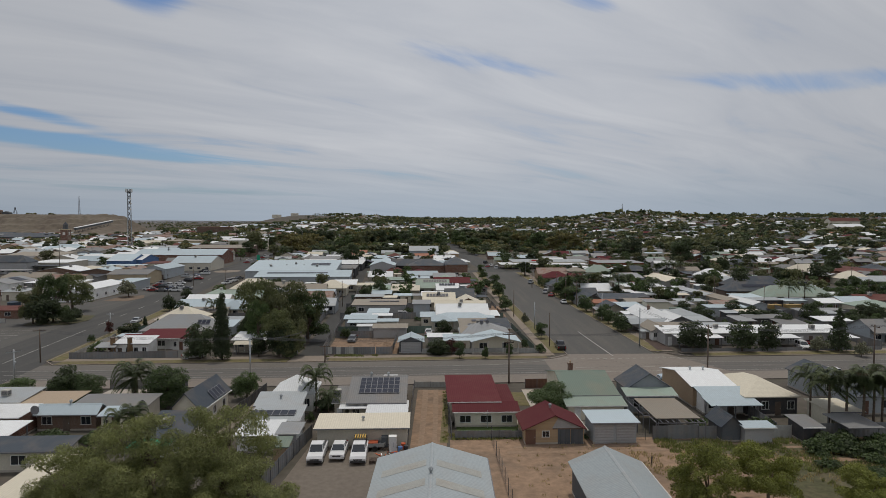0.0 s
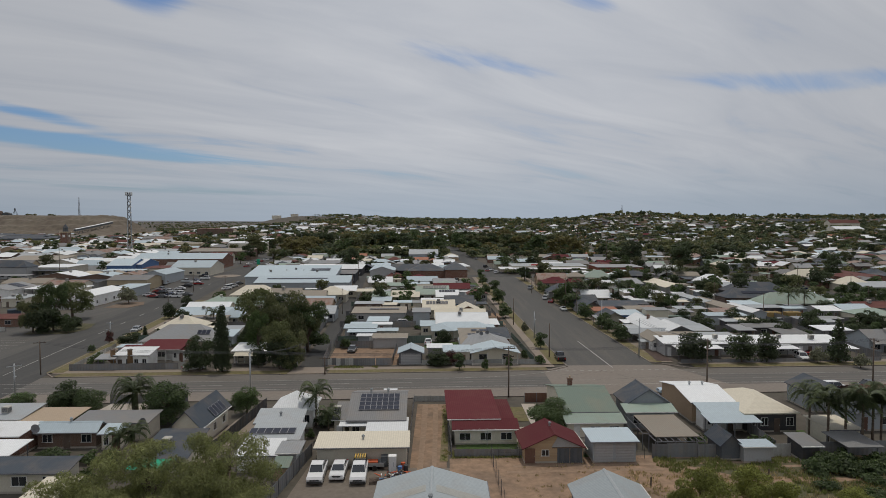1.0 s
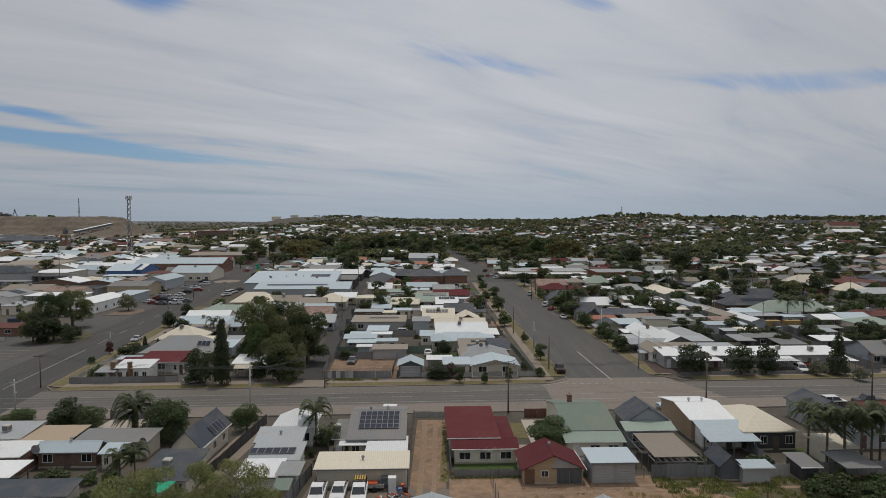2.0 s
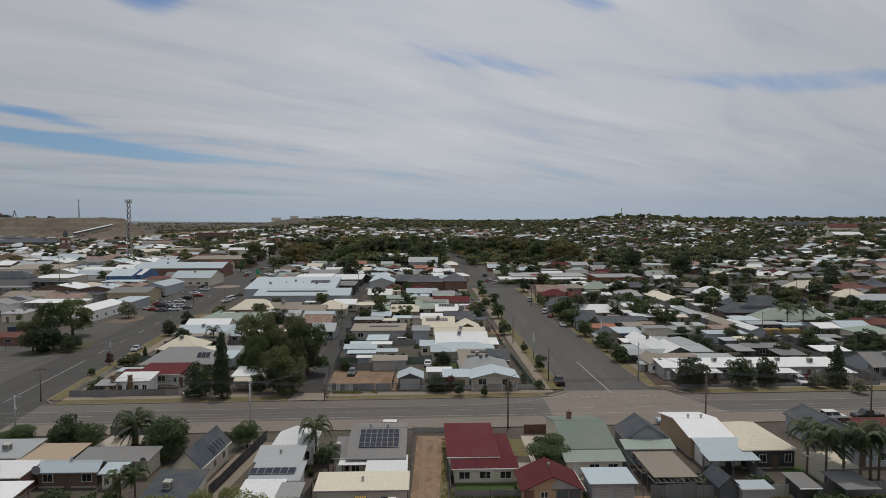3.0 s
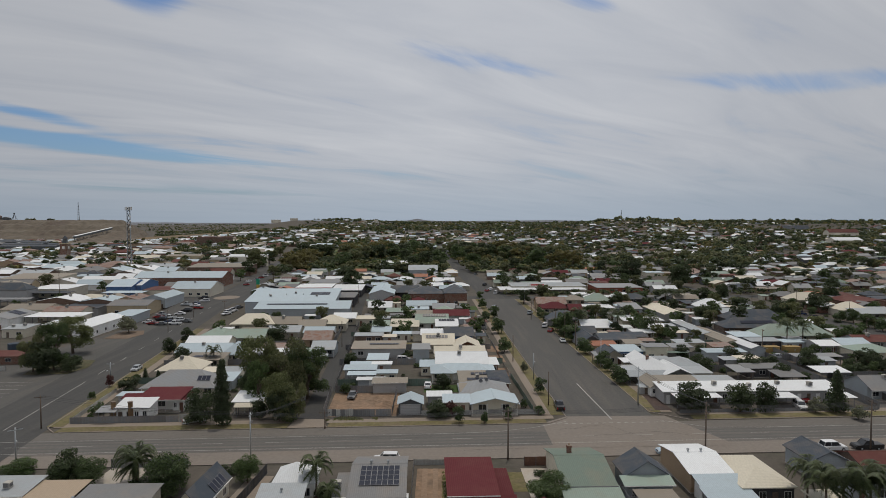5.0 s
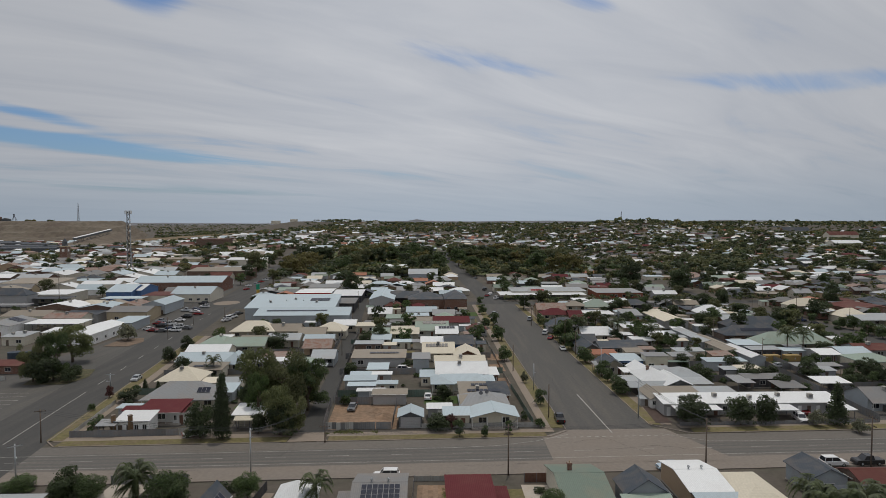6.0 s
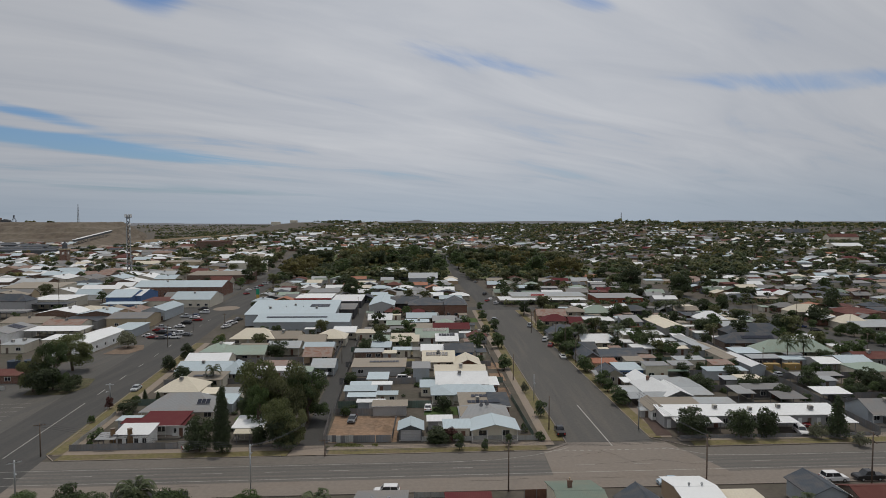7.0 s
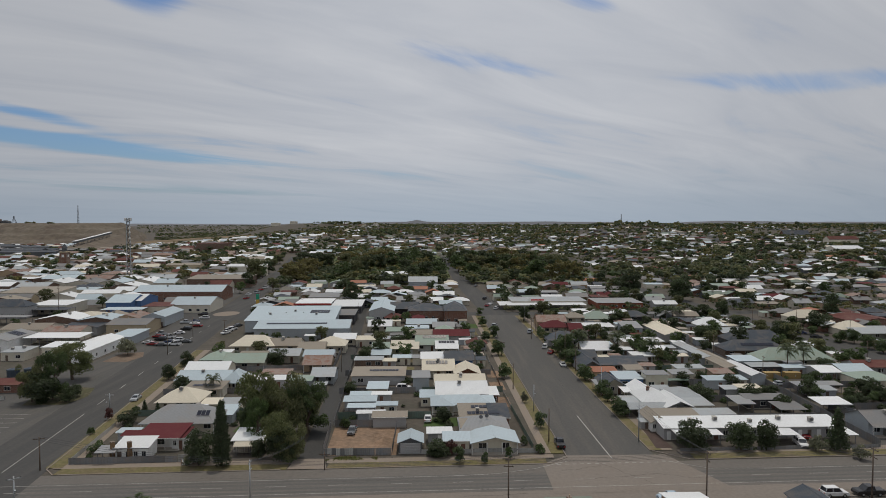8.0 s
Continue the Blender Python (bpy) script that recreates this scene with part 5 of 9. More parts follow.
house(-7.7, 83.4, 5.0, 6.2, 2.6, 0.3, "skillion", "white", "dark", posts=1, name="verandah")
house(-12.3, 85.6, 3.9, 1.9, 2.55, 0.15, "skillion", "white", "dark", posts=1, name="verandah")
house(-10.4, 78.6, 11.4, 4.0, 2.5, 0.4, "skillion", "cream", "beige", windows=0, doors=0, vents=1, name="long_shed", label="long beige steel shed with cream roof, blank wall to the yard")
house(4.3, 92.4, 6.9, 12.1, 3.0, 0.6, "skillion", "red", "beige", windows=0, doors=0)
house(6.0, 85.1, 8.7, 1.8, 2.3, 0.5, "skillion", "red", "beige", windows=3, doors=0, name="extension")
house(9.2, 90.5, 1.7, 11.2, 2.3, 0.4, "skillion", "red", "beige", windows=0, doors=0, name="extension")
house(14.3, 80.5, 7.6, 5.9, 2.1, 1.7, "gable_y", "red", "stone", windows=0, doors=0, vents=1, name="red_garage", label="sandstone garage with dark red gabled roof and dark doors")
house(22.2, 79.8, 5.6, 4.0, 2.8, 0.2, "skillion", "blue", "steel", windows=0, doors=0, rollers=2, name="garage")
house(21.9, 96.8, 7.4, 14.7, 3.1, 1.7, "gable", "green", "cream", windows=2, chimneys=1)
house(22.0, 87.8, 8.1, 2.4, 2.4, 0.5, "skillion", "palegreen", "cream", windows=2, doors=1, name="extension")
house(31.6, 95.5, 6.6, 5.4, 3.3, 2.1, "gable_y", "slate", "steel", windows=0, doors=0)
house(31.2, 91.2, 7.1, 1.7, 2.8, 0.4, "skillion", "palegreen", "steel", windows=1, name="extension")
house(31.3, 84.7, 5.2, 7.8, 2.4, 0.2, "skillion", "tan", "dark", posts=1, name="pergola")
house(41.7, 99.4, 6.5, 12.0, 3.3, 1.0, "gable", "white", "tan", windows=0, doors=0, vents=2)
house(42.9, 91.1, 8.1, 2.5, 2.8, 0.5, "skillion", "blue", "white", windows=2, name="extension")
house(42.1, 87.8, 6.8, 2.5, 2.4, 0.3, "skillion", "blue", "dark", posts=1, name="verandah")
house(37.6, 80.4, 2.4, 3.9, 2.3, 1.1, "gable_y", "slate", "charcoal", windows=0, doors=0, name="garage", label="small charcoal garage with a dark gabled roof")
house(40.8, 78.5, 3.6, 1.6, 2.2, 0.1, "skillion", "blue", "grey", windows=0, doors=0, name="shed")
house(48.5, 95.2, 7.7, 11.9, 3.0, 1.4, "hip_y", "cream", "dark", windows=3, doors=1)
house(47.8, 79.6, 2.2, 3.4, 2.2, 0.3, "skillion", "grey", "dark", windows=0, doors=0, name="shed")
house(63.5, 102.2, 6.1, 7.0, 3.2, 1.4, "gable_y", "slate", "steel", windows=1, doors=0)
house(55.5, 85.6, 4.2, 5.3, 2.6, 0.1, "skillion", "cream", "cream", windows=0, doors=0, name="shed")
house(54.2, 79.5, 4.0, 4.5, 2.3, 0.2, "skillion", "grey", "dark", posts=1, name="carport")
house(64.6, 92.3, 6.8, 5.0, 2.8, 0.6, "skillion", "slate", "steel", windows=1)
house(72.2, 99.8, 9.1, 6.2, 3.1, 1.1, "gable", "brownred", "brick", windows=2)

# west corner block across the main road
house(-65.9, 130.2, 6.8, 4.4, 3.0, 0.7, "skillion", "white", "white", windows=3, name="cottage")
house(-70.7, 127.7, 3.4, 2.3, 2.5, 0.4, "skillion", "midgrey", "dark", posts=1, name="verandah")
house(-63.1, 137.4, 9.2, 7.3, 3.0, 0.7, "skillion", "red", "white", windows=2)
house(-59.1, 137.4, 2.5, 5.5, 2.7, 0.4, "skillion", "red", "white", windows=1, name="extension")
house(-70.4, 137.3, 3.5, 2.1, 2.6, 0.3, "skillion", "red", "beige", name="extension", windows=0)
house(-72.5, 140.3, 4.4, 2.4, 2.4, 0.1, "skillion", "blue", "grey", name="shed", windows=0)
house(-63.3, 148.8, 17.3, 9.7, 3.0, 3.0, "hip", "midgrey", "beige", windows=3, panels=((3, 1, 5.5, -2.6),))
house(-63.6, 157.4, 3.9, 2.4, 2.6, 0.2, "skillion", "white", "cream", name="extension", windows=0, coolers=1)
house(-70.8, 166.0, 11.2, 9.7, 2.9, 2.7, "hip", "cream", "beige", windows=2, coolers=1)
house(-59.9, 162.1, 7.8, 4.7, 2.7, 0.2, "skillion", "cream", "cream", windows=1)
house(-68.8, 176.9, 10.5, 7.6, 2.9, 0.4, "skillion", "tan", "cream", windows=1, panels=((6, 1, -0.5, -0.5),), coolers=1)
house(-73.0, 188.2, 15.6, 9.7, 3.0, 1.7, "gable", "blue", "white", windows=2, coolers=1)
house(-76.3, 199.8, 13.3, 9.7, 2.9, 1.9, "gable", "white", "cream", windows=2)
house(-79.6, 215.4, 9.0, 9.7, 3.0, 2.0, "hip_y", "palegreen", "cream", coolers=1)
house(-67.9, 211.1, 13.8, 9.7, 3.0, 2.1, "gable", "palegreen", "beige", windows=2)
house(-62.9, 185.6, 6.6, 9.7, 3.0, 2.6, "hip_y", "blue", "white", windows=1)
house(-61.1, 184.6, 5.6, 4.9, 2.8, 0.6, "skillion", "cream", "cream", windows=1)
house(-42.4, 208.7, 9.1, 9.7, 2.8, 2.1, "gable", "rust", "tan", windows=1)
house(-52.9, 194.2, 8.8, 5.0, 2.6, 0.4, "skillion", "rust", "grey", windows=0, name="shed")
house(-52.8, 186.8, 11.6, 4.6, 2.7, 0.2, "skillion", "white", "grey", windows=1, name="shed")
house(-43.3, 186.3, 6.7, 5.5, 2.6, 0.3, "skillion", "palegreen", "steel", windows=0, name="shed")
house(-37.4, 193.0, 6.9, 9.7, 2.8, 1.7, "gable", "zinc", "steel", windows=1)
house(-36.5, 181.1, 3.6, 2.7, 2.4, 0.1, "skillion", "zinc", "dark", posts=1, name="carport")
house(-42.5, 135.6, 7.1, 5.9, 2.9, 0.6, "skillion", "white", "cream", windows=2, doors=1)
house(-42.0, 131.7, 5.8, 1.6, 2.3, 0.5, "skillion", "cream", "dark", posts=1, name="verandah")
house(-56.3, 162.0, 4.9, 4.4, 2.7, 0.3, "skillion", "zinc", "cream", windows=1)
house(-54.6, 154.3, 3.7, 6.2, 2.6, 0.6, "skillion", "blue", "steel", windows=0, name="shed")

# block between the lane and the side street
house(-7.1, 134.9, 5.1, 5.6, 2.6, 1.0, "gable_y", "blue", "charcoal", windows=0, doors=0, rollers=1, name="garage")
house(11.3, 134.9, 10.1, 7.4, 2.8, 1.2, "gable_y", "blue", "cream", windows=2, doors=0, back=2, coolers=0)
house(3.1, 134.5, 5.5, 3.9, 2.8, 0.5, "skillion", "blue", "beige", windows=1, name="extension")
house(-0.7, 140.0, 5.3, 3.2, 2.4, 0.2, "skillion", "white", "grey", windows=0, name="shed")
house(9.7, 143.3, 11.1, 9.7, 2.9, 2.1, "hip", "midgrey", "cream", windows=2)
house(7.5, 142.4, 6.3, 4.0, 3.0, 0.7, "skillion", "tan", "cream", windows=1, name="extension")
house(9.2, 153.1, 9.8, 7.8, 2.8, 0.8, "skillion", "tan", "cream", windows=1, panels=((8, 1, 1.0, -2.2), (8, 1, 2.2, 1.6)), coolers=1)
house(14.0, 152.5, 4.5, 7.7, 2.7, 1.1, "skillion", "slate", "brick", windows=0, name="extension")
house(5.1, 162.4, 15.2, 6.5, 2.9, 1.5, "hip", "blue", "white", windows=2)
house(12.0, 163.9, 3.4, 5.5, 2.6, 0.3, "skillion", "blue", "dark", posts=1, name="verandah")
house(5.3, 173.1, 14.2, 9.7, 3.0, 2.3, "gable", "white", "white", windows=2, coolers=1)
house(13.7, 171.7, 3.3, 7.0, 2.7, 0.4, "skillion", "white", "brick", windows=1, name="extension")
house(5.1, 182.4, 14.7, 9.7, 3.0, 2.0, "gable", "cream", "cream", windows=2, coolers=1)
house(7.8, 195.4, 8.0, 10.4, 3.0, 1.8, "gable_y", "cream", "brick", windows=2, doors=0)
house(-1.4, 200.5, 10.1, 9.7, 2.9, 2.5, "gable", "cream", "cream", panels=((7, 1, -0.5, -1.6),), coolers=1)
house(5.7, 214.9, 9.7, 9.7, 2.9, 2.2, "gable", "slate", "blue", windows=1, vents=1)
house(-3.1, 216.5, 8.7, 8.5, 2.8, 0.6, "skillion", "white", "white", windows=1)
house(1.6, 234.3, 8.2, 9.7, 3.0, 1.9, "gable", "white", "cream", panels=((6, 1, 0.0, -1.0),))
house(-20.1, 193.3, 16.4, 9.7, 2.9, 0.5, "skillion", "tan", "grey", windows=1, rollers=2, doors=0, panels=((9, 1, 1.5, 0.5),), name="long_shed")
house(-19.0, 179.1, 5.6, 7.2, 2.4, 0.2, "skillion", "blue", "beige", windows=0, doors=0, name="shed")
house(-22.9, 169.6, 5.2, 2.1, 2.6, 0.3, "skillion", "blue", "steel", windows=0, name="shed")
house(-17.1, 170.0, 5.3, 1.9, 2.6, 0.2, "skillion", "white", "grey", windows=0, name="shed")
house(-22.1, 163.4, 8.2, 2.8, 2.8, 0.5, "skillion", "blue", "grey", windows=1, name="shed")
house(-21.1, 158.4, 6.8, 2.5, 2.6, 0.2, "skillion", "blue", "dark", posts=1, name="carport")
house(-14.6, 160.0, 5.0, 1.7, 2.6, 0.3, "skillion", "blue", "beige", windows=1, name="shed")
house(-18.2, 154.0, 6.6, 1.7, 2.4, 0.1, "skillion", "white", "steel", windows=0, name="shed")
house(-13.1, 150.7, 8.1, 3.2, 2.7, 0.3, "skillion", "tan", "grey", windows=0, doors=0, name="long_shed")
house(-6.5, 185.0, 4.9, 7.4, 4.2, 0.2, "skillion", "midgrey", "steel", windows=0, doors=0, name="tall_shed")
house(-3.6, 168.6, 4.8, 5.3, 2.7, 0.5, "skillion", "blue", "beige", windows=1)
house(0.7, 169.3, 3.5, 6.5, 3.0, 0.5, "skillion", "white", "white", windows=0, name="extension")
house(0.0, 162.2, 5.7, 8.1, 2.9, 1.1, "hip_y", "blue", "cream", windows=1)
house(-25.7, 213.0, 9.4, 4.1, 2.7, 0.3, "skillion", "zinc", "brown", windows=2)
house(-22.4, 222.8, 6.7, 7.6, 2.7, 0.5, "skillion", "blue", "cream", windows=1)
house(-14.4, 216.6, 6.0, 3.3, 2.6, 0.3, "skillion", "blue", "beige", windows=1, doors=1)
house(-18.4, 211.9, 4.3, 3.6, 2.5, 0.2, "skillion", "cream", "grey", windows=0, name="shed")
house(-7.2, 216.8, 6.8, 3.8, 2.6, 0.2, "skillion", "midgrey", "beige", name="shed", windows=0)
house(-23.6, 234.9, 6.3, 7.9, 2.9, 1.3, "gable", "palegreen", "cream", windows=1)
house(-31.1, 251.0, 8.4, 8.0, 2.8, 0.2, "skillion", "cream", "beige", windows=1, name="shed")
house(-14.4, 234.2, 10.3, 9.7, 2.8, 1.3, "skillion", "cream", "cream", windows=1)
house(-4.2, 241.7, 12.6, 9.7, 3.0, 2.7, "gable", "palegreen", "white", windows=2, panels=((9, 1, 1.0, -1.0),))
house(-19.9, 270.3, 9.6, 6.7, 2.9, 0.7, "skillion", "palegreen", "cream", windows=1)
house(-29.2, 287.1, 10.7, 9.7, 2.8, 2.1, "gable", "white", "cream", windows=1)
house(-6.8, 263.5, 16.1, 8.1, 2.8, 0.6, "skillion", "tan", "beige", windows=2)
house(-10.0, 293.4, 14.2, 9.7, 2.8, 1.7, "gable", "blue", "cream", windows=2)
house(0.5, 284.0, 9.8, 9.7, 2.8, 1.6, "gable", "midgrey", "brown", windows=2)
house(3.7, 260.6, 14.9, 9.7, 3.0, 1.8, "gable", "red", "white", windows=1, back=1)
house(-12.2, 309.1, 6.0, 9.4, 3.0, 1.0, "hip_y", "red", "cream", windows=1)
house(1.1, 271.3, 8.1, 9.7, 3.0, 1.9, "hip_y", "palegreen", "cream", windows=1)
house(-8.6, 324.5, 18.6, 14.0, 5.2, 3.0, "hip", "slate", "brick", windows=4, chimneys=1, name="brick_hall", label="red brick hotel wing with dark hipped roof")
house(6.6, 319.0, 11.2, 19.0, 6.4, 3.2, "hip_y", "slate", "brick", windows=3, doors=0, back=3, name="brick_hall", label="two-storey red brick hotel block with dark hipped roof")
house(-20.8, 338.6, 15.3, 9.7, 4.0, 3.1, "gable", "slate", "dark", windows=2)
house(-32.3, 334.6, 12.7, 35.8, 5.2, 2.0, "gable_y", "blue", "grey", windows=3, name="two_storey_house", label="grey two-storey house with pale gabled roof")

# big warehouse and shops west of the lane
house(-61.7, 270.5, 41.1, 10.6, 4.5, 2.0, "skillion", "blue", "steel", windows=0, doors=2, name="warehouse", label="long pale blue-grey steel warehouse", panels=((26, 1, -3.0, 0.5),))
house(-71.4, 294.5, 41.2, 24.3, 5.4, 3.4, "skillion", "blue", "steel", windows=0, doors=0, coolers=3, vents=4, name="warehouse", label="wide low pale blue-roofed warehouse", panels=((9, 3, 12.0, 2.0),))
house(-73.5, 238.5, 16.6, 9.7, 3.2, 3.2, "hip", "cream", "beige", windows=3)
house(-62.9, 239.5, 14.5, 9.7, 3.0, 2.0, "gable", "tan", "cream", windows=1, coolers=1)
house(-43.2, 237.6, 11.3, 9.7, 3.4, 2.6, "hip", "cream", "cream", windows=2)
house(-49.2, 231.2, 9.7, 9.7, 3.0, 2.1, "gable", "tan", "cream", windows=1)
house(-57.2, 221.6, 11.3, 9.7, 3.0, 1.5, "gable", "zinc", "cream", windows=1)
house(-44.6, 221.6, 10.3, 9.7, 2.8, 1.3, "gable", "blue", "white", windows=1)
house(-67.4, 218.9, 9.2, 9.7, 2.8, 1.4, "gable", "tan", "cream", windows=1)
house(-40.3, 253.2, 8.9, 9.7, 3.0, 1.5, "gable", "white", "cream", windows=1)
house(-49.6, 314.0, 10.0, 16.5, 4.5, 0.7, "skillion", "grey", "dark", windows=2, name="shop")
house(-54.5, 353.7, 16.7, 21.8, 4.0, 1.0, "skillion", "white", "dark", windows=3, name="shop")
_canopy = house(-75.0, 360.6, 20.3, 22.3, 4.4, 0.4, "skillion", "white", "dark", posts=1, name="canopy", label="petrol station canopy with white roof and red edge")
Shape().box(-10.6, -11.7, 4.0, 10.6, -11.56, 4.9).part("fascia", "red_paint", _canopy, "red painted edge")
house(-74.6, 392.3, 18.6, 23.2, 4.5, 1.1, "gable", "midgrey", "cream", windows=2, name="shop")

# east block
house(72.6, 144.0, 42.3, 5.7, 2.9, 0.7, "skillion", "white", "grey", windows=12, doors=7, coolers=5, name="motel", label="long low white-roofed motel with roof coolers")
house(58.4, 139.2, 9.9, 3.9, 2.4, 0.2, "skillion", "white", "dark", posts=1, name="carport")
house(78.3, 139.2, 4.8, 3.9, 2.4, 0.2, "skillion", "white", "dark", posts=1, name="carport")
house(92.3, 139.2, 3.5, 3.9, 2.4, 0.2, "skillion", "white", "dark", posts=1, name="carport")
house(58.6, 151.8, 9.5, 5.1, 2.8, 0.3, "skillion", "tan", "cream", windows=1, name="shed")
house(66.7, 153.2, 13.0, 4.1, 2.6, 0.2, "skillion", "zinc", "dark", posts=1, name="carport")
house(57.0, 165.1, 8.2, 9.7, 3.3, 2.2, "hip_y", "white", "grey", windows=3, chimneys=1)
house(66.4, 168.9, 7.8, 9.3, 3.2, 1.4, "hip_y", "zinc", "cream", windows=1)
house(54.5, 157.4, 11.7, 1.8, 2.5, 0.7, "skillion", "zinc", "dark", posts=1, name="verandah")
house(61.2, 161.4, 7.1, 10.5, 2.9, 1.5, "gable_y", "white", "grey", windows=2, doors=1)
house(50.8, 161.5, 4.8, 8.6, 2.6, 0.4, "skillion", "zinc", "dark", posts=1, name="verandah")
house(65.6, 162.1, 9.8, 8.2, 2.8, 0.4, "skillion", "zinc", "beige", windows=1, name="extension")
house(56.9, 173.4, 5.5, 9.3, 3.0, 1.6, "gable_y", "white", "cream", windows=2)
house(62.8, 173.7, 4.3, 3.9, 2.8, 0.5, "skillion", "zinc", "cream", windows=1)
house(52.9, 173.5, 2.7, 4.4, 2.6, 0.2, "skillion", "white", "dark", posts=1, name="verandah")
house(50.1, 181.4, 6.4, 8.9, 3.0, 1.8, "gable_y", "slate", "cream", windows=2)
house(47.3, 180.9, 3.5, 5.4, 2.5, 0.4, "skillion", "midgrey", "dark", posts=1, name="verandah")
house(57.4, 188.8, 7.5, 8.1, 2.8, 0.4, "skillion", "blue", "blue", windows=1, label="pale-roofed shed with a bright blue wall", name="shed")
house(52.2, 196.2, 7.5, 4.7, 2.8, 0.5, "skillion", "orange", "tan", windows=1)
house(65.1, 185.9, 6.7, 4.0, 4.4, 0.2, "skillion", "midgrey", "cream", windows=1, name="two_storey_flat", label="boxy cream flat with a grey roof")
house(49.2, 207.0, 6.3, 14.3, 3.0, 1.8, "gable_y", "slate", "grey", windows=1)
house(59.2, 208.3, 12.4, 9.7, 2.9, 1.3, "gable", "slate", "grey", windows=2)
house(62.5, 198.9, 5.4, 4.1, 2.8, 0.5, "skillion", "tan", "beige", windows=1)
house(52.3, 149.8, 4.1, 8.4, 2.6, 1.2, "gable_y", "tan", "white", windows=2, name="cottage")
house(50.0, 148.6, 2.9, 1.6, 2.0, 0.1, "skillion", "zinc", "grey", windows=0, name="shed")
house(88.4, 166.1, 11.4, 3.8, 2.6, 0.4, "skillion", "grey", "dark", windows=2, doors=2)
house(90.5, 158.5, 6.5, 5.3, 2.4, 0.4, "skillion", "grey", "dark", posts=1, name="carport")
house(80.7, 163.9, 4.3, 6.2, 2.4, 0.4, "skillion", "midgrey", "dark", posts=1, name="carport")
house(103.9, 162.2, 7.8, 5.1, 2.6, 0.4, "skillion", "white", "dark", posts=1, name="carport")
house(110.3, 175.2, 5.3, 3.5, 2.5, 0.3, "skillion", "zinc", "steel", windows=0, name="shed")
house(111.2, 180.2, 13.5, 3.5, 2.6, 0.2, "skillion", "midgrey", "dark", posts=1, name="carport")
house(84.1, 176.2, 5.4, 3.3, 2.5, 0.2, "skillion", "zinc", "dark", windows=0, rollers=1, doors=0, name="shed")
house(89.2, 177.1, 6.4, 3.4, 2.6, 0.2, "skillion", "cream", "beige", windows=1, name="shed")
house(84.2, 185.5, 7.7, 4.1, 2.8, 0.3, "skillion", "blue", "steel", windows=0, name="shed")
house(90.2, 187.1, 5.4, 4.6, 2.6, 0.2, "skillion", "blue", "beige", windows=1)
house(81.6, 201.1, 9.2, 4.7, 2.7, 0.2, "skillion", "zinc", "cream", windows=1)
house(89.1, 194.4, 6.3, 4.6, 2.7, 0.5, "skillion", "rust", "tan", windows=1)
house(75.9, 193.6, 6.3, 4.6, 2.7, 0.3, "skillion", "midgrey", "cream", windows=1)
house(98.4, 197.5, 4.5, 17.6, 3.0, 0.8, "gable_y", "white", "steel", windows=0, doors=0, name="long_shed")
house(107.4, 202.9, 10.0, 4.4, 2.8, 0.3, "skillion", "zinc", "dark", windows=1, name="shed")
house(116.3, 201.3, 7.4, 3.5, 2.7, 0.3, "skillion", "blue", "steel", windows=1, name="shed")
house(123.3, 197.2, 6.7, 9.7, 3.0, 0.9, "gable", "white", "grey", windows=2)
house(132.8, 198.6, 9.7, 9.7, 3.0, 1.3, "gable", "blue", "beige", windows=2)
house(132.4, 187.5, 11.8, 9.7, 3.0, 1.6, "hip", "palegreen", "cream", windows=2)
house(123.6, 215.4, 25.4, 9.7, 3.0, 3.2, "hip", "palegreen", "cream", windows=3)
house(94.1, 227.2, 4.8, 26.3, 2.8, 0.6, "gable_y", "zinc", "steel", windows=0, doors=0, back=3, name="long_shed")
house(95.7, 212.3, 5.9, 26.4, 2.8, 0.7, "gable_y", "tan", "beige", windows=0, doors=0, back=3, name="long_shed")
house(106.0, 213.1, 8.3, 7.6, 2.7, 0.3, "skillion", "blue", "steel", windows=0, name="shed")
house(106.6, 146.4, 11.7, 9.7, 3.0, 2.2, "gable", "grey", "steel", windows=2, coolers=1)
house(127.5, 249.8, 23.8, 9.7, 3.2, 3.2, "hip", "slate", "charcoal", windows=3)
house(117.1, 230.3, 23.3, 9.7, 3.2, 2.9, "hip", "slate", "brown", windows=3, panels=((12, 1, 1.0, -2.5),))
house(98.6, 269.4, 10.1, 26.4, 3.4, 1.4, "gable_y", "cream", "grey", windows=0, doors=1, name="warehouse")
house(126.1, 287.4, 12.8, 9.7, 3.0, 3.2, "hip", "white", "cream", windows=2)
house(184.6, 310.3, 17.4, 9.7, 3.4, 3.2, "hip", "cream", "cream", windows=3)
house(181.2, 288.4, 11.2, 13.9, 3.2, 1.0, "gable_y", "white", "brick", windows=2)
house(184.7, 275.8, 13.0, 9.7, 3.2, 3.0, "hip", "cream", "cream", windows=3)
house(189.1, 266.9, 18.7, 9.7, 2.8, 1.5, "skillion", "zinc", "palegreen", windows=2)
house(208.1, 300.6, 22.9, 20.6, 3.6, 1.6, "gable_y", "brownred", "brick", windows=3, doors=0, name="brick_hall", label="long red brick hall with brownish red roof")
house(59.3, 365.1, 50.6, 15.8, 2.7, 0.2, "skillion", "white", "dark", posts=1, name="verandah", label="long white shop awning on posts")
_shop = house(64.6, 377.7, 45.3, 18.6, 3.6, 0.4, "skillion", "zinc", "cream", windows=4, name="shop", label="long white car showroom with flat roof")
_board = Shape().box(-13, -9.75, 3.7, -2, -9.6, 5.3).part("sign_board", "trim", _shop, "white sign board with a red bar")
Shape().box(-11.5, -9.8, 4.1, -3.5, -9.75, 4.9).part("bar", "red_paint", _board)
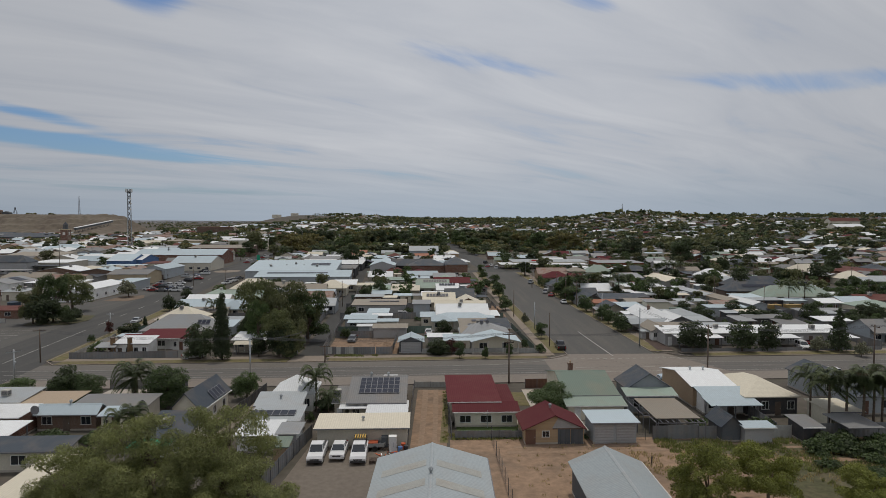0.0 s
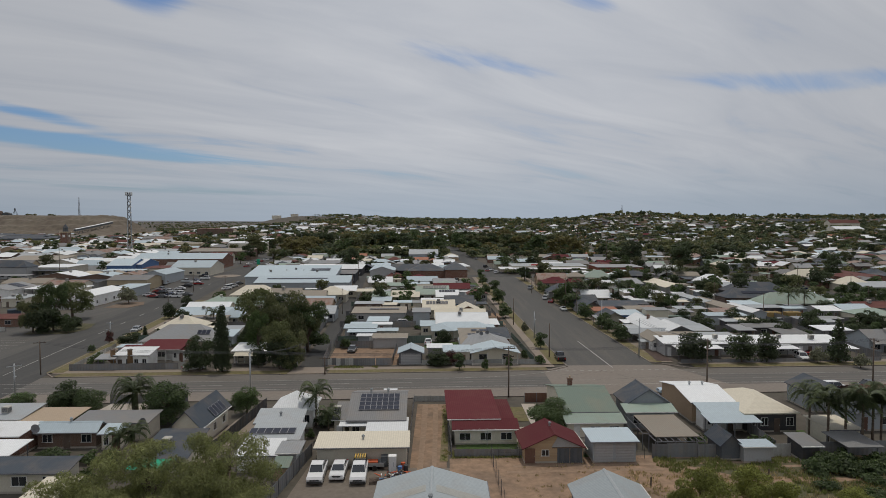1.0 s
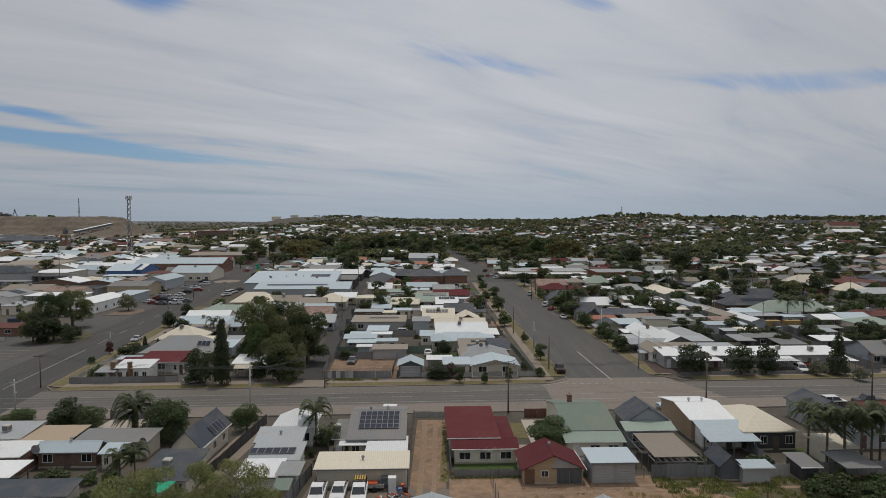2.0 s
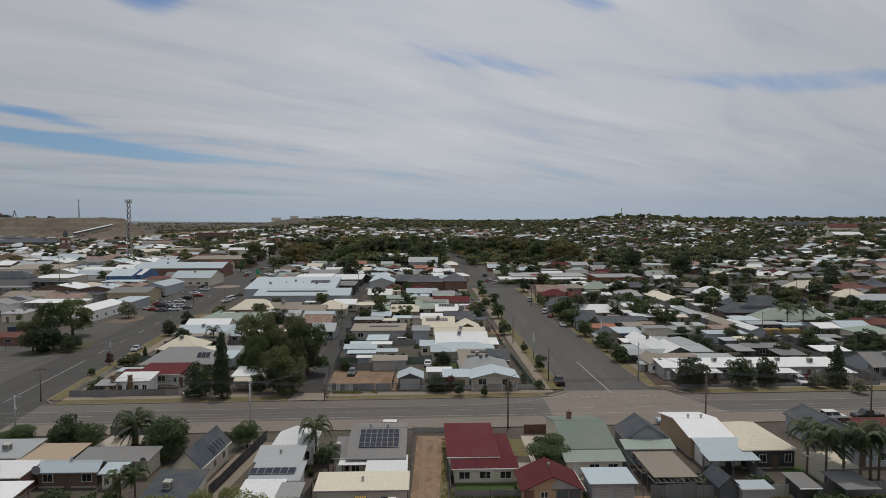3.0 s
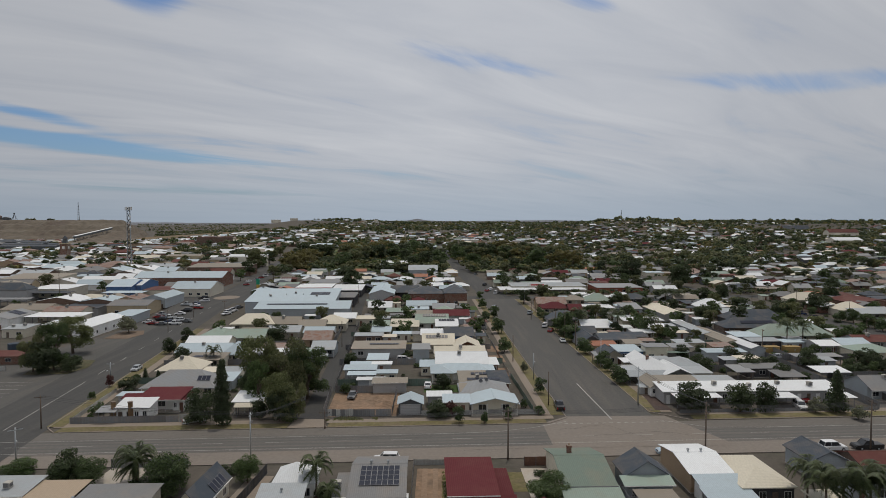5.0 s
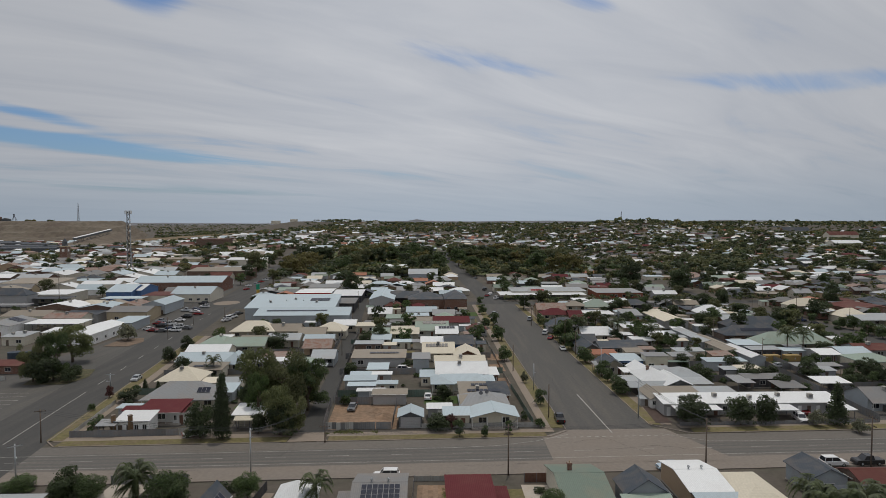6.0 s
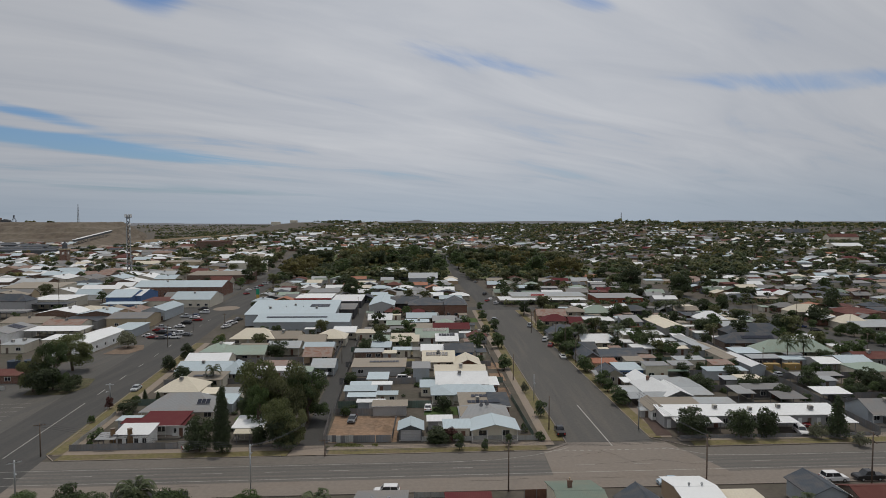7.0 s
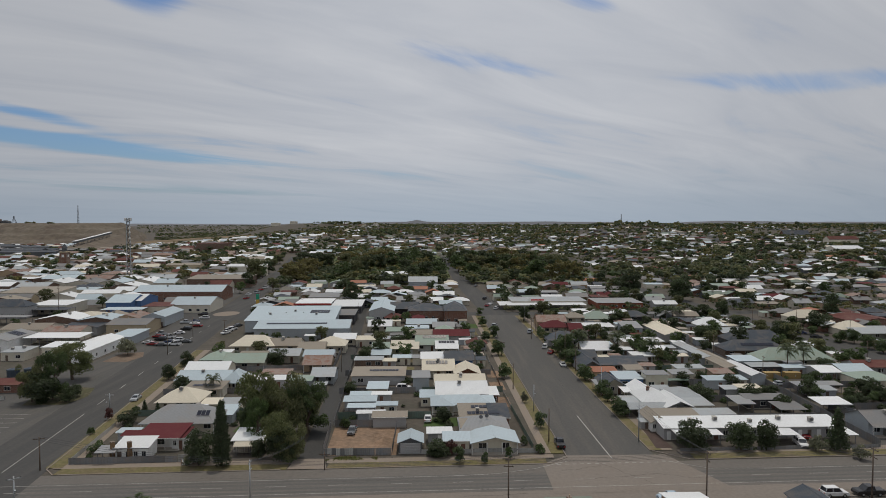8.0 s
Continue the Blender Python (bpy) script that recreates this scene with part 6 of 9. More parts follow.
house(105.6, 372.4, 27.4, 20.7, 3.4, 0.4, "skillion", "midgrey", "fascia", windows=5, name="shop", label="brick shop with grey roof and orange-red fascia")
house(78.5, 309.3, 13.3, 9.7, 3.0, 3.2, "hip", "palegreen", "cream", windows=2)
house(52.3, 282.8, 12.6, 9.7, 3.0, 2.3, "hip", "red", "cream", windows=2)
house(60.0, 276.9, 5.8, 9.7, 3.0, 2.0, "gable", "red", "brick", windows=1)
house(49.9, 250.8, 13.8, 9.7, 3.0, 2.8, "hip", "slate", "grey", windows=2)
house(57.5, 231.2, 10.6, 9.7, 3.0, 2.3, "gable", "white", "cream", windows=2)
house(72.5, 283.9, 13.2, 9.4, 2.8, 0.4, "skillion", "white", "beige", windows=1)
house(86.8, 281.0, 8.4, 9.7, 2.8, 1.5, "skillion", "midgrey", "steel", windows=1, name="shed")
house(99.5, 316.7, 13.7, 9.7, 3.0, 2.2, "hip", "slate", "dark", windows=2)
house(81.2, 248.1, 16.0, 7.3, 2.6, 0.3, "skillion", "white", "cream", windows=1)
house(80.9, 229.1, 7.6, 7.6, 2.8, 0.4, "skillion", "white", "beige", windows=1)
house(50.4, 216.2, 7.1, 9.7, 3.0, 2.2, "gable", "slate", "charcoal", windows=1)
house(65.0, 211.5, 11.6, 5.3, 2.8, 0.6, "skillion", "slate", "cream", windows=1)
house(52.9, 298.8, 13.9, 9.7, 3.0, 2.6, "gable", "rust", "tan", windows=2)
house(68.3, 312.9, 9.5, 9.7, 3.0, 1.9, "hip_y", "tan", "cream", windows=2)

# shops and sheds of the western side
house(-134.4, 232.0, 11.0, 31.0, 4.0, 1.3, "gable_y", "white", "white", 1.9, windows=0, doors=1, back=5, name="warehouse", label="long white gabled warehouse beside the car park")
house(-133.0, 258.5, 9.0, 17.0, 3.6, 0.3, "skillion", "blue", "steel", windows=0, doors=1, name="warehouse", label="low pale steel store behind a blank wall")
house(-144.0, 285.0, 18.0, 17.0, 4.4, 1.6, "gable", "grey", "sand", windows=1, doors=1, vents=2, name="shop", label="sand-coloured shop with weathered grey roof")
house(-142.5, 311.0, 11.0, 24.0, 4.8, 1.8, "gable_y", "blue", "steel", windows=3, doors=1, name="shop", label="pale steel-clad shop with blue-grey gable")
house(-155.5, 306.0, 12.0, 15.0, 4.0, 1.8, "gable_y", "rust", "tan", windows=0, coolers=1, name="shop")
house(-168.0, 309.0, 11.0, 13.0, 4.0, 1.6, "gable_y", "tan", "cream", windows=0, coolers=1, name="shop")
house(-180.5, 312.0, 12.0, 12.0, 4.2, 1.4, "hip", "cream", "brick", windows=0, name="shop")
house(-184.5, 298.0, 20.0, 15.0, 4.6, 1.8, "gable_y", "white", "brown", windows=2, coolers=1, name="warehouse", label="brown brick warehouse with pale sheet gables")
house(-164.5, 296.0, 18.0, 14.0, 4.4, 1.6, "gable_y", "blue", "brown", windows=2, coolers=2, name="warehouse", label="brown brick warehouse with pale sheet gables")
house(-164.0, 279.0, 17.0, 12.0, 3.6, 0.5, "skillion", "slate", "grey", windows=1, name="shop")
house(-183.0, 272.0, 19.0, 15.0, 4.2, 1.6, "gable", "tan", "cream", windows=2, coolers=1, name="warehouse", label="old warehouse with stained tan sheet roof")
house(-163.5, 266.0, 16.0, 11.0, 4.0, 1.5, "gable", "rust", "cream", windows=1, coolers=1, name="warehouse", label="old warehouse with stained tan sheet roof")
house(-158.5, 251.0, 22.0, 10.0, 3.9, 0.3, "skillion", "white", "dark", posts=1, name="carport", label="open white-roofed vehicle shelter")
house(-176.5, 246.0, 13.0, 18.0, 4.4, 1.6, "gable_y", "midgrey", "white", windows=1, panels=((5, 3, 2.0, -3.0),), name="warehouse")
house(-147.0, 234.0, 9.0, 9.0, 3.4, 0.4, "skillion", "white", "cream", windows=1, name="shed")
house(-157.0, 226.0, 8.0, 9.0, 3.2, 0.4, "skillion", "zinc", "cream", windows=1, coolers=2, name="shop")
house(-132.0, 182.0, 12.0, 5.0, 2.5, 0.6, "skillion", "brownred", "brick", windows=1, name="shed")
house(-186.3, 360.9, 14.1, 23.2, 5.4, 3.2, "gable", "blue", "blue", windows=3, name="shop", label="bright blue painted two-storey shop")
house(-182.3, 367.0, 11.7, 23.2, 5.6, 2.6, "gable", "white", "blue", windows=2, name="shop", label="bright blue painted shop with white roof")
house(-173.3, 332.4, 21.1, 8.9, 4.2, 0.2, "skillion", "blue", "dark", posts=1, name="verandah", label="long shop awning on posts")
house(-143.6, 357.1, 22.3, 23.2, 4.6, 3.2, "gable", "blue", "beige", windows=4, coolers=1, name="shop")
house(-173.0, 408.8, 56.7, 23.2, 6.2, 3.2, "gable", "blue", "brick", windows=6, coolers=2, name="warehouse", label="large brick warehouse with pale blue-grey sheet roof")
house(-159.7, 346.3, 14.9, 15.6, 4.6, 0.4, "skillion", "brownred", "cream", windows=2, name="shop")
house(-270.1, 408.4, 36.0, 23.2, 5.5, 1.6, "skillion", "tan", "beige", windows=4, name="warehouse")
house(-235.0, 329.4, 25.1, 9.7, 6.5, 3.2, "hip", "slate", "grey", windows=6, name="hotel", label="two-storey grey hotel with deep balcony")
house(-222.2, 305.6, 29.0, 5.3, 3.8, 0.2, "skillion", "midgrey", "dark", posts=1, name="verandah", label="long shop awning on posts")
house(-221.2, 350.8, 21.3, 21.3, 5.0, 0.4, "skillion", "white", "cream", windows=3, name="shop")
house(-215.3, 335.2, 21.3, 9.0, 3.8, 0.2, "skillion", "slate", "dark", posts=1, name="verandah", label="long shop awning on posts")
house(-176.2, 488.6, 47.8, 23.2, 7.0, 1.6, "skillion", "tan", "brown", windows=6, name="brick_hall", label="long flat-roofed brown brick building")
house(-183.5, 575.6, 35.2, 9.7, 9.0, 1.6, "skillion", "white", "cream", windows=6, name="office", label="flat-roofed pale office building with window band")
house(-41.2, 525.2, 23.0, 23.2, 6.5, 1.6, "skillion", "white", "steel", windows=2, name="warehouse", label="pale round-cornered steel shed")
house(-15.4, 486.3, 22.5, 23.2, 5.0, 3.2, "gable", "zinc", "steel", windows=2, name="warehouse")
for _x, _y, _w, _d, _r, _k in ((-302, 482, 20, 24, "white", "gable_y"), (-279, 480, 20, 26, "grey", "gable_y"), (-258, 484, 18, 22, "blue", "gable_y"), (-237, 490, 20, 24, "white", "gable_y"), (-216, 482, 16, 20, "blue", "gable"),
                               (-318, 512, 26, 18, "blue", "gable"), (-288, 514, 24, 18, "rust", "gable"), (-262, 512, 18, 16, "white", "hip"), (-236, 518, 22, 16, "zinc", "gable"), (-330, 455, 24, 16, "white", "gable"),
                               (-300, 452, 22, 16, "zinc", "gable"), (-232, 452, 22, 18, "white", "gable_y"), (-250, 430, 16, 12, "blue", "skillion"), (-238, 385, 18, 12, "white", "gable_y"), (-262, 366, 22, 12, "tan", "gable_y")):
    house(_x, _y, _w, _d, 4.6, 0.5 if _k == "skillion" else 2.4, _k, _r, "brown" if _w > 20 else "beige", 3, windows=2, doors=0, coolers=1, gutter=False, name="warehouse", label="broad old shop hall with %s sheet roof" % COLOUR[_r])
house(-314, 842, 43, 20, 11, 0.5, "skillion", "brownred", "brown", 3, windows=5, doors=0, name="brick_hall", label="tall dark brown brick building with flat roof", gutter=False)
house(-262, 622, 34, 12, 6.0, 1.0, "gable", "tan", "sand", 3, windows=5, doors=0, name="shop", label="ochre rendered building with tan roof", gutter=False)
house(-598, 886, 80, 20, 6.0, 2.2, "gable", "slate", "charcoal", 3, windows=0, doors=0, name="depot", label="broad depot shed with dark blue-grey roof", gutter=False)
house(-640, 935, 60, 16, 7.0, 2.0, "gable", "slate", "charcoal", 3, windows=0, doors=0, name="depot", label="broad depot shed with dark blue-grey roof", gutter=False)

# the two steel sheds in the yard below
house(-1.1, 51.0, 22.0, 10.6, 4.2, 1.5, "gable", "shed", "steel", 90.0, windows=0, doors=0, vents=2, name="steel_shed", label="large pale blue-grey steel shed with skylight sheets")
house(17.2, 55.5, 16.0, 7.0, 3.3, 1.5, "gable", "shed", "charcoal", 90.0, windows=0, doors=0, name="steel_shed", label="pale grey steel shed with gabled roof")


# ------------------------------------------------------------------ the far town: rows of houses along streets
def far_town():
    rng = random.Random(5)
    roofs = ["zinc"] * 4 + ["white"] * 5 + ["midgrey"] * 4 + ["grey"] * 4 + ["cream"] * 2 + ["blue"] * 4 + ["palegreen", "green", "green", "slate", "slate", "slate", "slate", "brownred", "brownred", "red", "tan", "tan", "rust", "orange"]
    # brown and charcoal also put the shade of the fronts into the wall colour
    walls = ["cream", "beige", "brown", "grey", "tan", "brick", "charcoal", "steel"]
    spots = []
    # east and middle
    for row in range(44):
        y = 352 + row * 15 + (row // 6) * 10
        if y > 1330:
            break
        x = -150 + (y * -0.03)
        while x < 0.74 * y + 40:
            x += rng.uniform(13, 21)
            spots.append((x, y + rng.uniform(-2.5, 2.5)))
    # east, nearer blocks
    for row in range(9):
        y = 205 + row * 16
        x = 108.0
        while x < 0.74 * y + 30:
            x += rng.uniform(14, 20)
            spots.append((x, y + rng.uniform(-2, 2)))
    # west
    for row in range(60):
        y = 352 + row * 15
        x = -0.76 * y
        while x < -130 - 0.15 * (y - 350):
            x += rng.uniform(11, 22)
            spots.append((x, y + rng.uniform(-4, 4)))
    # scattered up the far slope
    far = random.Random(66)
    for row in range(30):
        y = 1085 + row * 36
        x = -290.0
        while x < 0.55 * y:
            x += far.uniform(22, 62)
            spots.append((x, y + far.uniform(-14, 14)))
    return spots, roofs, walls, rng


def build_far_town():
    """The nearer houses are things of their own; the rest of the town is one mesh of low roofs and walls."""
    spots, roofs, walls, rng = far_town()
    mats = sorted({*("roof_" + r for r in roofs), *("wall_" + w for w in (*walls, "white", "sand"))})
    verts, faces, slots = [], [], []
    made = 0
    spots.sort(key=lambda p: p[1])
    for x, y in spots:
        if 333 < y < 362 and x > -60:
            continue
        if -0.06 * (y - 345) - 2 < x - 20 < 16 - 0.06 * (y - 345) and y < 700:
            continue
        if y < 800 and 147 - 0.05 * (y - 345) < x + 7 and x - 7 < 166 - 0.05 * (y - 345):
            continue
        if -170 < x < 100 and 500 < y < 720:
            continue
        if x < -80 and -24 < x - WEST(y) < 15 and y < 800:
            continue
        if rng.random() < (0.12 if y < 500 else 0.34):
            continue
        if x < -230 and y > 800 and rng.random() < 0.5:
            continue
        west = x < -150
        w, d = (rng.uniform(9, 14), rng.uniform(7, 10)) if not west else (rng.uniform(8, 26), rng.uniform(8, 16))
        if not free(x, y, max(w, d) / 2 - 1.5):
            continue
        he = rng.uniform(2.7, 3.2) if not west else rng.uniform(3.2, 4.6)
        kind = rng.choice(("hip", "gable", "gable", "hip", "gable_y", "skillion"))
        rise = 0.4 if kind == "skillion" else rng.uniform(1.3, 2.1) if not west else rng.uniform(1.6, 2.8)
        roof, wall, turn = rng.choice(roofs if not west else ["white", "white", "grey", "white", "blue", "blue", "zinc", "zinc", "midgrey", "cream", "brownred", "tan", "slate", "rust"]), rng.choice(walls if not west else ["cream", "beige", "brown", "tan", "sand", "brick", "white"]), rng.choice((2, 4, 0))
        if made < 110 and not west or y < 370:
            house(x, y, w, d, he, rise, kind, roof, wall, turn, windows=2 if y < 280 else 1, doors=0, coolers=1 if rng.random() < 0.4 else 0, gutter=False, name="shop" if west else "house")
            made += 1
            continue
        FOOT.append((x, y, w / 2 + 0.4, d / 2 + 0.4))
        if kind == "gable_y":
            kind, w, d, turn = "gable", d, w, turn + 90
        m = pose(x, y, height(x, y) - 0.3, 0, 0, turn)
        body = Shape()
        if kind == "gable":
            body.prism([(-d / 2, 0), (d / 2, 0), (d / 2, he), (0, he + rise), (-d / 2, he)], "x", -w / 2, w / 2)
        else:
            body.box(-w / 2, -d / 2, 0, w / 2, d / 2, he)
        for s, mat in ((roof_shape(kind, w, d, he, rise, 0.4), "roof_" + roof), (body, "wall_" + wall)):
            k = len(verts)
            verts += [lay(*(m @ Vector(p))) for p in s.v]
            faces += [tuple(i + k for i in f) for f in s.f]
            slots += [mats.index(mat)] * len(s.f)
    mesh = bpy.data.meshes.new("far_houses")
    mesh.from_pydata(verts, [], faces)
    for name in mats:
        mesh.materials.append(MATS[name])
    mesh.polygons.foreach_set("material_index", slots)
    tagged(new("far_houses", mesh), "far rows of low houses with mixed sheet roofs", "houses", kind="stuff")


build_far_town()

# trees beyond the main road
tree("gum0", -115.3, 170.4, 0.76, squash=2.09)
tree("gum1", -111.0, 172.6, 0.85, squash=1.95)
tree("gum2", -119.0, 195.1, 1.40, squash=1.07)
tree("dark0", -112.6, 170.4, 1.58, squash=1.00)
tree("wine0", -71.0, 129.4, 0.42, squash=2.20)
tree("wine0", -67.2, 129.4, 0.42, squash=2.20)
tree("far0", -146.1, 440, 1.20)
tree("far1", -125.8, 452, 1.45)
tree("far2", -152.6, 478, 1.70)
tree("far0", -130.4, 490, 1.20)
tree("far1", -157.0, 515, 1.45)
tree("far2", -137.2, 530, 1.70)
tree("far0", -163.8, 555, 1.20)
tree("far1", -140.5, 560, 1.45)
tree("far2", -167.9, 590, 1.70)
tree("far0", -146.3, 600, 1.20)
tree("far1", -174.7, 630, 1.45)
tree("far2", -153.1, 640, 1.70)
tree("far0", -157.2, 675, 1.20)
tree("far1", -180.9, 680, 1.45)
tree("dark0", -106.7, 174.9, 0.79, squash=0.93)
tree("grey0", -120.0, 231.0, 2.40, squash=1.16)
tree("gum2", -44.0, 144.0, 1.10, squash=1.72)
tree("gum0", -36.4, 142.6, 1.14, squash=1.86)
tree("gum1", -32.4, 144.8, 1.05, squash=1.42)
tree("gum2", -35.1, 129.4, 0.87, squash=1.45)
tree("gum0", -32.6, 128.8, 0.70, squash=1.65)
tree("gum1", -41.9, 136.7, 0.60, squash=2.20)
tree("gum2", -32.6, 144.8, 0.76, squash=1.54)
tree("dark0", -34.5, 127.6, 0.88, squash=1.65)
tree("dark1", -33.0, 127.6, 0.71, squash=1.77)
tree("dark2", -46.8, 145.9, 0.85, squash=1.61)
tree("dark0", -39.2, 128.5, 0.60, squash=1.45)
tree("dark1", -105.5, 170.4, 0.68, squash=1.05)
tree("dark2", -111.9, 169.4, 0.67, squash=0.90)
tree("cypress0", -45.8, 125.2, 1.28, squash=1.14)
tree("dark1", -50.7, 125.8, 1.03, squash=1.31)
tree("grey0", -53.4, 126.4, 0.82, squash=1.08)
tree("dark0", -78.9, 152.1, 0.89, squash=0.67)
tree("dark1", -87.7, 194.4, 0.77, squash=1.24)
tree("dark2", -89.7, 213.6, 0.90, squash=1.06)
tree("dark0", -57.6, 211.9, 1.18, squash=1.02)
tree("dark1", -67.4, 176.0, 0.82, squash=0.64)
tree("dark2", -70.1, 183.2, 0.63, squash=0.95)
tree("wine0", -85.3, 154.8, 0.65, squash=1.86)
tree("bush1", -83.7, 144.0, 0.62, squash=1.99)
tree("bush2", -76.1, 133.3, 1.44, squash=1.06)
tree("bush0", -75.0, 128.2, 0.63, squash=1.74)
tree("bush1", -80.5, 159.3, 0.98, squash=1.39)
tree("bush2", -51.7, 155.7, 1.20, squash=1.24)
tree("bush0", -32.0, 127.6, 0.83, squash=1.32)
tree("bush1", -52.0, 129.4, 0.68, squash=2.00)
tree("conifer0", -78.3, 159.3, 0.63, squash=1.09)
tree("conifer0", -74.9, 159.3, 0.63, squash=0.92)
tree("round1", 3.5, 126.4, 0.70, squash=1.43)
tree("round2", 8.8, 126.4, 0.44, squash=1.70)
tree("round0", 14.1, 128.8, 0.48, squash=1.59)
tree("round1", 24.1, 148.8, 0.86, squash=1.29)
tree("round2", 20.3, 196.5, 1.32, squash=1.01)
tree("round0", 21.2, 229.9, 1.49, squash=1.05)
tree("round1", 22.5, 267.4, 1.36, squash=1.07)
tree("round2", 19.6, 298.2, 1.17, squash=1.15)
tree("round0", 18.6, 258.5, 1.20, squash=0.93)
tree("round1", 20.7, 335.0, 1.09, squash=1.12)
tree("grey0", 22.9, 169.4, 0.63, squash=2.20)
tree("bush0", 21.2, 132.6, 0.98, squash=1.42)
tree("bush1", 18.6, 137.4, 0.68, squash=1.93)
tree("round2", 45.8, 193.7, 1.48, squash=1.01)
tree("round0", 46.3, 176.0, 1.22, squash=1.05)
tree("round1", 46.5, 170.4, 0.99, squash=1.10)
tree("round2", 46.8, 158.4, 1.54, squash=0.89)
tree("round0", 44.7, 235.9, 1.31, squash=1.06)
tree("round1", 45.8, 213.6, 1.88, squash=0.88)
tree("round2", 43.7, 268.7, 1.25, squash=1.03)
tree("round0", 44.2, 253.6, 1.18, squash=0.98)
tree("dark1", 81.1, 220.6, 0.73, squash=1.26)
tree("dark2", 121.1, 249.0, 0.99, squash=1.01)
tree("dark0", 103.3, 238.0, 0.82, squash=0.95)
tree("dark1", 81.4, 200.9, 0.66, squash=1.08)
tree("dark2", 119.6, 229.9, 0.67, squash=0.92)
tree("dark0", 50.7, 256.0, 1.39, squash=0.71)
tree("dark1", 79.8, 266.1, 1.06, squash=0.86)
tree("dark2", 100.8, 295.0, 0.78, squash=1.01)
tree("dark0", 72.4, 270.0, 0.79, squash=1.02)
tree("bush1", -23.9, 148.8, 1.01, squash=1.62)
tree("bush2", -17.4, 233.9, 1.88, squash=1.54)
tree("bush0", 116.4, 173.7, 1.18, squash=1.26)
tree("dark1", 0.3, 153.0, 0.69, squash=1.06)
tree("dark2", -0.7, 130.7, 1.00, squash=0.66)
tree("dark0", -27.7, 218.8, 0.87, squash=1.28)
tree("dark1", 81.6, 190.9, 0.66, squash=1.04)
tree("dark2", 88.1, 184.4, 1.03, squash=0.80)
tree("dark0", 74.7, 188.3, 0.70, squash=1.13)
tree("dark1", 95.1, 176.0, 0.93, squash=0.68)
tree("wine0", 1.9, 131.4, 0.95, squash=1.25, label="hedge shrub in dark red flower")
tree("dark0", 55.4, 133.9, 1.24, squash=1.00)
tree("dark1", 66.3, 133.9, 1.06, squash=1.13)
tree("dark2", 72.5, 134.6, 0.89, squash=1.35)
tree("grey0", 82.8, 133.3, 1.17, squash=1.30)
tree("conifer0", 87.6, 133.9, 1.54, squash=1.09)
tree("grey0", 89.3, 128.8, 1.07, squash=1.22)
tree("dark0", 142.6, 256.0, 1.42, squash=1.23)
tree("dark1", 176.8, 285.7, 1.82, squash=0.92)
tree("dark2", 209.3, 327.0, 1.64, squash=1.48)
tree("dark0", 148.5, 323.1, 1.28, squash=1.43)
tree("dark1", 156.9, 398.9, 2.75, squash=1.13)
tree("dark2", 140.0, 448.2, 2.49, squash=1.26)
tree("dark0", 109.8, 256.0, 1.25, squash=1.10)
tree("round1", 166.9, 274.1, 1.14, squash=0.98)
tree("round2", 169.4, 258.5, 1.56, squash=0.83)
tree("round0", 172.2, 253.6, 1.41, squash=1.14)
tree("round1", 170.4, 242.3, 1.57, squash=0.98)
tree("round2", 170.4, 233.9, 1.63, squash=0.92)
tree("round0", 146.6, 249.0, 1.15, squash=0.78)
tree("round1", 144.4, 228.0, 1.32, squash=0.86)
tree("dark2", -23.4, 228.0, 1.06, squash=1.19)
tree("dark0", -18.2, 251.3, 1.00, squash=0.75)
tree("dark1", -74.7, 459.6, 2.13, squash=0.77)
tree("dark2", -58.2, 384.8, 2.04, squash=1.27)
tree("dark0", -46.5, 384.8, 1.27, squash=0.90)
tree("dark1", -107.4, 564.2, 3.36, squash=0.50)
tree("dark2", 72.8, 323.1, 1.28, squash=0.64)
tree("dark0", 110.4, 337.1, 1.34, squash=0.56)
palm("queen", 117.5, 206.3, 1.39, 0)
palm("queen", 122.9, 206.3, 1.35, 0)
palm("queen", 52.1, 231.9, 1.45, 0)
palm("queen", 65.9, 228.0, 1.45, 0)
palm("queen", 76.3, 220.6, 1.29, 0)
palm("queen", 113.4, 308.4, 1.29, 0)
palm("queen", 116.8, 308.4, 1.29, 0)
palm("queen", 123.1, 315.6, 1.13, 0)
palm("queen", -66.5, 176.0, 0.97, 0)
palm("queen", 47.2, 398.9, 1.29, 0)
palm("queen", -117.4, 451.9, 1.45, 0)

# trees of the near row and the yard
tree("fine1", 16.0, 89.7, 1.17, squash=0.73)
tree("fine2", -42.9, 94.0, 1.22, squash=0.94)
tree("fine0", -61.5, 96.9, 0.73, squash=0.84)
tree("fine1", -57.0, 96.9, 0.86, squash=0.91)
tree("fine2", -71.3, 101.2, 0.91, squash=0.50)
tree("fine0", -31.7, 97.5, 0.68, squash=1.20)
tree("bush1", -50.8, 78.8, 1.32, squash=0.74)
tree("bush2", -46.0, 77.7, 1.01, squash=0.96)
tree("bush0", -42.2, 70.6, 0.87, squash=1.62)
tree("bush1", -43.2, 78.1, 0.89, squash=1.04)
tree("bush2", -19.1, 86.7, 0.54, squash=1.55)
palm("queen", -19.2, 91.2, 1.06, 0)
palm("queen", -16.4, 86.2, 0.74, 0)
palm("date", -49.5, 96.9, 1.29, 0)
palm("queen", -41.4, 76.9, 0.74, 0)
palm("queen", -40.1, 78.1, 0.77, 0)
palm("queen", 53.3, 87.4, 1.19, 0)
palm("queen", 53.1, 82.8, 1.29, 50)
palm("queen", 55.5, 82.8, 1.29, 100)
palm("queen", 57.1, 81.7, 1.37, 150)
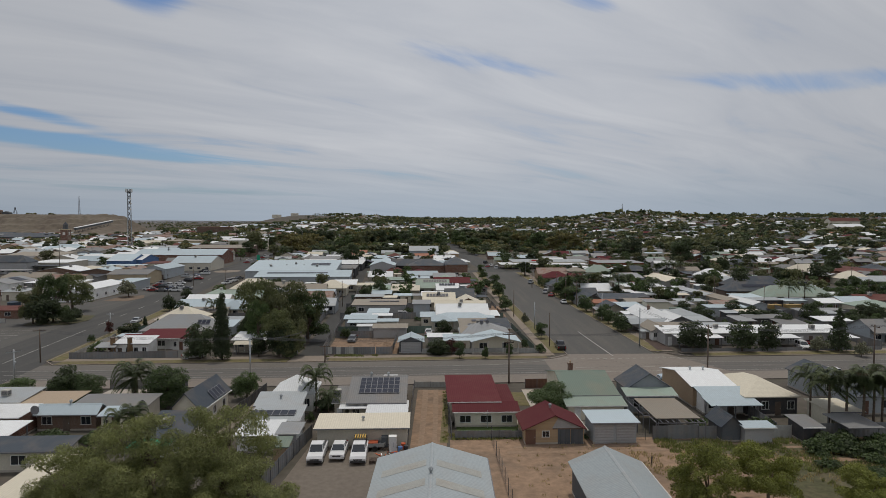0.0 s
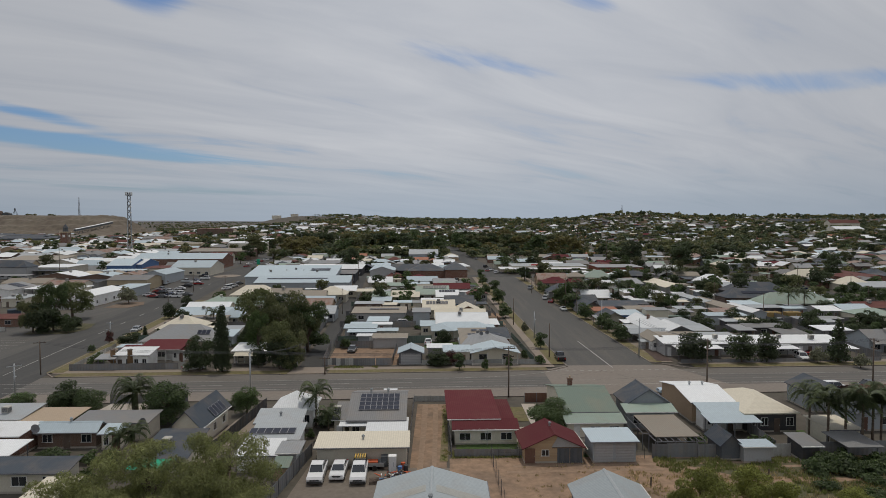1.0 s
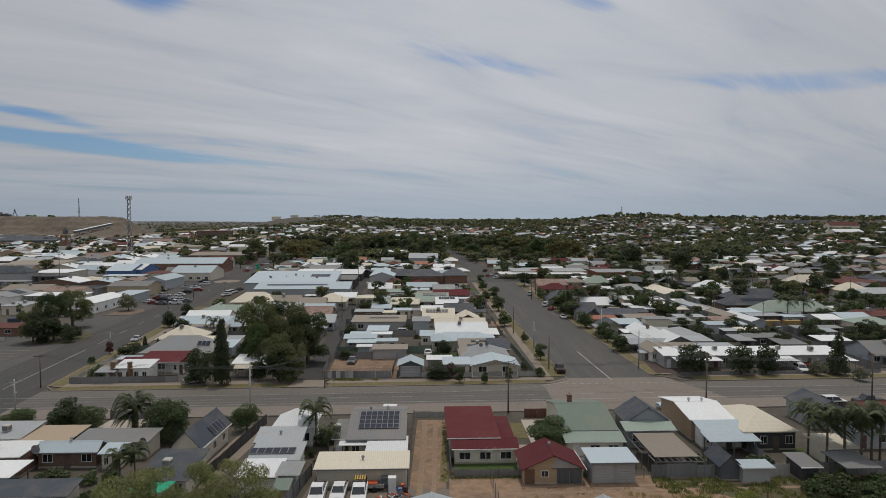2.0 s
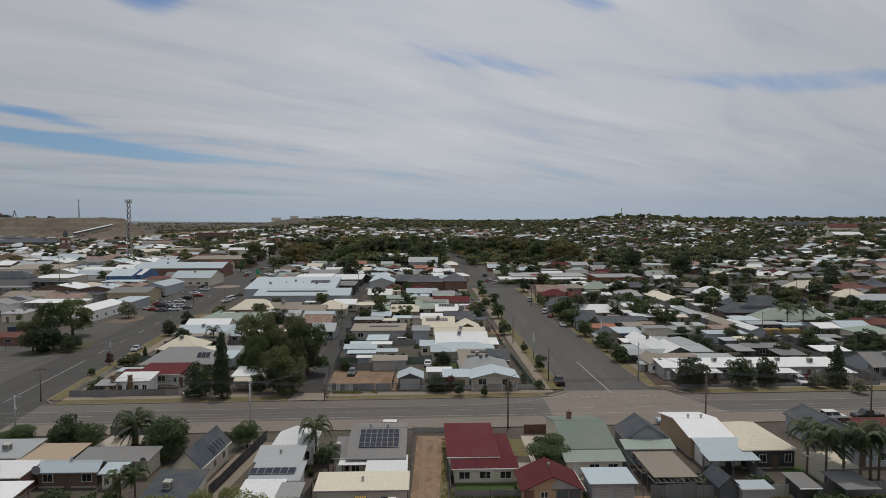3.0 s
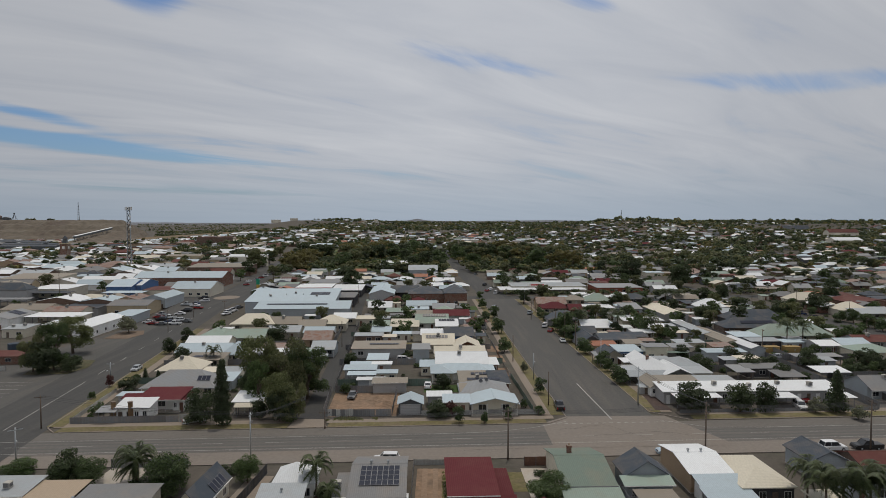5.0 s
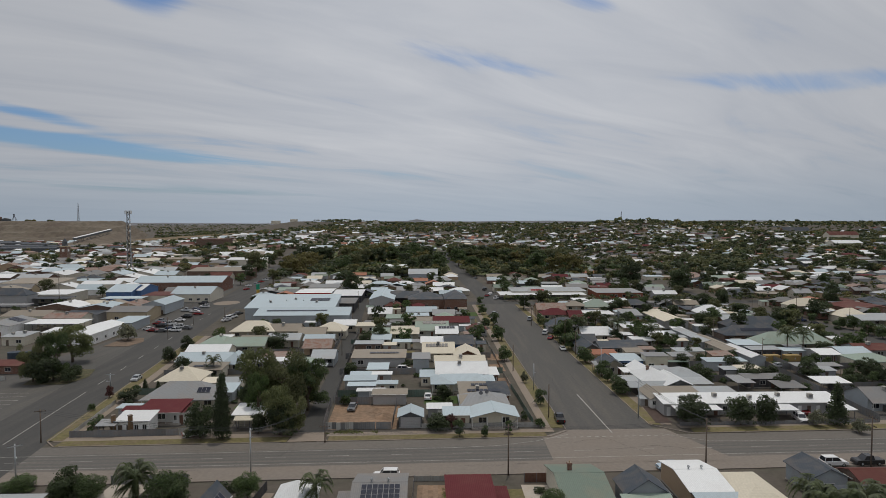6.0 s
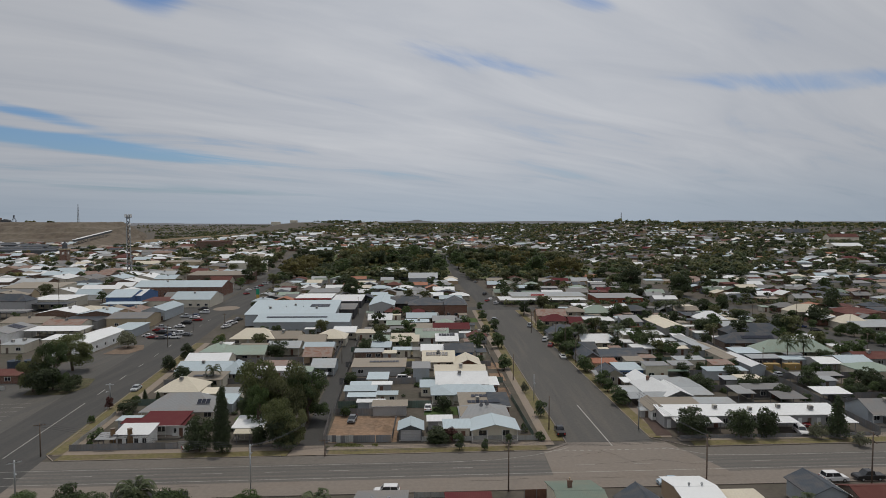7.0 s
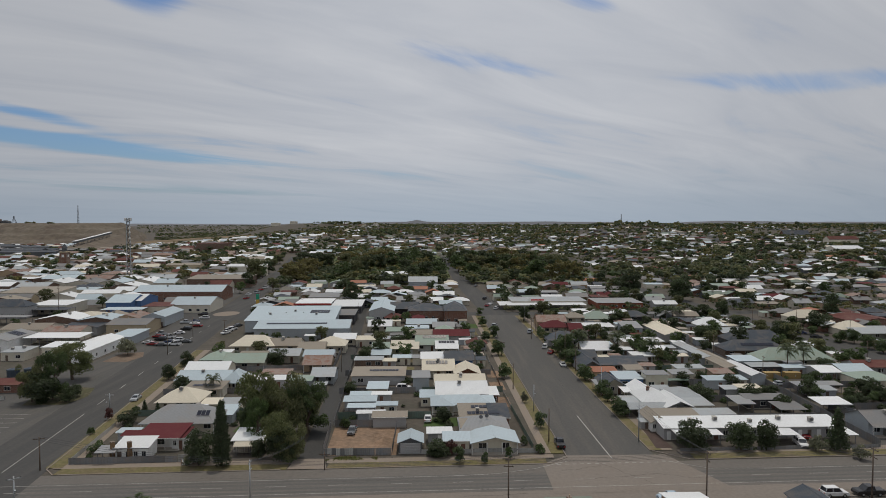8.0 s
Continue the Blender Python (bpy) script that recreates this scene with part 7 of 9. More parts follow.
palm("queen", 59.4, 83.0, 1.29, 200)
palm("queen", 61.6, 84.4, 1.21, 250)
tree("biggum0", -20.5, 56.0, 1.05, squash=1.28)
tree("biggum1", -27.0, 54.5, 1.1, squash=1.14)
tree("biggum0", -32.5, 54.0, 0.95, 130, squash=1.12)
tree("biggum1", -16.8, 51.0, 0.85, 70, squash=1.1)
tree("wattle0", 25.6, 58.0, 1.15, squash=1.15)
tree("wattle1", 32.4, 59.5, 1.15, squash=1.1)
tree("wattle1", 31.2, 53.0, 0.62, 80, squash=0.9)
tree("wattle1", 42.5, 59.0, 1.0, squash=0.85)

# parked cars
car(-15.3, 73.2, -87, "ute", "white")
car(-21.7, 145.4, -92, "sedan", "grey")
car(-12.8, 74.0, -89, "sedan", "white")
car(-10.2, 73.2, -87, "ute", "white", rack=True)
car(-9.9, 105.7, 180, "suv", "white")
car(41.5, 109.8, 182, "sedan", "paleblue")
car(72.5, 111.5, 2, "suv", "white")
car(79.2, 112.0, 182, "ute", "black")
car(26.5, 136.7, 88, "ute", "black")
car(42.4, 213.6, 88, "sedan", "white")
car(81.2, 136.7, -98, "suv", "white")
car(85.4, 142.5, -105, "sedan", "red")
car(-11.6, 183.2, 2, "suv", "white")
car(-3.7, 154.3, 90, "sedan", "white")
car(107.7, 160.3, 2, "sedan", "grey")
car(104.5, 187.6, 2, "sedan", "silver")
car(-52.4, 127.0, 30, "sedan", "white")
car(126.9, 291.8, 5, "sedan", "white")
car(163.7, 276.9, -30, "suv", "navy")
car(164.0, 266.1, -30, "sedan", "black")
car(-123.0, 253.6, 170, "sedan", "white")
car(-120.9, 260.9, 177, "suv", "black")
car(-125.1, 267.4, 184, "sedan", "red")
car(-126.7, 274.1, 171, "ute", "silver")
car(-114.5, 254.8, 178, "sedan", "navy")
car(-112.5, 258.5, 185, "suv", "white")
car(-107.9, 256.0, 172, "sedan", "grey")
car(-119.6, 266.1, 179, "ute", "white")
car(-119.8, 276.9, 186, "sedan", "white")
car(-121.0, 287.2, 173, "suv", "black")
car(-119.4, 296.6, 180, "sedan", "red")
car(-129.9, 308.4, 187, "ute", "silver")
car(-127.0, 312.0, 174, "sedan", "navy")
car(-126.4, 323.1, 181, "suv", "white")
car(-115.4, 249.0, 188, "sedan", "grey")
car(-110.3, 250.1, 175, "ute", "white")
car(-124.2, 304.9, 182, "sedan", "white")
car(-131.7, 335.0, 189, "suv", "black")
car(-119.4, 250.1, 176, "sedan", "red")
car(-98.6, 276.9, 60, "sedan", "white")
car(-99.1, 287.2, 60, "suv", "white")
car(-100.1, 298.2, 60, "sedan", "grey")
car(-99.4, 282.7, 60, "suv", "white")
car(-137.0, 430.5, 70, "sedan", "white")
car(-134.2, 441.0, 70, "suv", "silver")
car(-136.8, 459.6, 70, "sedan", "red")
car(-138.1, 475.6, 70, "suv", "white")
car(-137.2, 488.4, 70, "sedan", "grey")
car(-138.9, 511.3, 70, "suv", "black")
car(-138.0, 526.1, 70, "sedan", "white")
car(-138.1, 541.8, 70, "suv", "silver")
car(-131.4, 407.9, 70, "sedan", "red")
car(-153.3, 629.3, 70, "suv", "white")
car(-145.4, 659.8, 70, "sedan", "grey")
car(-99.3, 384.8, 70, "suv", "black")
car(-107.0, 430.5, 70, "sedan", "white")
car(25.5, 296.6, 70, "suv", "silver")
car(27.4, 371.7, 70, "sedan", "red")
car(31.8, 359.4, 70, "suv", "white")
car(26.9, 488.4, 70, "sedan", "grey")
car(28.3, 404.9, 70, "suv", "black")
car(30.1, 379.5, 70, "sedan", "white")
car(40.5, 279.8, 70, "suv", "silver")
car(41.8, 233.9, 70, "sedan", "red")
car(41.5, 244.5, 70, "suv", "white")
car(-87.3, 172.6, -83, "sedan", "silver")

# power poles
pole(-34.5, 108.1, 8.2, 90, lamp=0.0, mat="galvanised")
pole(11.7, 107.1, 9.2, 0)
pole(46.3, 105.7, 10.8, 90)
pole(77.1, 108.1, 10.4, 90)
pole(-82.1, 123.2, 7.0, 20, low_arm=False)
pole(-74.4, 104.8, 6.6, 40, lamp=1.6, mat="galvanised", low_arm=False)
pole(24.5, 139.1, 7.9, 0, arm=0, low_arm=False)
pole(24.5, 162.2, 7.2, 0, arm=0, low_arm=False, lamp=1.6, mat="galvanised")
pole(45.3, 139.5, 9.0, 0, arm=0, low_arm=False, mat="galvanised")
pole(-90.7, 165.2, 4.0, 0, low_arm=False, lamp=1.5, mat="galvanised")
pole(21.4, 183.2, 8.1, 0, arm=0, low_arm=False)
pole(44.6, 220.6, 11.2, 0)
pole(38.6, 263.5, 9.3, 0)
pole(111.3, 414.1, 21.1, 0)
pole(22.5, 229.9, 5.5, 0, low_arm=False)
pole(-206.0, 327.0, 16.7, 0)
pole(-24.1, 123.4, 3.7, 0, low_arm=False)
pole(-99.2, 276.9, 6.4, 0, low_arm=False)
for _y in (176, 206, 238, 282, 312):
    pole(SIDE(_y) + 20.6, _y, 8.6, 0, arm=1.6 if _y % 4 else 0, low_arm=False, mat="timber" if _y % 4 else "galvanised", r=0.12)
for _x, _y in ((150, 180), (150, 214), (149, 252), (148, 290), (176, 262), (175, 300), (-34, 205), (-39, 262), (-44, 318), (100.5, 190), (101, 226), (-105, 232), (-110, 268)):
    pole(_x, _y, 8.8, 90, arm=1.6, low_arm=False, r=0.12)
# overhead lines along the main road
wire((-34.5, 107.2, 8.0), (11.7, 106.2, 9.0), 0.9)
wire((-34.5, 107.8, 8.0), (11.7, 106.8, 9.0), 0.9)
wire((-34.5, 108.4, 8.0), (11.7, 107.4, 9.0), 0.9)
wire((-34.5, 109.0, 8.0), (11.7, 108.0, 9.0), 0.9)
wire((11.7, 106.2, 9.0), (46.3, 104.8, 10.6), 0.9)
wire((11.7, 106.8, 9.0), (46.3, 105.4, 10.6), 0.9)
wire((11.7, 107.4, 9.0), (46.3, 106.0, 10.6), 0.9)
wire((11.7, 108.0, 9.0), (46.3, 106.6, 10.6), 0.9)
wire((46.3, 104.8, 10.6), (77.1, 107.2, 10.2), 0.9)
wire((46.3, 105.4, 10.6), (77.1, 107.8, 10.2), 0.9)
wire((46.3, 106.0, 10.6), (77.1, 108.4, 10.2), 0.9)
wire((46.3, 106.6, 10.6), (77.1, 109.0, 10.2), 0.9)
wire((77.1, 107.2, 10.2), (125, 110.2, 10), 0.9)
wire((-34.5, 107.2, 8.0), (-82.1, 122.3, 6.7), 0.9)
wire((46.3, 105.7, 10.6), (44.4, 139.5, 8.6), 0.7)
wire((11.7, 107.1, 9.0), (23.6, 139.1, 7.5), 0.7)
wire((-34.5, 108.1, 8.0), (-28.8, 123.1, 6.2), 0.6)
wire((77.1, 108.1, 10.2), (125, 111.1, 10), 0.9)
wire((-34.5, 108.1, 8.0), (-82.1, 123.2, 6.7), 0.9)
wire((46.3, 105.7, 10.6), (45.3, 139.5, 8.6), 0.7)
wire((11.7, 107.1, 9.0), (24.5, 139.1, 7.5), 0.7)
wire((-34.5, 108.1, 8.0), (-28.8, 124.0, 6.2), 0.6)
wire((77.1, 109.0, 10.2), (125, 112.0, 10), 0.9)
wire((-34.5, 109.0, 8.0), (-82.1, 124.1, 6.7), 0.9)
wire((46.3, 105.7, 10.6), (46.2, 139.5, 8.6), 0.7)
wire((11.7, 107.1, 9.0), (25.4, 139.1, 7.5), 0.7)
wire((-34.5, 108.1, 8.0), (-28.8, 124.9, 6.2), 0.6)


# ------------------------------------------------------------------ fences
fence(-78.0, 126.0, -56.0, 127.4, 1.5, "fence_steel")
fence(-55.8, 127.4, -53.5, 127.6, 1.7, "fence_white")
fence(-78.0, 126.0, -81.0, 150.0, 1.1, "fence_white")
fence(-31.6, 130.0, -42.0, 270.0, 1.8, "fence_steel")
fence(-25.9, 131.0, -27.5, 149.0, 1.9, "fence_steel")
fence(-26.8, 149.2, -35.6, 268.0, 1.8, "fence_steel")
fence(-25.9, 131.0, -14.8, 131.4, 1.6, ("fence_white", "fence_steel", "fence_steel"), "", 0.95)
fence(-14.6, 131.4, -11.2, 131.5, 1.6, "fence_steel")
fence(-26.5, 149.5, -10.5, 149.8, 1.8, "fence_steel")
fence(-27.0, 155.5, -3.0, 156.2, 1.9, "fence_green")
fence(-11.0, 131.6, -11.2, 148.5, 1.8, "fence_steel")
fence(-4.6, 131.8, 21.0, 132.8, 1.1, "fence_white")
fence(20.2, 134.0, 18.6, 164.0, 1.4, "fence_green")
fence(18.6, 164.0, 18.0, 178.0, 1.1, "fence_white")
fence(17.9, 182.0, 17.6, 196.0, 0.9, "fence_brown")
fence(17.5, 199.0, 17.0, 212.0, 1.2, "fence_steel")
fence(16.9, 216.0, 16.4, 236.0, 0.9, "fence_white")
fence(16.2, 240.0, 15.4, 270.0, 1.0, "fence_steel")
fence(1.6, 79.4, 11.6, 79.8, 1.05, "fence_steel")
fence(1.2, 79.6, 0.6, 104.0, 1.6, "fence_steel")
fence(-4.6, 81.0, -4.9, 104.0, 1.4, "fence_steel")
fence(-17.5, 80.0, -20.6, 52.0, 1.8, "fence_steel")
fence(-20.2, 80.5, -21.4, 100.0, 1.8, "fence_steel")
fence(-31.0, 79.5, -29.5, 101.0, 1.7, "fence_dark")
fence(27.7, 79.2, 33.8, 79.5, 1.9, "fence_steel")
fence(26.6, 82.0, 27.6, 103.0, 1.7, "fence_steel")
fence(33.8, 79.4, 36.2, 79.5, 1.8, "fence_steel")
fence(43.2, 79.6, 46.3, 79.8, 1.8, "fence_white")
fence(49.4, 79.8, 62.0, 80.6, 1.9, "fence_steel")
fence(45.0, 81.0, 45.5, 102.0, 1.7, "fence_steel")
fence(20.4, 104.6, 14.2, 104.4, 1.6, "fence_brown")
fence(-4.9, 104.6, 0.6, 104.8, 1.0, "fence_white")
fence(-44.0, 104.0, -57.0, 103.4, 1.6, "fence_steel")
fence(52.5, 133.2, 98.0, 135.4, 0.9, "fence_steel")
fence(98.4, 135.5, 103.2, 240.0, 1.9, "fence_steel")
fence(104.4, 140.0, 109.0, 232.0, 1.9, "fence_steel")
fence(52.0, 153.0, 97.0, 155.0, 1.9, "fence_steel")
fence(51.5, 170.0, 98.0, 172.0, 1.9, "fence_steel")
fence(104.0, 163.0, 150.0, 165.0, 1.9, "fence_steel")
fence(104.0, 185.0, 150.0, 187.0, 1.9, "fence_steel")
fence(103.0, 205.0, 150.0, 207.0, 1.9, "fence_steel")
fence(104.0, 149.0, 150.0, 151.0, 1.7, "fence_steel")
fence(68.0, 188.0, 99.0, 190.0, 1.8, "fence_steel")
fence(60.0, 206.0, 100.0, 208.0, 1.8, "fence_green")
fence(52.0, 190.0, 50.8, 330.0, 1.3, "fence_steel")
fence(-6.0, 180.0, 18.0, 181.0, 1.7, "fence_green")
fence(-30.4, 178.5, -8.0, 179.5, 1.9, "fence_steel")
fence(-32.0, 200.0, 16.0, 201.5, 1.8, "fence_steel")
fence(-33.8, 224.0, 15.0, 225.5, 1.8, "fence_green")
fence(-82.0, 178.0, -36.8, 181.0, 1.7, "fence_steel")
fence(-79.5, 158.0, -35.2, 160.0, 1.7, "fence_green")
fence(-85.0, 205.0, -38.8, 208.0, 1.8, "fence_steel")


# ------------------------------------------------------------------ the look of yards: shrubs, small sheds, tanks
surface("tank_blue", (0.04, 0.06, 0.085), rough=0.6, stain=0.15)


def tank(x, y, r=1.2, h=2.0, mat="plastic", label="round water tank beside a shed"):
    ob = thing("water_tank", x, y, None, 0, label, "tank", "water tanks")
    Shape().tube((0, 0, 0), (0, 0, h), r, r, 16).part("wall", mat, ob, smooth=False)
    Shape().tube((0, 0, h), (0, 0, h + 0.35), r, 0.25, 16).part("lid", mat, ob)


def yards():
    rng = random.Random(9)
    blocks = ((-88, -36, 134, 300, 95), (-40, 14, 150, 330, 75), (53, 98, 140, 330, 240), (106, 148, 150, 335, 210), (168, 250, 205, 335, 60), (-33, 60, 82, 102, 16), (-70, -34, 66, 103, 16))
    for x0, x1, y0, y1, n in blocks:
        for _ in range(n):
            x, y = rng.uniform(x0, x1), rng.uniform(y0, y1)
            if x < WEST(y) + 18 or -35 - 0.078 * (y - 134) < x + 1.0 and x - 1.0 < -24.5 - 0.078 * (y - 134):
                continue
            if -6 < x < 1.5 and y < 105:
                continue
            k = rng.random()
            if k < 0.42 and y < 205 and free(x, y, 1.3):
                tree("bush%d" % rng.randrange(3), x, y, rng.uniform(0.7, 1.5))
            elif 0.42 <= k < 0.78 and free(x, y, 1.6):
                tree(rng.choice(("round0", "round1", "round2", "dark0", "dark1") if y < 210 else ("far0", "far1", "far2")), x, y, rng.uniform(0.55, 1.0))
            elif 0.78 <= k < 0.94 and y > 110 and free(x, y, 2.6):
                house(x, y, rng.uniform(2.6, 5.5), rng.uniform(2.4, 4.2), rng.uniform(2.1, 2.5), 0.2, "skillion", rng.choice(("zinc", "blue", "white", "midgrey", "cream", "rust", "tan")),
                      rng.choice(("steel", "grey", "beige", "cream")), windows=0, doors=1, over=0.15, gutter=False, name="shed")
            elif k >= 0.94 and y > 110 and free(x, y, 1.6):
                tank(x, y, rng.uniform(0.9, 1.5), rng.uniform(1.7, 2.3))


yards()


def shrubs():
    rng = random.Random(77)
    rows = []
    for x0, x1, y0, y1, n in ((-88, -36, 134, 310, 130), (-38, 14, 150, 330, 130), (53, 98, 138, 330, 130), (106, 148, 140, 330, 110), (165, 235, 225, 330, 60), (-68, 58, 84, 103, 40)):
        for _ in range(n):
            x, y = rng.uniform(x0, x1), rng.uniform(y0, y1)
            if x < WEST(y) + 16 or -35 - 0.078 * (y - 134) < x + 1.0 and x - 1.0 < -24.5 - 0.078 * (y - 134) or -6 < x < 1.5 and y < 105 or not free(x, y, 0.5):
                continue
            rows.append(("shrub%d" % rng.randrange(2), x, y, rng.uniform(0.5, 1.3), rng.uniform(0.7, 1.1)))
    joined_trees("garden_shrubs", rows, "low green shrubs along the yard fences")


shrubs()


def lawns():
    """Small lawns and bare or paved patches behind the fences."""
    rng = random.Random(14)
    k = 0
    for x0, x1, y0, y1, n in ((-84, -38, 134, 300, 26), (-38, 14, 152, 320, 20), (53, 98, 138, 330, 26), (106, 148, 138, 330, 26), (-70, 60, 84, 102, 12)):
        for _ in range(n):
            x, y = rng.uniform(x0, x1), rng.uniform(y0, y1)
            w, d = rng.uniform(3, 7), rng.uniform(3, 7)
            if x - w < WEST(y) + 17 or -37 - 0.078 * (y - 134) < x + w and x - w < -25 - 0.078 * (y - 134):
                continue
            if not free(x, y, 0.0) or (-18 < x < -4 and 156 < y < 178) or (-8 < x < 4 and y < 105):
                continue
            k += 1
            mat, text = rng.choice((("green_grass", "small green back lawn"), ("dry_grass", "dry patchy back lawn"), ("dry_grass", "dry patchy back lawn"), ("concrete", "small paved yard"), ("gravel", "dark gravel yard")))
            patch("yard_%d" % k, mat, [(x - w, y - d), (x + w, y - d * 0.9), (x + w * 0.95, y + d), (x - w * 0.9, y + d)], 0.012 + 0.0007 * k, text, "yard")


lawns()


# ------------------------------------------------------------------ trees of the park and the far town
def town_trees():
    rng = random.Random(21)
    made = 0
    park = []
    for _ in range(1500):                       # tall gums round the park
        x, y = rng.uniform(-180, 125), rng.uniform(512, 720)
        if abs(x - 8 + 0.085 * (y - 560)) < 9 or abs(x - WEST(y)) < 11 or (30 < x < 85 and 515 < y < 575) or not free(x, y, 1.0):
            continue
        if noise.noise(Vector((x * 0.03, y * 0.03, 2.0))) < -0.12:
            continue
        if made >= 165:
            break
        key = "far3" if noise.noise(Vector((x * 0.02, y * 0.02, 8.0))) > 0.16 else "far%d" % rng.randrange(3)
        park.append((key, x, y, rng.uniform(1.3, 2.3), rng.uniform(0.85, 1.1)))
        made += 1
    joined_trees("park_trees", park, "tall dark gum trees of the park")
    near, beyond = 0, []
    for _ in range(4000):                      # trees between the nearer houses
        y = rng.uniform(215, 520)
        x = rng.uniform(-0.72 * y, 0.74 * y)
        if near >= 220 or not free(x, y, 2.0) or abs(x - 34 + 0.03 * (y - 131)) < 13 or abs(x - WEST(y)) < 20 or 335 < y < 358 or abs(x - 158) < 12:
            continue
        if -50 < x < 24 and y < 340 or x < -60 and rng.random() < 0.88 or noise.noise(Vector((x * 0.02, y * 0.02, 5.0))) < -0.1:
            continue
        if abs(x + 28 + 0.078 * (y - 134)) < 4:
            continue
        size = rng.choice((0.5, 0.6, 0.7, 0.85, 1.1)) * rng.uniform(0.85, 1.15)
        if y > 290:
            beyond.append(("far%d" % rng.randrange(3), x, y, size, rng.uniform(0.85, 1.1)))
        else:
            tree("far%d" % rng.randrange(3) if y > 225 else "dark%d" % rng.randrange(3), x, y, size)
        near += 1
    joined_trees("block_trees", beyond, "dark trees among the houses beyond the second street")


town_trees()


def infill():
    """Further low houses and back sheds in the blocks between the streets."""
    rng = random.Random(41)
    made = 0
    for x0, x1, y0, y1, most in ((52, 97, 200, 335, 26), (106, 147, 200, 335, 34), (173, 262, 215, 335, 30), (-86, -52, 296, 338, 8), (-38, 14, 205, 330, 16)):
        here = 0
        for _ in range(600):
            x, y = rng.uniform(x0, x1), rng.uniform(y0, y1)
            small = rng.random() < 0.45
            w, d = (rng.uniform(3, 5.5), rng.uniform(3, 4.5)) if small else (rng.uniform(7, 12), rng.uniform(5.5, 8))
            if here >= most or x < WEST(y) + 19 or abs(x + 30.3 + 0.085 * (y - 150)) < w / 2 + 4.5 or not all(abs(x - a) > b + w / 2 + 0.5 or abs(y - c) > e + d / 2 + 0.4 for a, c, b, e in FOOT):
                continue
            if any((x - a) ** 2 + (y - b) ** 2 < (w / 2 + 1.6) ** 2 for a, b in STEMS):
                continue
            kind = "skillion" if small else rng.choice(("gable", "hip", "gable_y", "skillion", "hip"))
            roof = rng.choice(("zinc", "midgrey", "grey", "white", "blue", "slate", "palegreen", "cream", "tan", "rust", "brownred", "white", "grey"))
            house(x, y, w, d, 2.4 if small else rng.uniform(2.7, 3.1), 0.25 if kind == "skillion" else rng.uniform(1.3, 2.0), kind, roof, rng.choice(("cream", "beige", "steel", "grey", "white", "brick")),
                  windows=0 if small else 2, doors=1, coolers=0 if small or rng.random() < 0.5 else 1, gutter=False, name="shed" if small else "house")
            here += 1
            if not small and rng.random() < 0.7:
                sheet = rng.choice(("fence_steel", "fence_green", "fence_brown", "fence_steel"))
                if y < 262:
                    fence(x - w / 2 - 2, y + d / 2 + 1.2, x + w / 2 + 2, y + d / 2 + 1.3, 1.8, sheet)


infill()


def yard_trees():
    """Small dark trees and bushes in what is left of the eastern yards."""
    rng = random.Random(52)
    made = 0
    for _ in range(900):
        x, y = rng.uniform(50, 148), rng.uniform(149, 235)
        if made >= 46 or 97 < x < 106 or not free(x, y, 0.9) or any((x - a) ** 2 + (y - b) ** 2 < 6 for a, b in STEMS):
            continue
        tree(rng.choice(("round0", "round1", "round2", "dark0", "dark2", "bush1", "bush2")), x, y, rng.uniform(0.6, 1.05))
        made += 1


yard_trees()


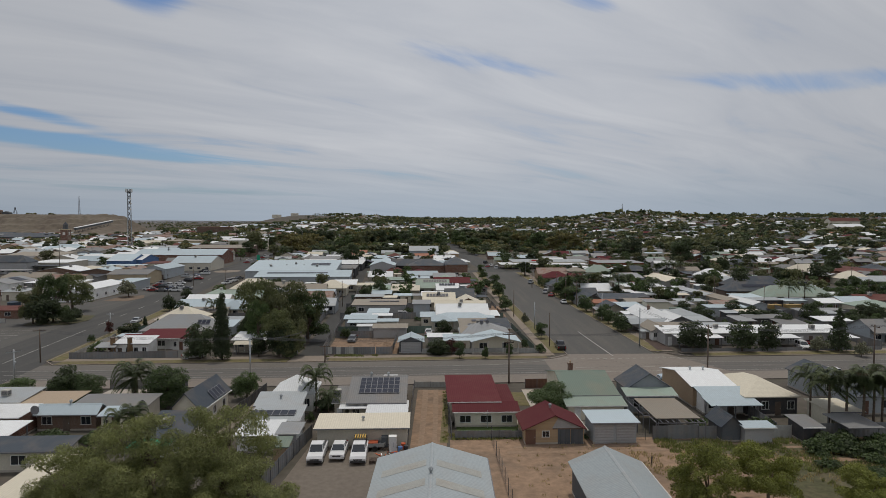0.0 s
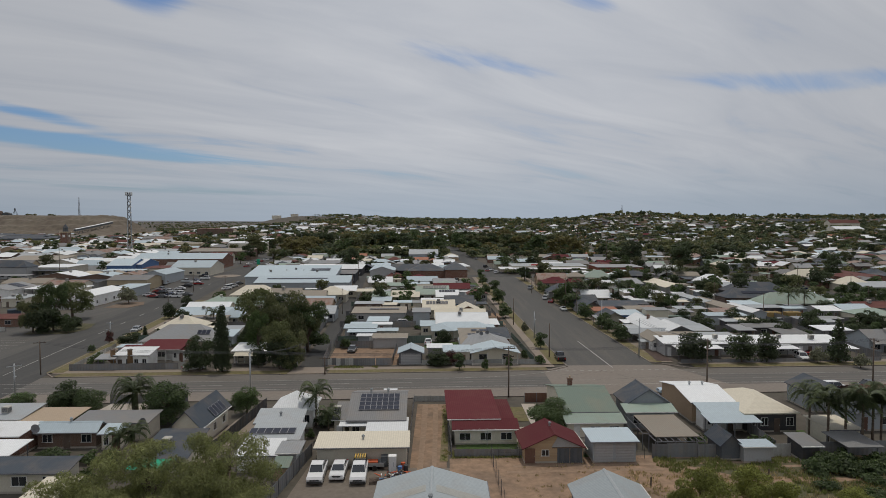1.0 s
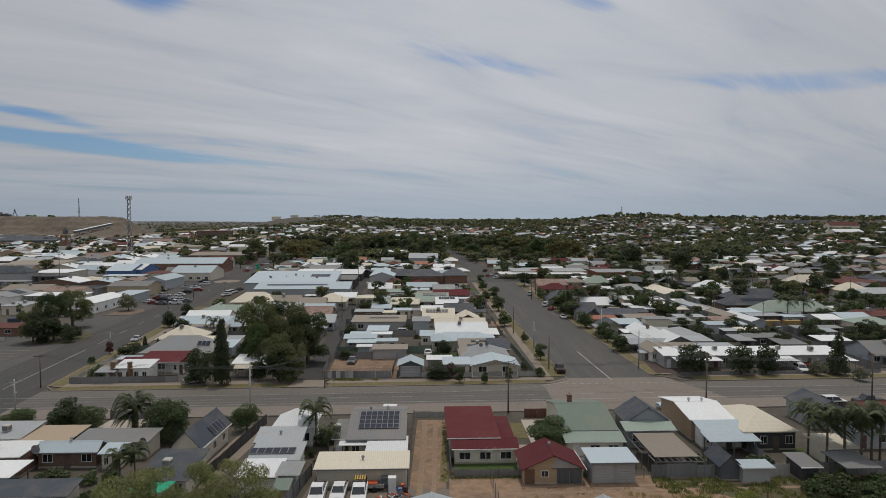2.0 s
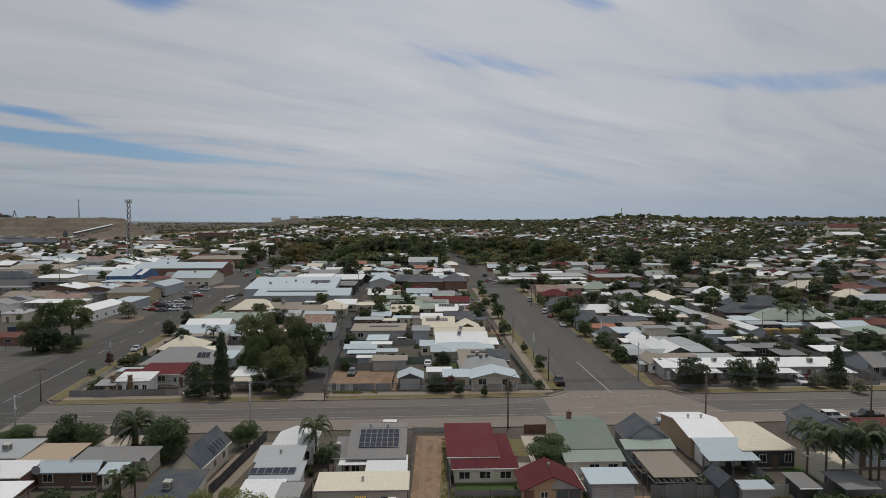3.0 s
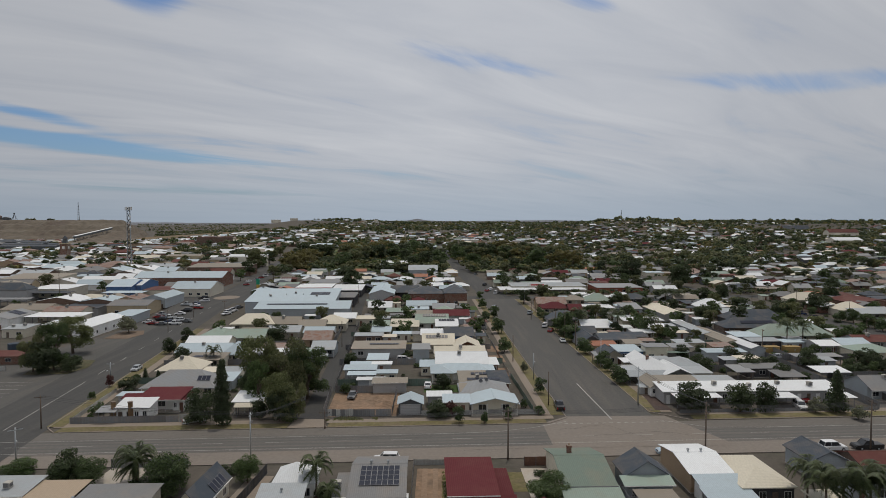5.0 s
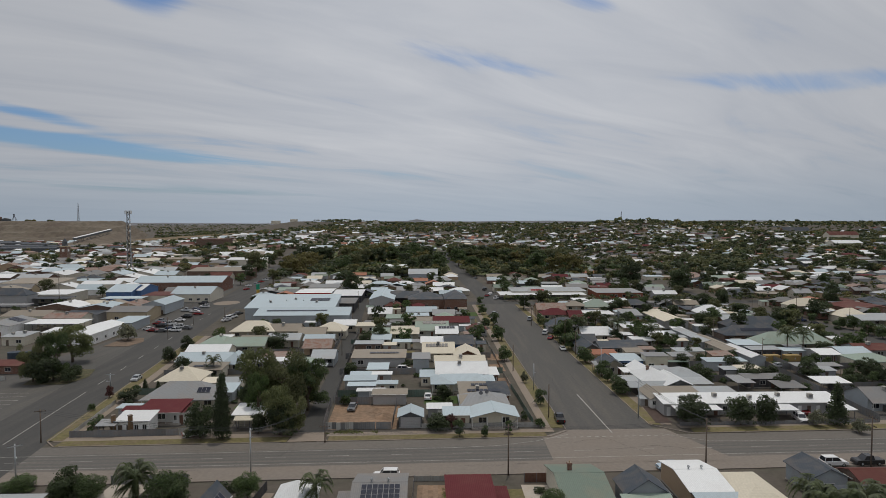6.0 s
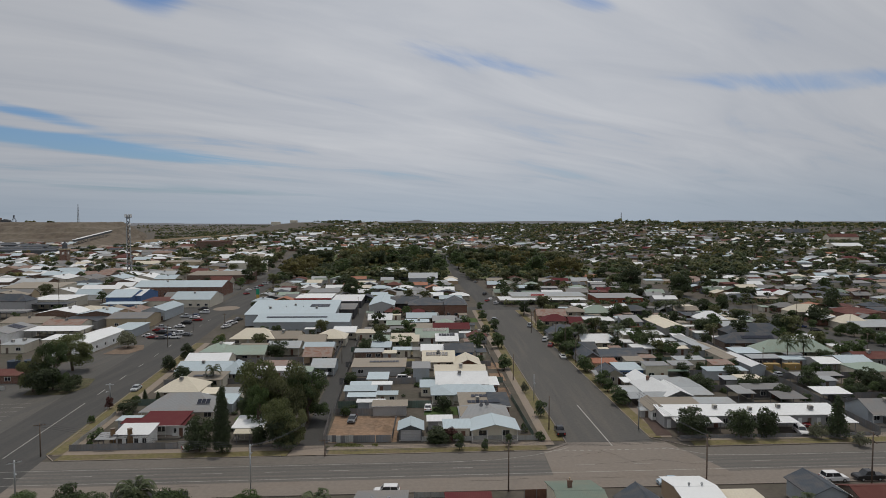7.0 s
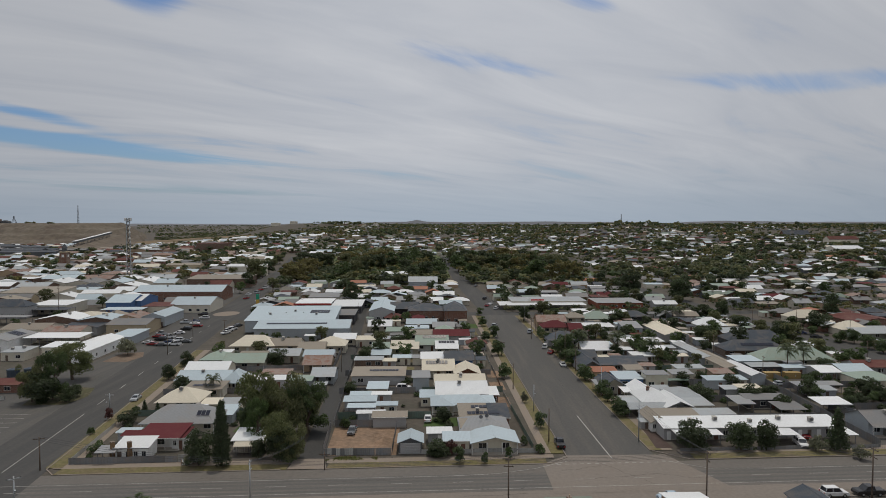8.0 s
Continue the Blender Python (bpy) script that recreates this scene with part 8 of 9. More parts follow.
def far_woods():
    """One mesh of many small leaf clumps: the trees among the far houses and along the skyline."""
    rng = np.random.default_rng(33)
    centres = []
    for _ in range(11000):
        y = 500 + 1500 * rng.random() ** 1.25
        x = rng.uniform(-0.78, 0.80) * y
        if abs(x - 8 + 0.085 * (y - 560)) < 8 and y < 900:
            continue
        if abs(x - WEST(y)) < 12 and y < 800:
            continue
        west = x < -260 - 0.1 * (y - 500)
        if west and rng.random() < 0.62:
            continue
        if west and x < -560 and y > 1150 or ((x + 440) / 120) ** 2 + ((y - 1640) / 200) ** 2 < 1:
            continue
        if noise.noise(Vector((x * 0.012, y * 0.008, 6.0))) < -0.12 and rng.random() < 0.8:
            continue
        tall = rng.uniform(4.0, 8.5) * (1.3 if noise.noise(Vector((x * 0.012, y * 0.008, 6.0))) > 0.15 else 1.0)
        if (not free(x, y, 0.3) and rng.random() < 0.45) or (90 < x < 230 and y < 720 and rng.random() < 0.45):
            continue
        centres.append((x, y, tall))
    for _ in range(1900):                      # thicker on the eastern side
        y = rng.uniform(620, 1250)
        x = rng.uniform(0.06, 0.8) * y
        if free(x, y, 0.2) and not 146 - 0.05 * (y - 345) < x < 168 - 0.05 * (y - 345):
            centres.append((x, y, rng.uniform(4, 8)))
    for _ in range(3600):                      # garden trees and bushes in the far blocks
        y = 345 + 500 * rng.random() ** 1.3
        x = rng.uniform(-0.30, 0.78) * y
        if not free(x, y, 0.3) or abs(x - 8 + 0.085 * (y - 560)) < 9 or 13 < x < 34 and y < 500 or abs(x - WEST(y)) < 12 or 146 - 0.05 * (y - 345) < x < 168 - 0.05 * (y - 345):
            continue
        centres.append((x, y, rng.uniform(2.0, 4.6)))
    for _ in range(900):                       # behind the shops and out on the plain
        y = rng.uniform(1150, 2600)
        x = rng.uniform(-0.40, -0.02) * y
        if ((x + 440) / 120) ** 2 + ((y - 1640) / 200) ** 2 > 1:       # the tank knoll is bare on its western side
            centres.append((x, y, rng.uniform(6, 11)))
    for _ in range(1500):
        y = rng.uniform(1250, 2400)
        x = rng.uniform(-0.47, -0.30) * y
        if noise.noise(Vector((x * 0.007, y * 0.004, 12.0))) > rng.uniform(-0.3, 0.25) and ((x + 440) / 120) ** 2 + ((y - 1640) / 200) ** 2 > 1:
            centres.append((x, y, rng.uniform(4.5, 9)))
    for x0, x1, y0, y1, n, low, high in ((-310, 620, 1200, 2250, 1500, 5, 10), (-350, -120, 1500, 1900, 260, 5, 9), (-330, -100, 545, 1000, 330, 5, 10), (375, 520, 600, 648, 60, 5, 8.5), (445, 545, 690, 745, 50, 5, 8.5)):
        for _ in range(n):                     # up the far slope, along the western road and round the school
            x, y = rng.uniform(x0, x1), rng.uniform(y0, y1)
            if free(x, y, 0.3) and (abs(x - WEST(y)) > 13 or y > 790):
                centres.append((x, y, rng.uniform(low, high)))
    for _ in range(2600):                      # far scrub to the north-west
        y = rng.uniform(2250, 4150)
        x = rng.uniform(-0.50, -0.08) * y
        if noise.noise(Vector((x * 0.005, y * 0.003, 11.0))) > rng.uniform(-0.25, 0.2):
            centres.append((x, y, rng.uniform(4, 11)))
    for _ in range(70):                        # taller single trees up the slope
        y = rng.uniform(1000, 2200)
        x = rng.uniform(-0.16, 0.62) * y
        if free(x, y, 0.3):
            centres.append((x, y, rng.uniform(11, 15)))
    for x in (-1040, -1030, -1021, -985, -975):
        centres.append((x, 1530, 13.0))
    for _ in range(3000):                      # scrub out to the plain
        y = rng.uniform(1900, 3900)
        x = rng.uniform(-0.47, 0.8) * y
        if noise.noise(Vector((x * 0.004, y * 0.004, 7.0))) > -0.15:
            centres.append((x, y, rng.uniform(5, 9)))
    for _ in range(420):                       # among the houses at the eastern edge
        y = rng.uniform(520, 950)
        x = rng.uniform(0.45, 0.78) * y
        if free(x, y, 0.2):
            centres.append((x, y, rng.uniform(4, 7.5)))
    for _ in range(90):                        # skyline along the rise
        x = rng.uniform(-200, 950)
        centres.append((x, rng.uniform(1180, 1300), rng.uniform(6, 14)))
    verts, slot = [], []
    mats = ("leaf_dark", "leaf_gum", "leaf_green", "leaf_yellow")
    for x, y, tall in centres:
        n = int((80 if y < 750 else 44 if y < 1100 else 26 if y < 1900 else 12) * (0.45 if tall < 4.6 else 1.0))
        r = tall * rng.uniform(0.45, 0.7)
        p = rng.normal(size=(n, 3))
        p /= np.linalg.norm(p, axis=1)[:, None]
        p[:, 2] = np.where(p[:, 2] < -0.3, -p[:, 2], p[:, 2])
        lobes = rng.normal(0, 0.26, (6, 3)) * (1, 1, 0.7)
        c = lobes[rng.integers(0, 6, n)] + p * rng.uniform(0.3, 0.52, (n, 1))
        c = c * (r, r, tall * 0.36)
        out = p + (0, 0, 0.3) + rng.normal(0, 0.35, (n, 3))
        out /= np.linalg.norm(out, axis=1)[:, None]
        a = np.cross(out, rng.normal(size=(n, 3)))
        a /= np.linalg.norm(a, axis=1)[:, None]
        b = np.cross(out, a)
        s = rng.uniform(0.55, 1.1, (n, 1)) * tall * (0.16 if y < 750 else 0.19 if y < 1100 else 0.22 if y < 1900 else 0.3)
        a, b = a * s, b * s * 0.75
        c = c + np.array(lay(x, y, height(x, y) + tall * 0.6 + (38 if x < -970 and y == 1530 else 0)))
        verts.append(np.stack([c - a, c + b, c + a, c - b], 1).reshape(-1, 3))
        tint = noise.noise(Vector((x * 0.006, y * 0.006, 4.0)))
        slot += [int(rng.choice(4, p=(0.42, 0.42, 0.08, 0.08) if tint < 0.1 else (0.3, 0.35, 0.1, 0.25)))] * n
    verts = np.concatenate(verts)
    mesh = bpy.data.meshes.new("far_woods")
    mesh.from_pydata(verts.tolist(), [], np.arange(len(verts)).reshape(-1, 4).tolist())
    for m in mats:
        mesh.materials.append(MATS[m])
    mesh.polygons.foreach_set("material_index", slot)
    tagged(new("far_woods", mesh), "dark scattered trees among the far houses", "trees", kind="stuff")


far_woods()


# ------------------------------------------------------------------ skyline: mine dump, knoll tanks, masts, far ranges
def mine_dump():
    """Terraced spoil heap of the mine, its faces gullied by rain."""
    xs = np.linspace(-1720, -560, 230)
    ys = np.linspace(1120, 2100, 120)
    verts = []
    for y in ys:
        for x in xs:
            wander = 55 * noise.noise(Vector((x * 0.006, 0, 3))) + 14 * noise.noise(Vector((x * 0.03, 0, 5)))
            edge = smooth01(0, -120, x + 0.475 * y + 12 * noise.noise(Vector((y * 0.02, 0, 1)))) * smooth01(1190, 1520, y + wander)
            bench = edge * 4
            step = (math.floor(bench) + smooth01(0.3, 0.75, bench - math.floor(bench))) / 4
            gully = abs(noise.noise(Vector((x * 0.05, y * 0.006, 9))))
            z = 46 * step + (4 * noise.fractal(Vector((x * 0.016, y * 0.016, 1)), 0.7, 2.1, 6) - 5 * gully) * (0.25 + edge) * (1 - 0.85 * smooth01(0.93, 1.0, edge))
            verts.append(lay(x, y, height(x, y) - 1.0 + max(0.0, z)))
    n = len(xs)
    faces = [(j * n + i, j * n + i + 1, (j + 1) * n + i + 1, (j + 1) * n + i) for j in range(len(ys) - 1) for i in range(n - 1)]
    tagged(new("mine_dump", quick("mine_dump", verts, faces, "mullock")), "long terraced brown mine spoil heap", "hill", kind="structure")


mine_dump()


def ochre_bank():
    """Low bare bank of ochre earth beside the spoil heap."""
    verts = []
    for j in range(13):
        for i in range(41):
            u, v = i / 40, j / 12
            x, y = -700 + 330 * u, 1240 + 160 * v
            z = 11 * math.sin(math.pi * u) ** 0.5 * math.sin(math.pi * v) ** 0.6 * (1 + 0.25 * noise.noise(Vector((x * 0.03, y * 0.03, 2))))
            verts.append(lay(x, y, height(x, y) - 0.5 + z))
    faces = [(j * 41 + i, j * 41 + i + 1, (j + 1) * 41 + i + 1, (j + 1) * 41 + i) for j in range(12) for i in range(40)]
    tagged(new("mine_bank", quick("mine_bank", verts, faces, "ochre")), "low bare bank of ochre earth", "hill", kind="structure")


ochre_bank()


def far_range(name, y, x0, x1, base, tall, seed, peak=None):
    s = []
    n = 160
    for i in range(n + 1):
        x = x0 + (x1 - x0) * i / n
        z = base + tall * (0.5 + 0.5 * noise.fractal(Vector((x * 0.0011, seed, 0)), 1.0, 2.0, 4)) * math.sin(math.pi * i / n) ** 0.35
        if peak:
            z += peak[1] * math.exp(-((x - peak[0]) / peak[2]) ** 2)
        s += [(x, y - 350, -5), (x, y, z), (x, y + 300, -5)]
    f = []
    for i in range(n):
        for k in range(2):
            a = 3 * i + k
            f.append((a, a + 3, a + 4, a + 1))
    tagged(new(name, quick(name, s, f, "far_hill")), "low far hills, blue-grey haze painted in their colour", "hill", kind="structure")


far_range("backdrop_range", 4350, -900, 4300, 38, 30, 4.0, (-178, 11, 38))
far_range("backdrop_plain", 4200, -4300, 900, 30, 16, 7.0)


def lattice_mast(name, x, y, z, tall, wide, top, label, dishes=True):
    ob = thing(name, x, y, z, 20, label, "mast")
    n = int(tall / (wide * 1.4))
    for sx, sy in ((-1, -1), (1, -1), (1, 1), (-1, 1)):
        Shape().tube((sx * wide / 2, sy * wide / 2, 0), (sx * top / 2, sy * top / 2, tall), 0.24, 0.17, 5).part("leg", "galvanised", ob)
    s = Shape()
    for i in range(n):
        a, b = i / n, (i + 1) / n
        wa, wb = (wide + (top - wide) * a) / 2, (wide + (top - wide) * b) / 2
        for sx, sy, tx, ty in ((-1, -1, 1, -1), (1, -1, 1, 1), (1, 1, -1, 1), (-1, 1, -1, -1)):
            s.tube((sx * wa, sy * wa, tall * a), (tx * wb, ty * wb, tall * b), 0.12, 0.12, 4)
            s.tube((tx * wa, ty * wa, tall * a), (sx * wb, sy * wb, tall * b), 0.12, 0.12, 4)
    s.part("bracing", "dark_metal", ob)
    if dishes:
        for k in range(9):
            a = k * 2 * math.pi / 9
            Shape().box(-0.3, -0.15, -1.3, 0.3, 0.15, 1.3).part("antenna", "trim", ob).matrix_basis = pose(2.6 * math.cos(a), 2.6 * math.sin(a), tall - 1.0, 0, 0, math.degrees(a) + 90)
        Shape().box(-2.4, -2.4, tall - 2.6, 2.4, 2.4, tall - 2.4).part("platform", "dark_metal", ob)
        for k, zz in enumerate((tall - 8, tall - 12, tall - 17)):
            Shape().tube((1.2, -1.5, zz), (1.2, -1.9, zz), 0.9, 0.75, 12).part("dish", "trim", ob)
    return ob


lattice_mast("radio_tower", -265, 516, 0, 55.0, 3.2, 2.2, "tall grey lattice radio tower with antennas")
lattice_mast("far_mast", -893, 1500, height(-893, 1500) + 44, 46, 4.0, 0.8, "thin lattice mast on the mine dump", False)
lattice_mast("far_mast", 390, 1330, height(390, 1330), 26, 2.0, 0.6, "thin lattice mast on the hill", False)


def clock_tower():
    ob = thing("clock_tower", -402, 650, None, 3, "red brick clock tower with a dark turret roof", "tower")
    Shape().box(-3.6, -3.6, 0, 3.6, 3.6, 17).part("wall", "wall_brick", ob)
    Shape().box(-4.2, -4.2, 17, 4.2, 4.2, 18).part("cornice", "wall_sand", ob)
    for k in range(4):
        Shape().box(-1.3, -3.7, 12, 1.3, -3.55, 14.6).part("clock_face", "trim", ob).matrix_basis = pose(0, 0, 0, 0, 0, 90 * k)
    Shape().tube((0, 0, 18), (0, 0, 22), 2.8, 2.3, 8).part("lantern", "wall_charcoal", ob)
    Shape().tube((0, 0, 22), (0, 0, 26), 3.0, 0.1, 8).part("turret_roof", "roof_slate", ob)


clock_tower()


def conveyor():
    """A roofed belt climbing from the sheds to the spoil heap on trestles."""
    a, b = Vector((-603, 1000, 15.5)), Vector((-640, 1180, 28))
    way = b - a
    ob = thing("mine_conveyor", a.x, a.y, None, math.degrees(math.atan2(way.y, way.x)), "long pale roofed conveyor of the mine on trestles", "conveyor")
    base = lay(a.x, a.y, height(a.x, a.y)).z
    ln = math.hypot(way.x, way.y)
    lo, hi = a.z - base, b.z - base
    Shape().prism([(0, lo), (ln, hi), (ln, hi + 3.2), (0, lo + 3.2)], "y", -2.2, 2.2).part("gallery", "wall_charcoal", ob)
    Shape().prism([(-1, lo + 3.2), (ln, hi + 3.2), (ln, hi + 3.7), (-1, lo + 3.7)], "y", -2.6, 2.6).part("roof", "roof_white", ob)
    for k in range(9):
        u = ln * (k + 0.3) / 9
        top = lo + (hi - lo) * u / ln
        s = Shape()
        for sg in (-1, 1):
            s.tube((u, sg * 3.0, top - 5.5), (u, sg * 1.6, top), 0.35, 0.3, 5)
        s.tube((u, -2.6, top - 2.5), (u, 2.6, top - 2.5), 0.2, 0.2, 4)
        s.part("trestle", "dark_metal", ob)


def conveyor_bank():
    """The spoil embankment that carries the conveyor up to the heap."""
    n, rows = 40, ((-70, 0.0), (-46, 0.25), (-22, 0.7), (-9, 1.0), (9, 1.0), (22, 0.7), (46, 0.25), (70, 0.0))
    verts = []
    for i in range(n + 1):
        u = -0.35 + 1.5 * i / n
        x, y = -603 - 37 * u, 1000 + 180 * u
        top = max(0.0, 15.5 + 12.5 * u - 4.5 - height(x, y)) * smooth01(-0.35, 0.0, u)
        for off, part in rows:
            verts.append((x + off, y, height(x, y) - 0.6 + top * part * (1 + 0.12 * noise.noise(Vector((x * 0.05 + off, y * 0.05, 3))))))
    m = len(rows)
    faces = [(i * m + k, i * m + k + 1, (i + 1) * m + k + 1, (i + 1) * m + k) for i in range(n) for k in range(m - 1)]
    tagged(new("mine_embankment", quick("mine_embankment", verts, faces, "mullock")), "embankment of brown spoil under the conveyor", "hill", kind="structure")


conveyor_bank()
conveyor()


def mine_headworks(x, y, z):
    """Rusty bins and a small winder house on the heap's edge."""
    ob = thing("mine_headworks", x, y, z, 6, "dark rusty mine bins and winder house on the spoil heap", "mine building")
    Shape().prism([(-9, 0), (9, 0), (9, 6), (0, 9), (-9, 6)], "y", -6, 6).part("winder_house", "wall_charcoal", ob)
    Shape().prism([(-24, 0), (-12, 0), (-12, 11), (-17, 13), (-24, 10)], "y", -5, 5).part("bin", "wall_brown", ob)
    for sg in (-1, 1):
        Shape().tube((14, sg * 3, 0), (19, 0, 17), 0.5, 0.4, 5).part("leg", "dark_metal", ob)
        Shape().tube((25, sg * 3, 0), (19, 0, 17), 0.5, 0.4, 5).part("leg", "dark_metal", ob)
    Shape().tube((19, -0.6, 17), (19, 0.6, 17), 2.0, 2.0, 12).part("winding_wheel", "dark_metal", ob)


mine_headworks(-1085, 1520, height(-1085, 1520) + 44)
for _x, _y, _w in ((-760, 1080, 60), (-690, 1040, 45), (-640, 960, 70), (-820, 1130, 50), (-560, 930, 40), (-720, 980, 34)):
    house(_x, _y, _w, 18, 6, 2, "gable", "slate" if _w > 44 else "grey", "charcoal", 4, windows=0, doors=0, name="mine_shed", label="long dark mine shed below the spoil heap", gutter=False)
tank(-452, 1660, 12.5, 9, "wall_cream", "large pale steel water tank on the knoll")
tank(-408, 1680, 10.5, 7, "wall_cream", "large pale steel water tank on the knoll")


def big_hall(name, x, y, w, d, he, rise, roof, wall, label, turn=3.0, windows=6):
    house(x, y, w, d, he, rise, "gable", roof, wall, turn, windows=windows, doors=1, name=name, label=label, gutter=False)


big_hall("church", 607, 1050, 46, 14, 8, 8, "slate", "brick", "large church with a steep black roof and stone gables")
big_hall("school", 497, 760, 38, 12, 8, 4, "brownred", "cream", "two-storey school with red roof and cream bays")
big_hall("hall", 438, 664, 31, 16, 6, 3, "white", "beige", "broad white-roofed school hall")
big_hall("villa", 330, 1215, 16, 10, 3.2, 1.8, "cream", "cream", "cream house on top of the hill", windows=3)

def pylon_sign(x, y):
    ob = thing("pylon_sign", x, y, None, 10, "tall green and yellow roadside pylon sign", "sign")
    Shape().box(-0.9, -0.3, 0, 0.9, 0.3, 1.2).part("base", "wall_white", ob)
    Shape().box(-0.9, -0.25, 1.2, 0.9, 0.25, 4.4).part("board", "yellow", ob, "yellow sign board")
    Shape().box(-0.95, -0.3, 4.4, 0.95, 0.3, 7.6).part("board", "green_cloth", ob, "green sign board")


pylon_sign(-112.5, 371)

# islands of bare earth in the car park
patch("island_1", "scrub", [(-116, 167), (-104.5, 168), (-103, 176), (-106, 185), (-114, 186), (-119, 178)], 0.14, "raised bare earth island under gum trees", "traffic island")
patch("island_2", "rut_dark", [(-123, 219.5), (-114, 219.5), (-112.4, 228), (-116, 236), (-123, 234)], 0.14, "bare earth island with a shrub", "traffic island")
patch("island_3", "path", [(-121 + 7 * math.cos(a), 341 + 9 * math.sin(a)) for a in (k * math.pi / 8 for k in range(16))], 0.14, "round pale roundabout island", "traffic island")


# low plants along the back lane
rng_ivy = random.Random(4)
for _i in range(26):
    tree("bush%d" % rng_ivy.randrange(3), 46 + _i * 0.75, 75.5 + rng_ivy.uniform(-2.2, 2.2), rng_ivy.uniform(0.8, 1.25), label="dark ivy-like hedge bush along the lane")


# ------------------------------------------------------------------ the yard below and the backs of the near row
def skylights():
    """Pale translucent sheets let into the big shed's roof, and its ridge capping."""
    shed = [o for o in scene.objects if o.name.startswith("steel_shed")]
    for ob, w, d, he, rise, rows in ((shed[0], 22.0, 10.6, 4.2, 1.5, (-6.5, -2.2, 2.2, 6.5)), (shed[1], 16.0, 7.0, 3.3, 1.5, ())):
        k = rise / (d / 2)
        for x in rows:
            for sg in (-1, 1):
                a, b = 0.5, d / 2 - 0.5
                pts = [(x - 0.75, sg * b, he + rise - k * b + 0.115), (x + 0.75, sg * b, he + rise - k * b + 0.115), (x + 0.75, sg * a, he + rise - k * a + 0.115), (x - 0.75, sg * a, he + rise - k * a + 0.115)]
                Shape().slab(*(pts if sg < 0 else pts[::-1]), 0.012).part("skylight", "skylight_sheet", ob, "pale yellowed skylight sheet")
        Shape().prism([(-0.17, he + rise + 0.06), (0, he + rise + 0.15), (0.17, he + rise + 0.06)], "x", -w / 2 - 0.4, w / 2 + 0.4).part("ridge_cap", "roof_zinc", ob)


surface("skylight_sheet", (0.345, 0.345, 0.315), rough=0.4, vary=0.1, stain=0.4, grain=2.0, patch=0.4, ribs=2.6)
skylights()

house(-41.8, 61.2, 3.2, 11.0, 2.5, 0.15, "skillion", "cream", "dark", 4.0, posts=1, name="carport", label="open carport with pale cream sheet roof")
house(-19.4, 72.6, 1.7, 2.2, 1.9, 0.35, "skillion", "green", "tan", windows=0, doors=1, over=0.2, name="cubby_shed", gutter=False, label="small timber shed with a green sheet roof")


def shade_sail(x, y, w, d, z, mat="green_cloth", label="bright green shade cloth stretched on posts"):
    ob = thing("shade_sail", x, y, None, 2, label, "shade cloth")
    n = 8
    s = Shape()
    v = []
    for j in range(n + 1):
        for i in range(n + 1):
            u, t = i / n, j / n
            v.append((w * (u - 0.5), d * (t - 0.5), z - 0.35 * math.sin(math.pi * u) * math.sin(math.pi * t)))
    s.add(v, [(j * (n + 1) + i, j * (n + 1) + i + 1, (j + 1) * (n + 1) + i + 1, (j + 1) * (n + 1) + i) for j in range(n) for i in range(n)])
    s.part("cloth", mat, ob)
    for sx in (-1, 1):
        for sy in (-1, 1):
            Shape().tube((sx * w / 2, sy * d / 2, 0), (sx * w / 2, sy * d / 2, z + 0.05), 0.05, 0.05, 6).part("post", "galvanised", ob)


shade_sail(-34.6, 71.2, 4.6, 3.4, 2.5)
shade_sail(71.5, 186.0, 8.0, 2.6, 2.4, "fence_green", "dull green shade cloth stretched on posts")
fence(80.0, 231.0, 93.0, 231.8, 1.9, "fence_brown")
fence(-131.0, 172.0, -124.5, 172.3, 1.3, "fence_white")
tank(-141.0, 199.5, 1.9, 2.4, "tank_blue", "round dark blue water tank")
tank(-137.0, 201.5, 1.7, 2.2, "tank_blue", "round dark blue water tank")


def drum(x, y, mat):
    ob = thing("oil_drum", x, y, None, 0, "dented steel oil drum in the yard", "drum", "drums in the yard")
    s = Shape().tube((0, 0, 0), (0, 0, 0.88), 0.29, 0.29, 12)
    s.part("barrel", mat, ob)
    Shape().tube((0, 0, 0.28), (0, 0, 0.32), 0.305, 0.305, 12).part("hoop", mat, ob)
    Shape().tube((0, 0, 0.58), (0, 0, 0.62), 0.305, 0.305, 12).part("hoop", mat, ob)


def pallet(x, y, turn, stack=2):
    ob = thing("pallet_stack", x, y, None, turn, "stack of weathered timber pallets", "pallets")
    for k in range(stack):
        z = k * 0.15
        for i in range(5):
            Shape().box(-0.6, -0.55 + i * 0.25, z + 0.1, 0.6, -0.43 + i * 0.25, z + 0.125).part("board", "timber", ob)
        for i in range(3):
            Shape().box(-0.58 + i * 0.53, -0.55, z, -0.48 + i * 0.53, 0.6, z + 0.1).part("bearer", "timber", ob)


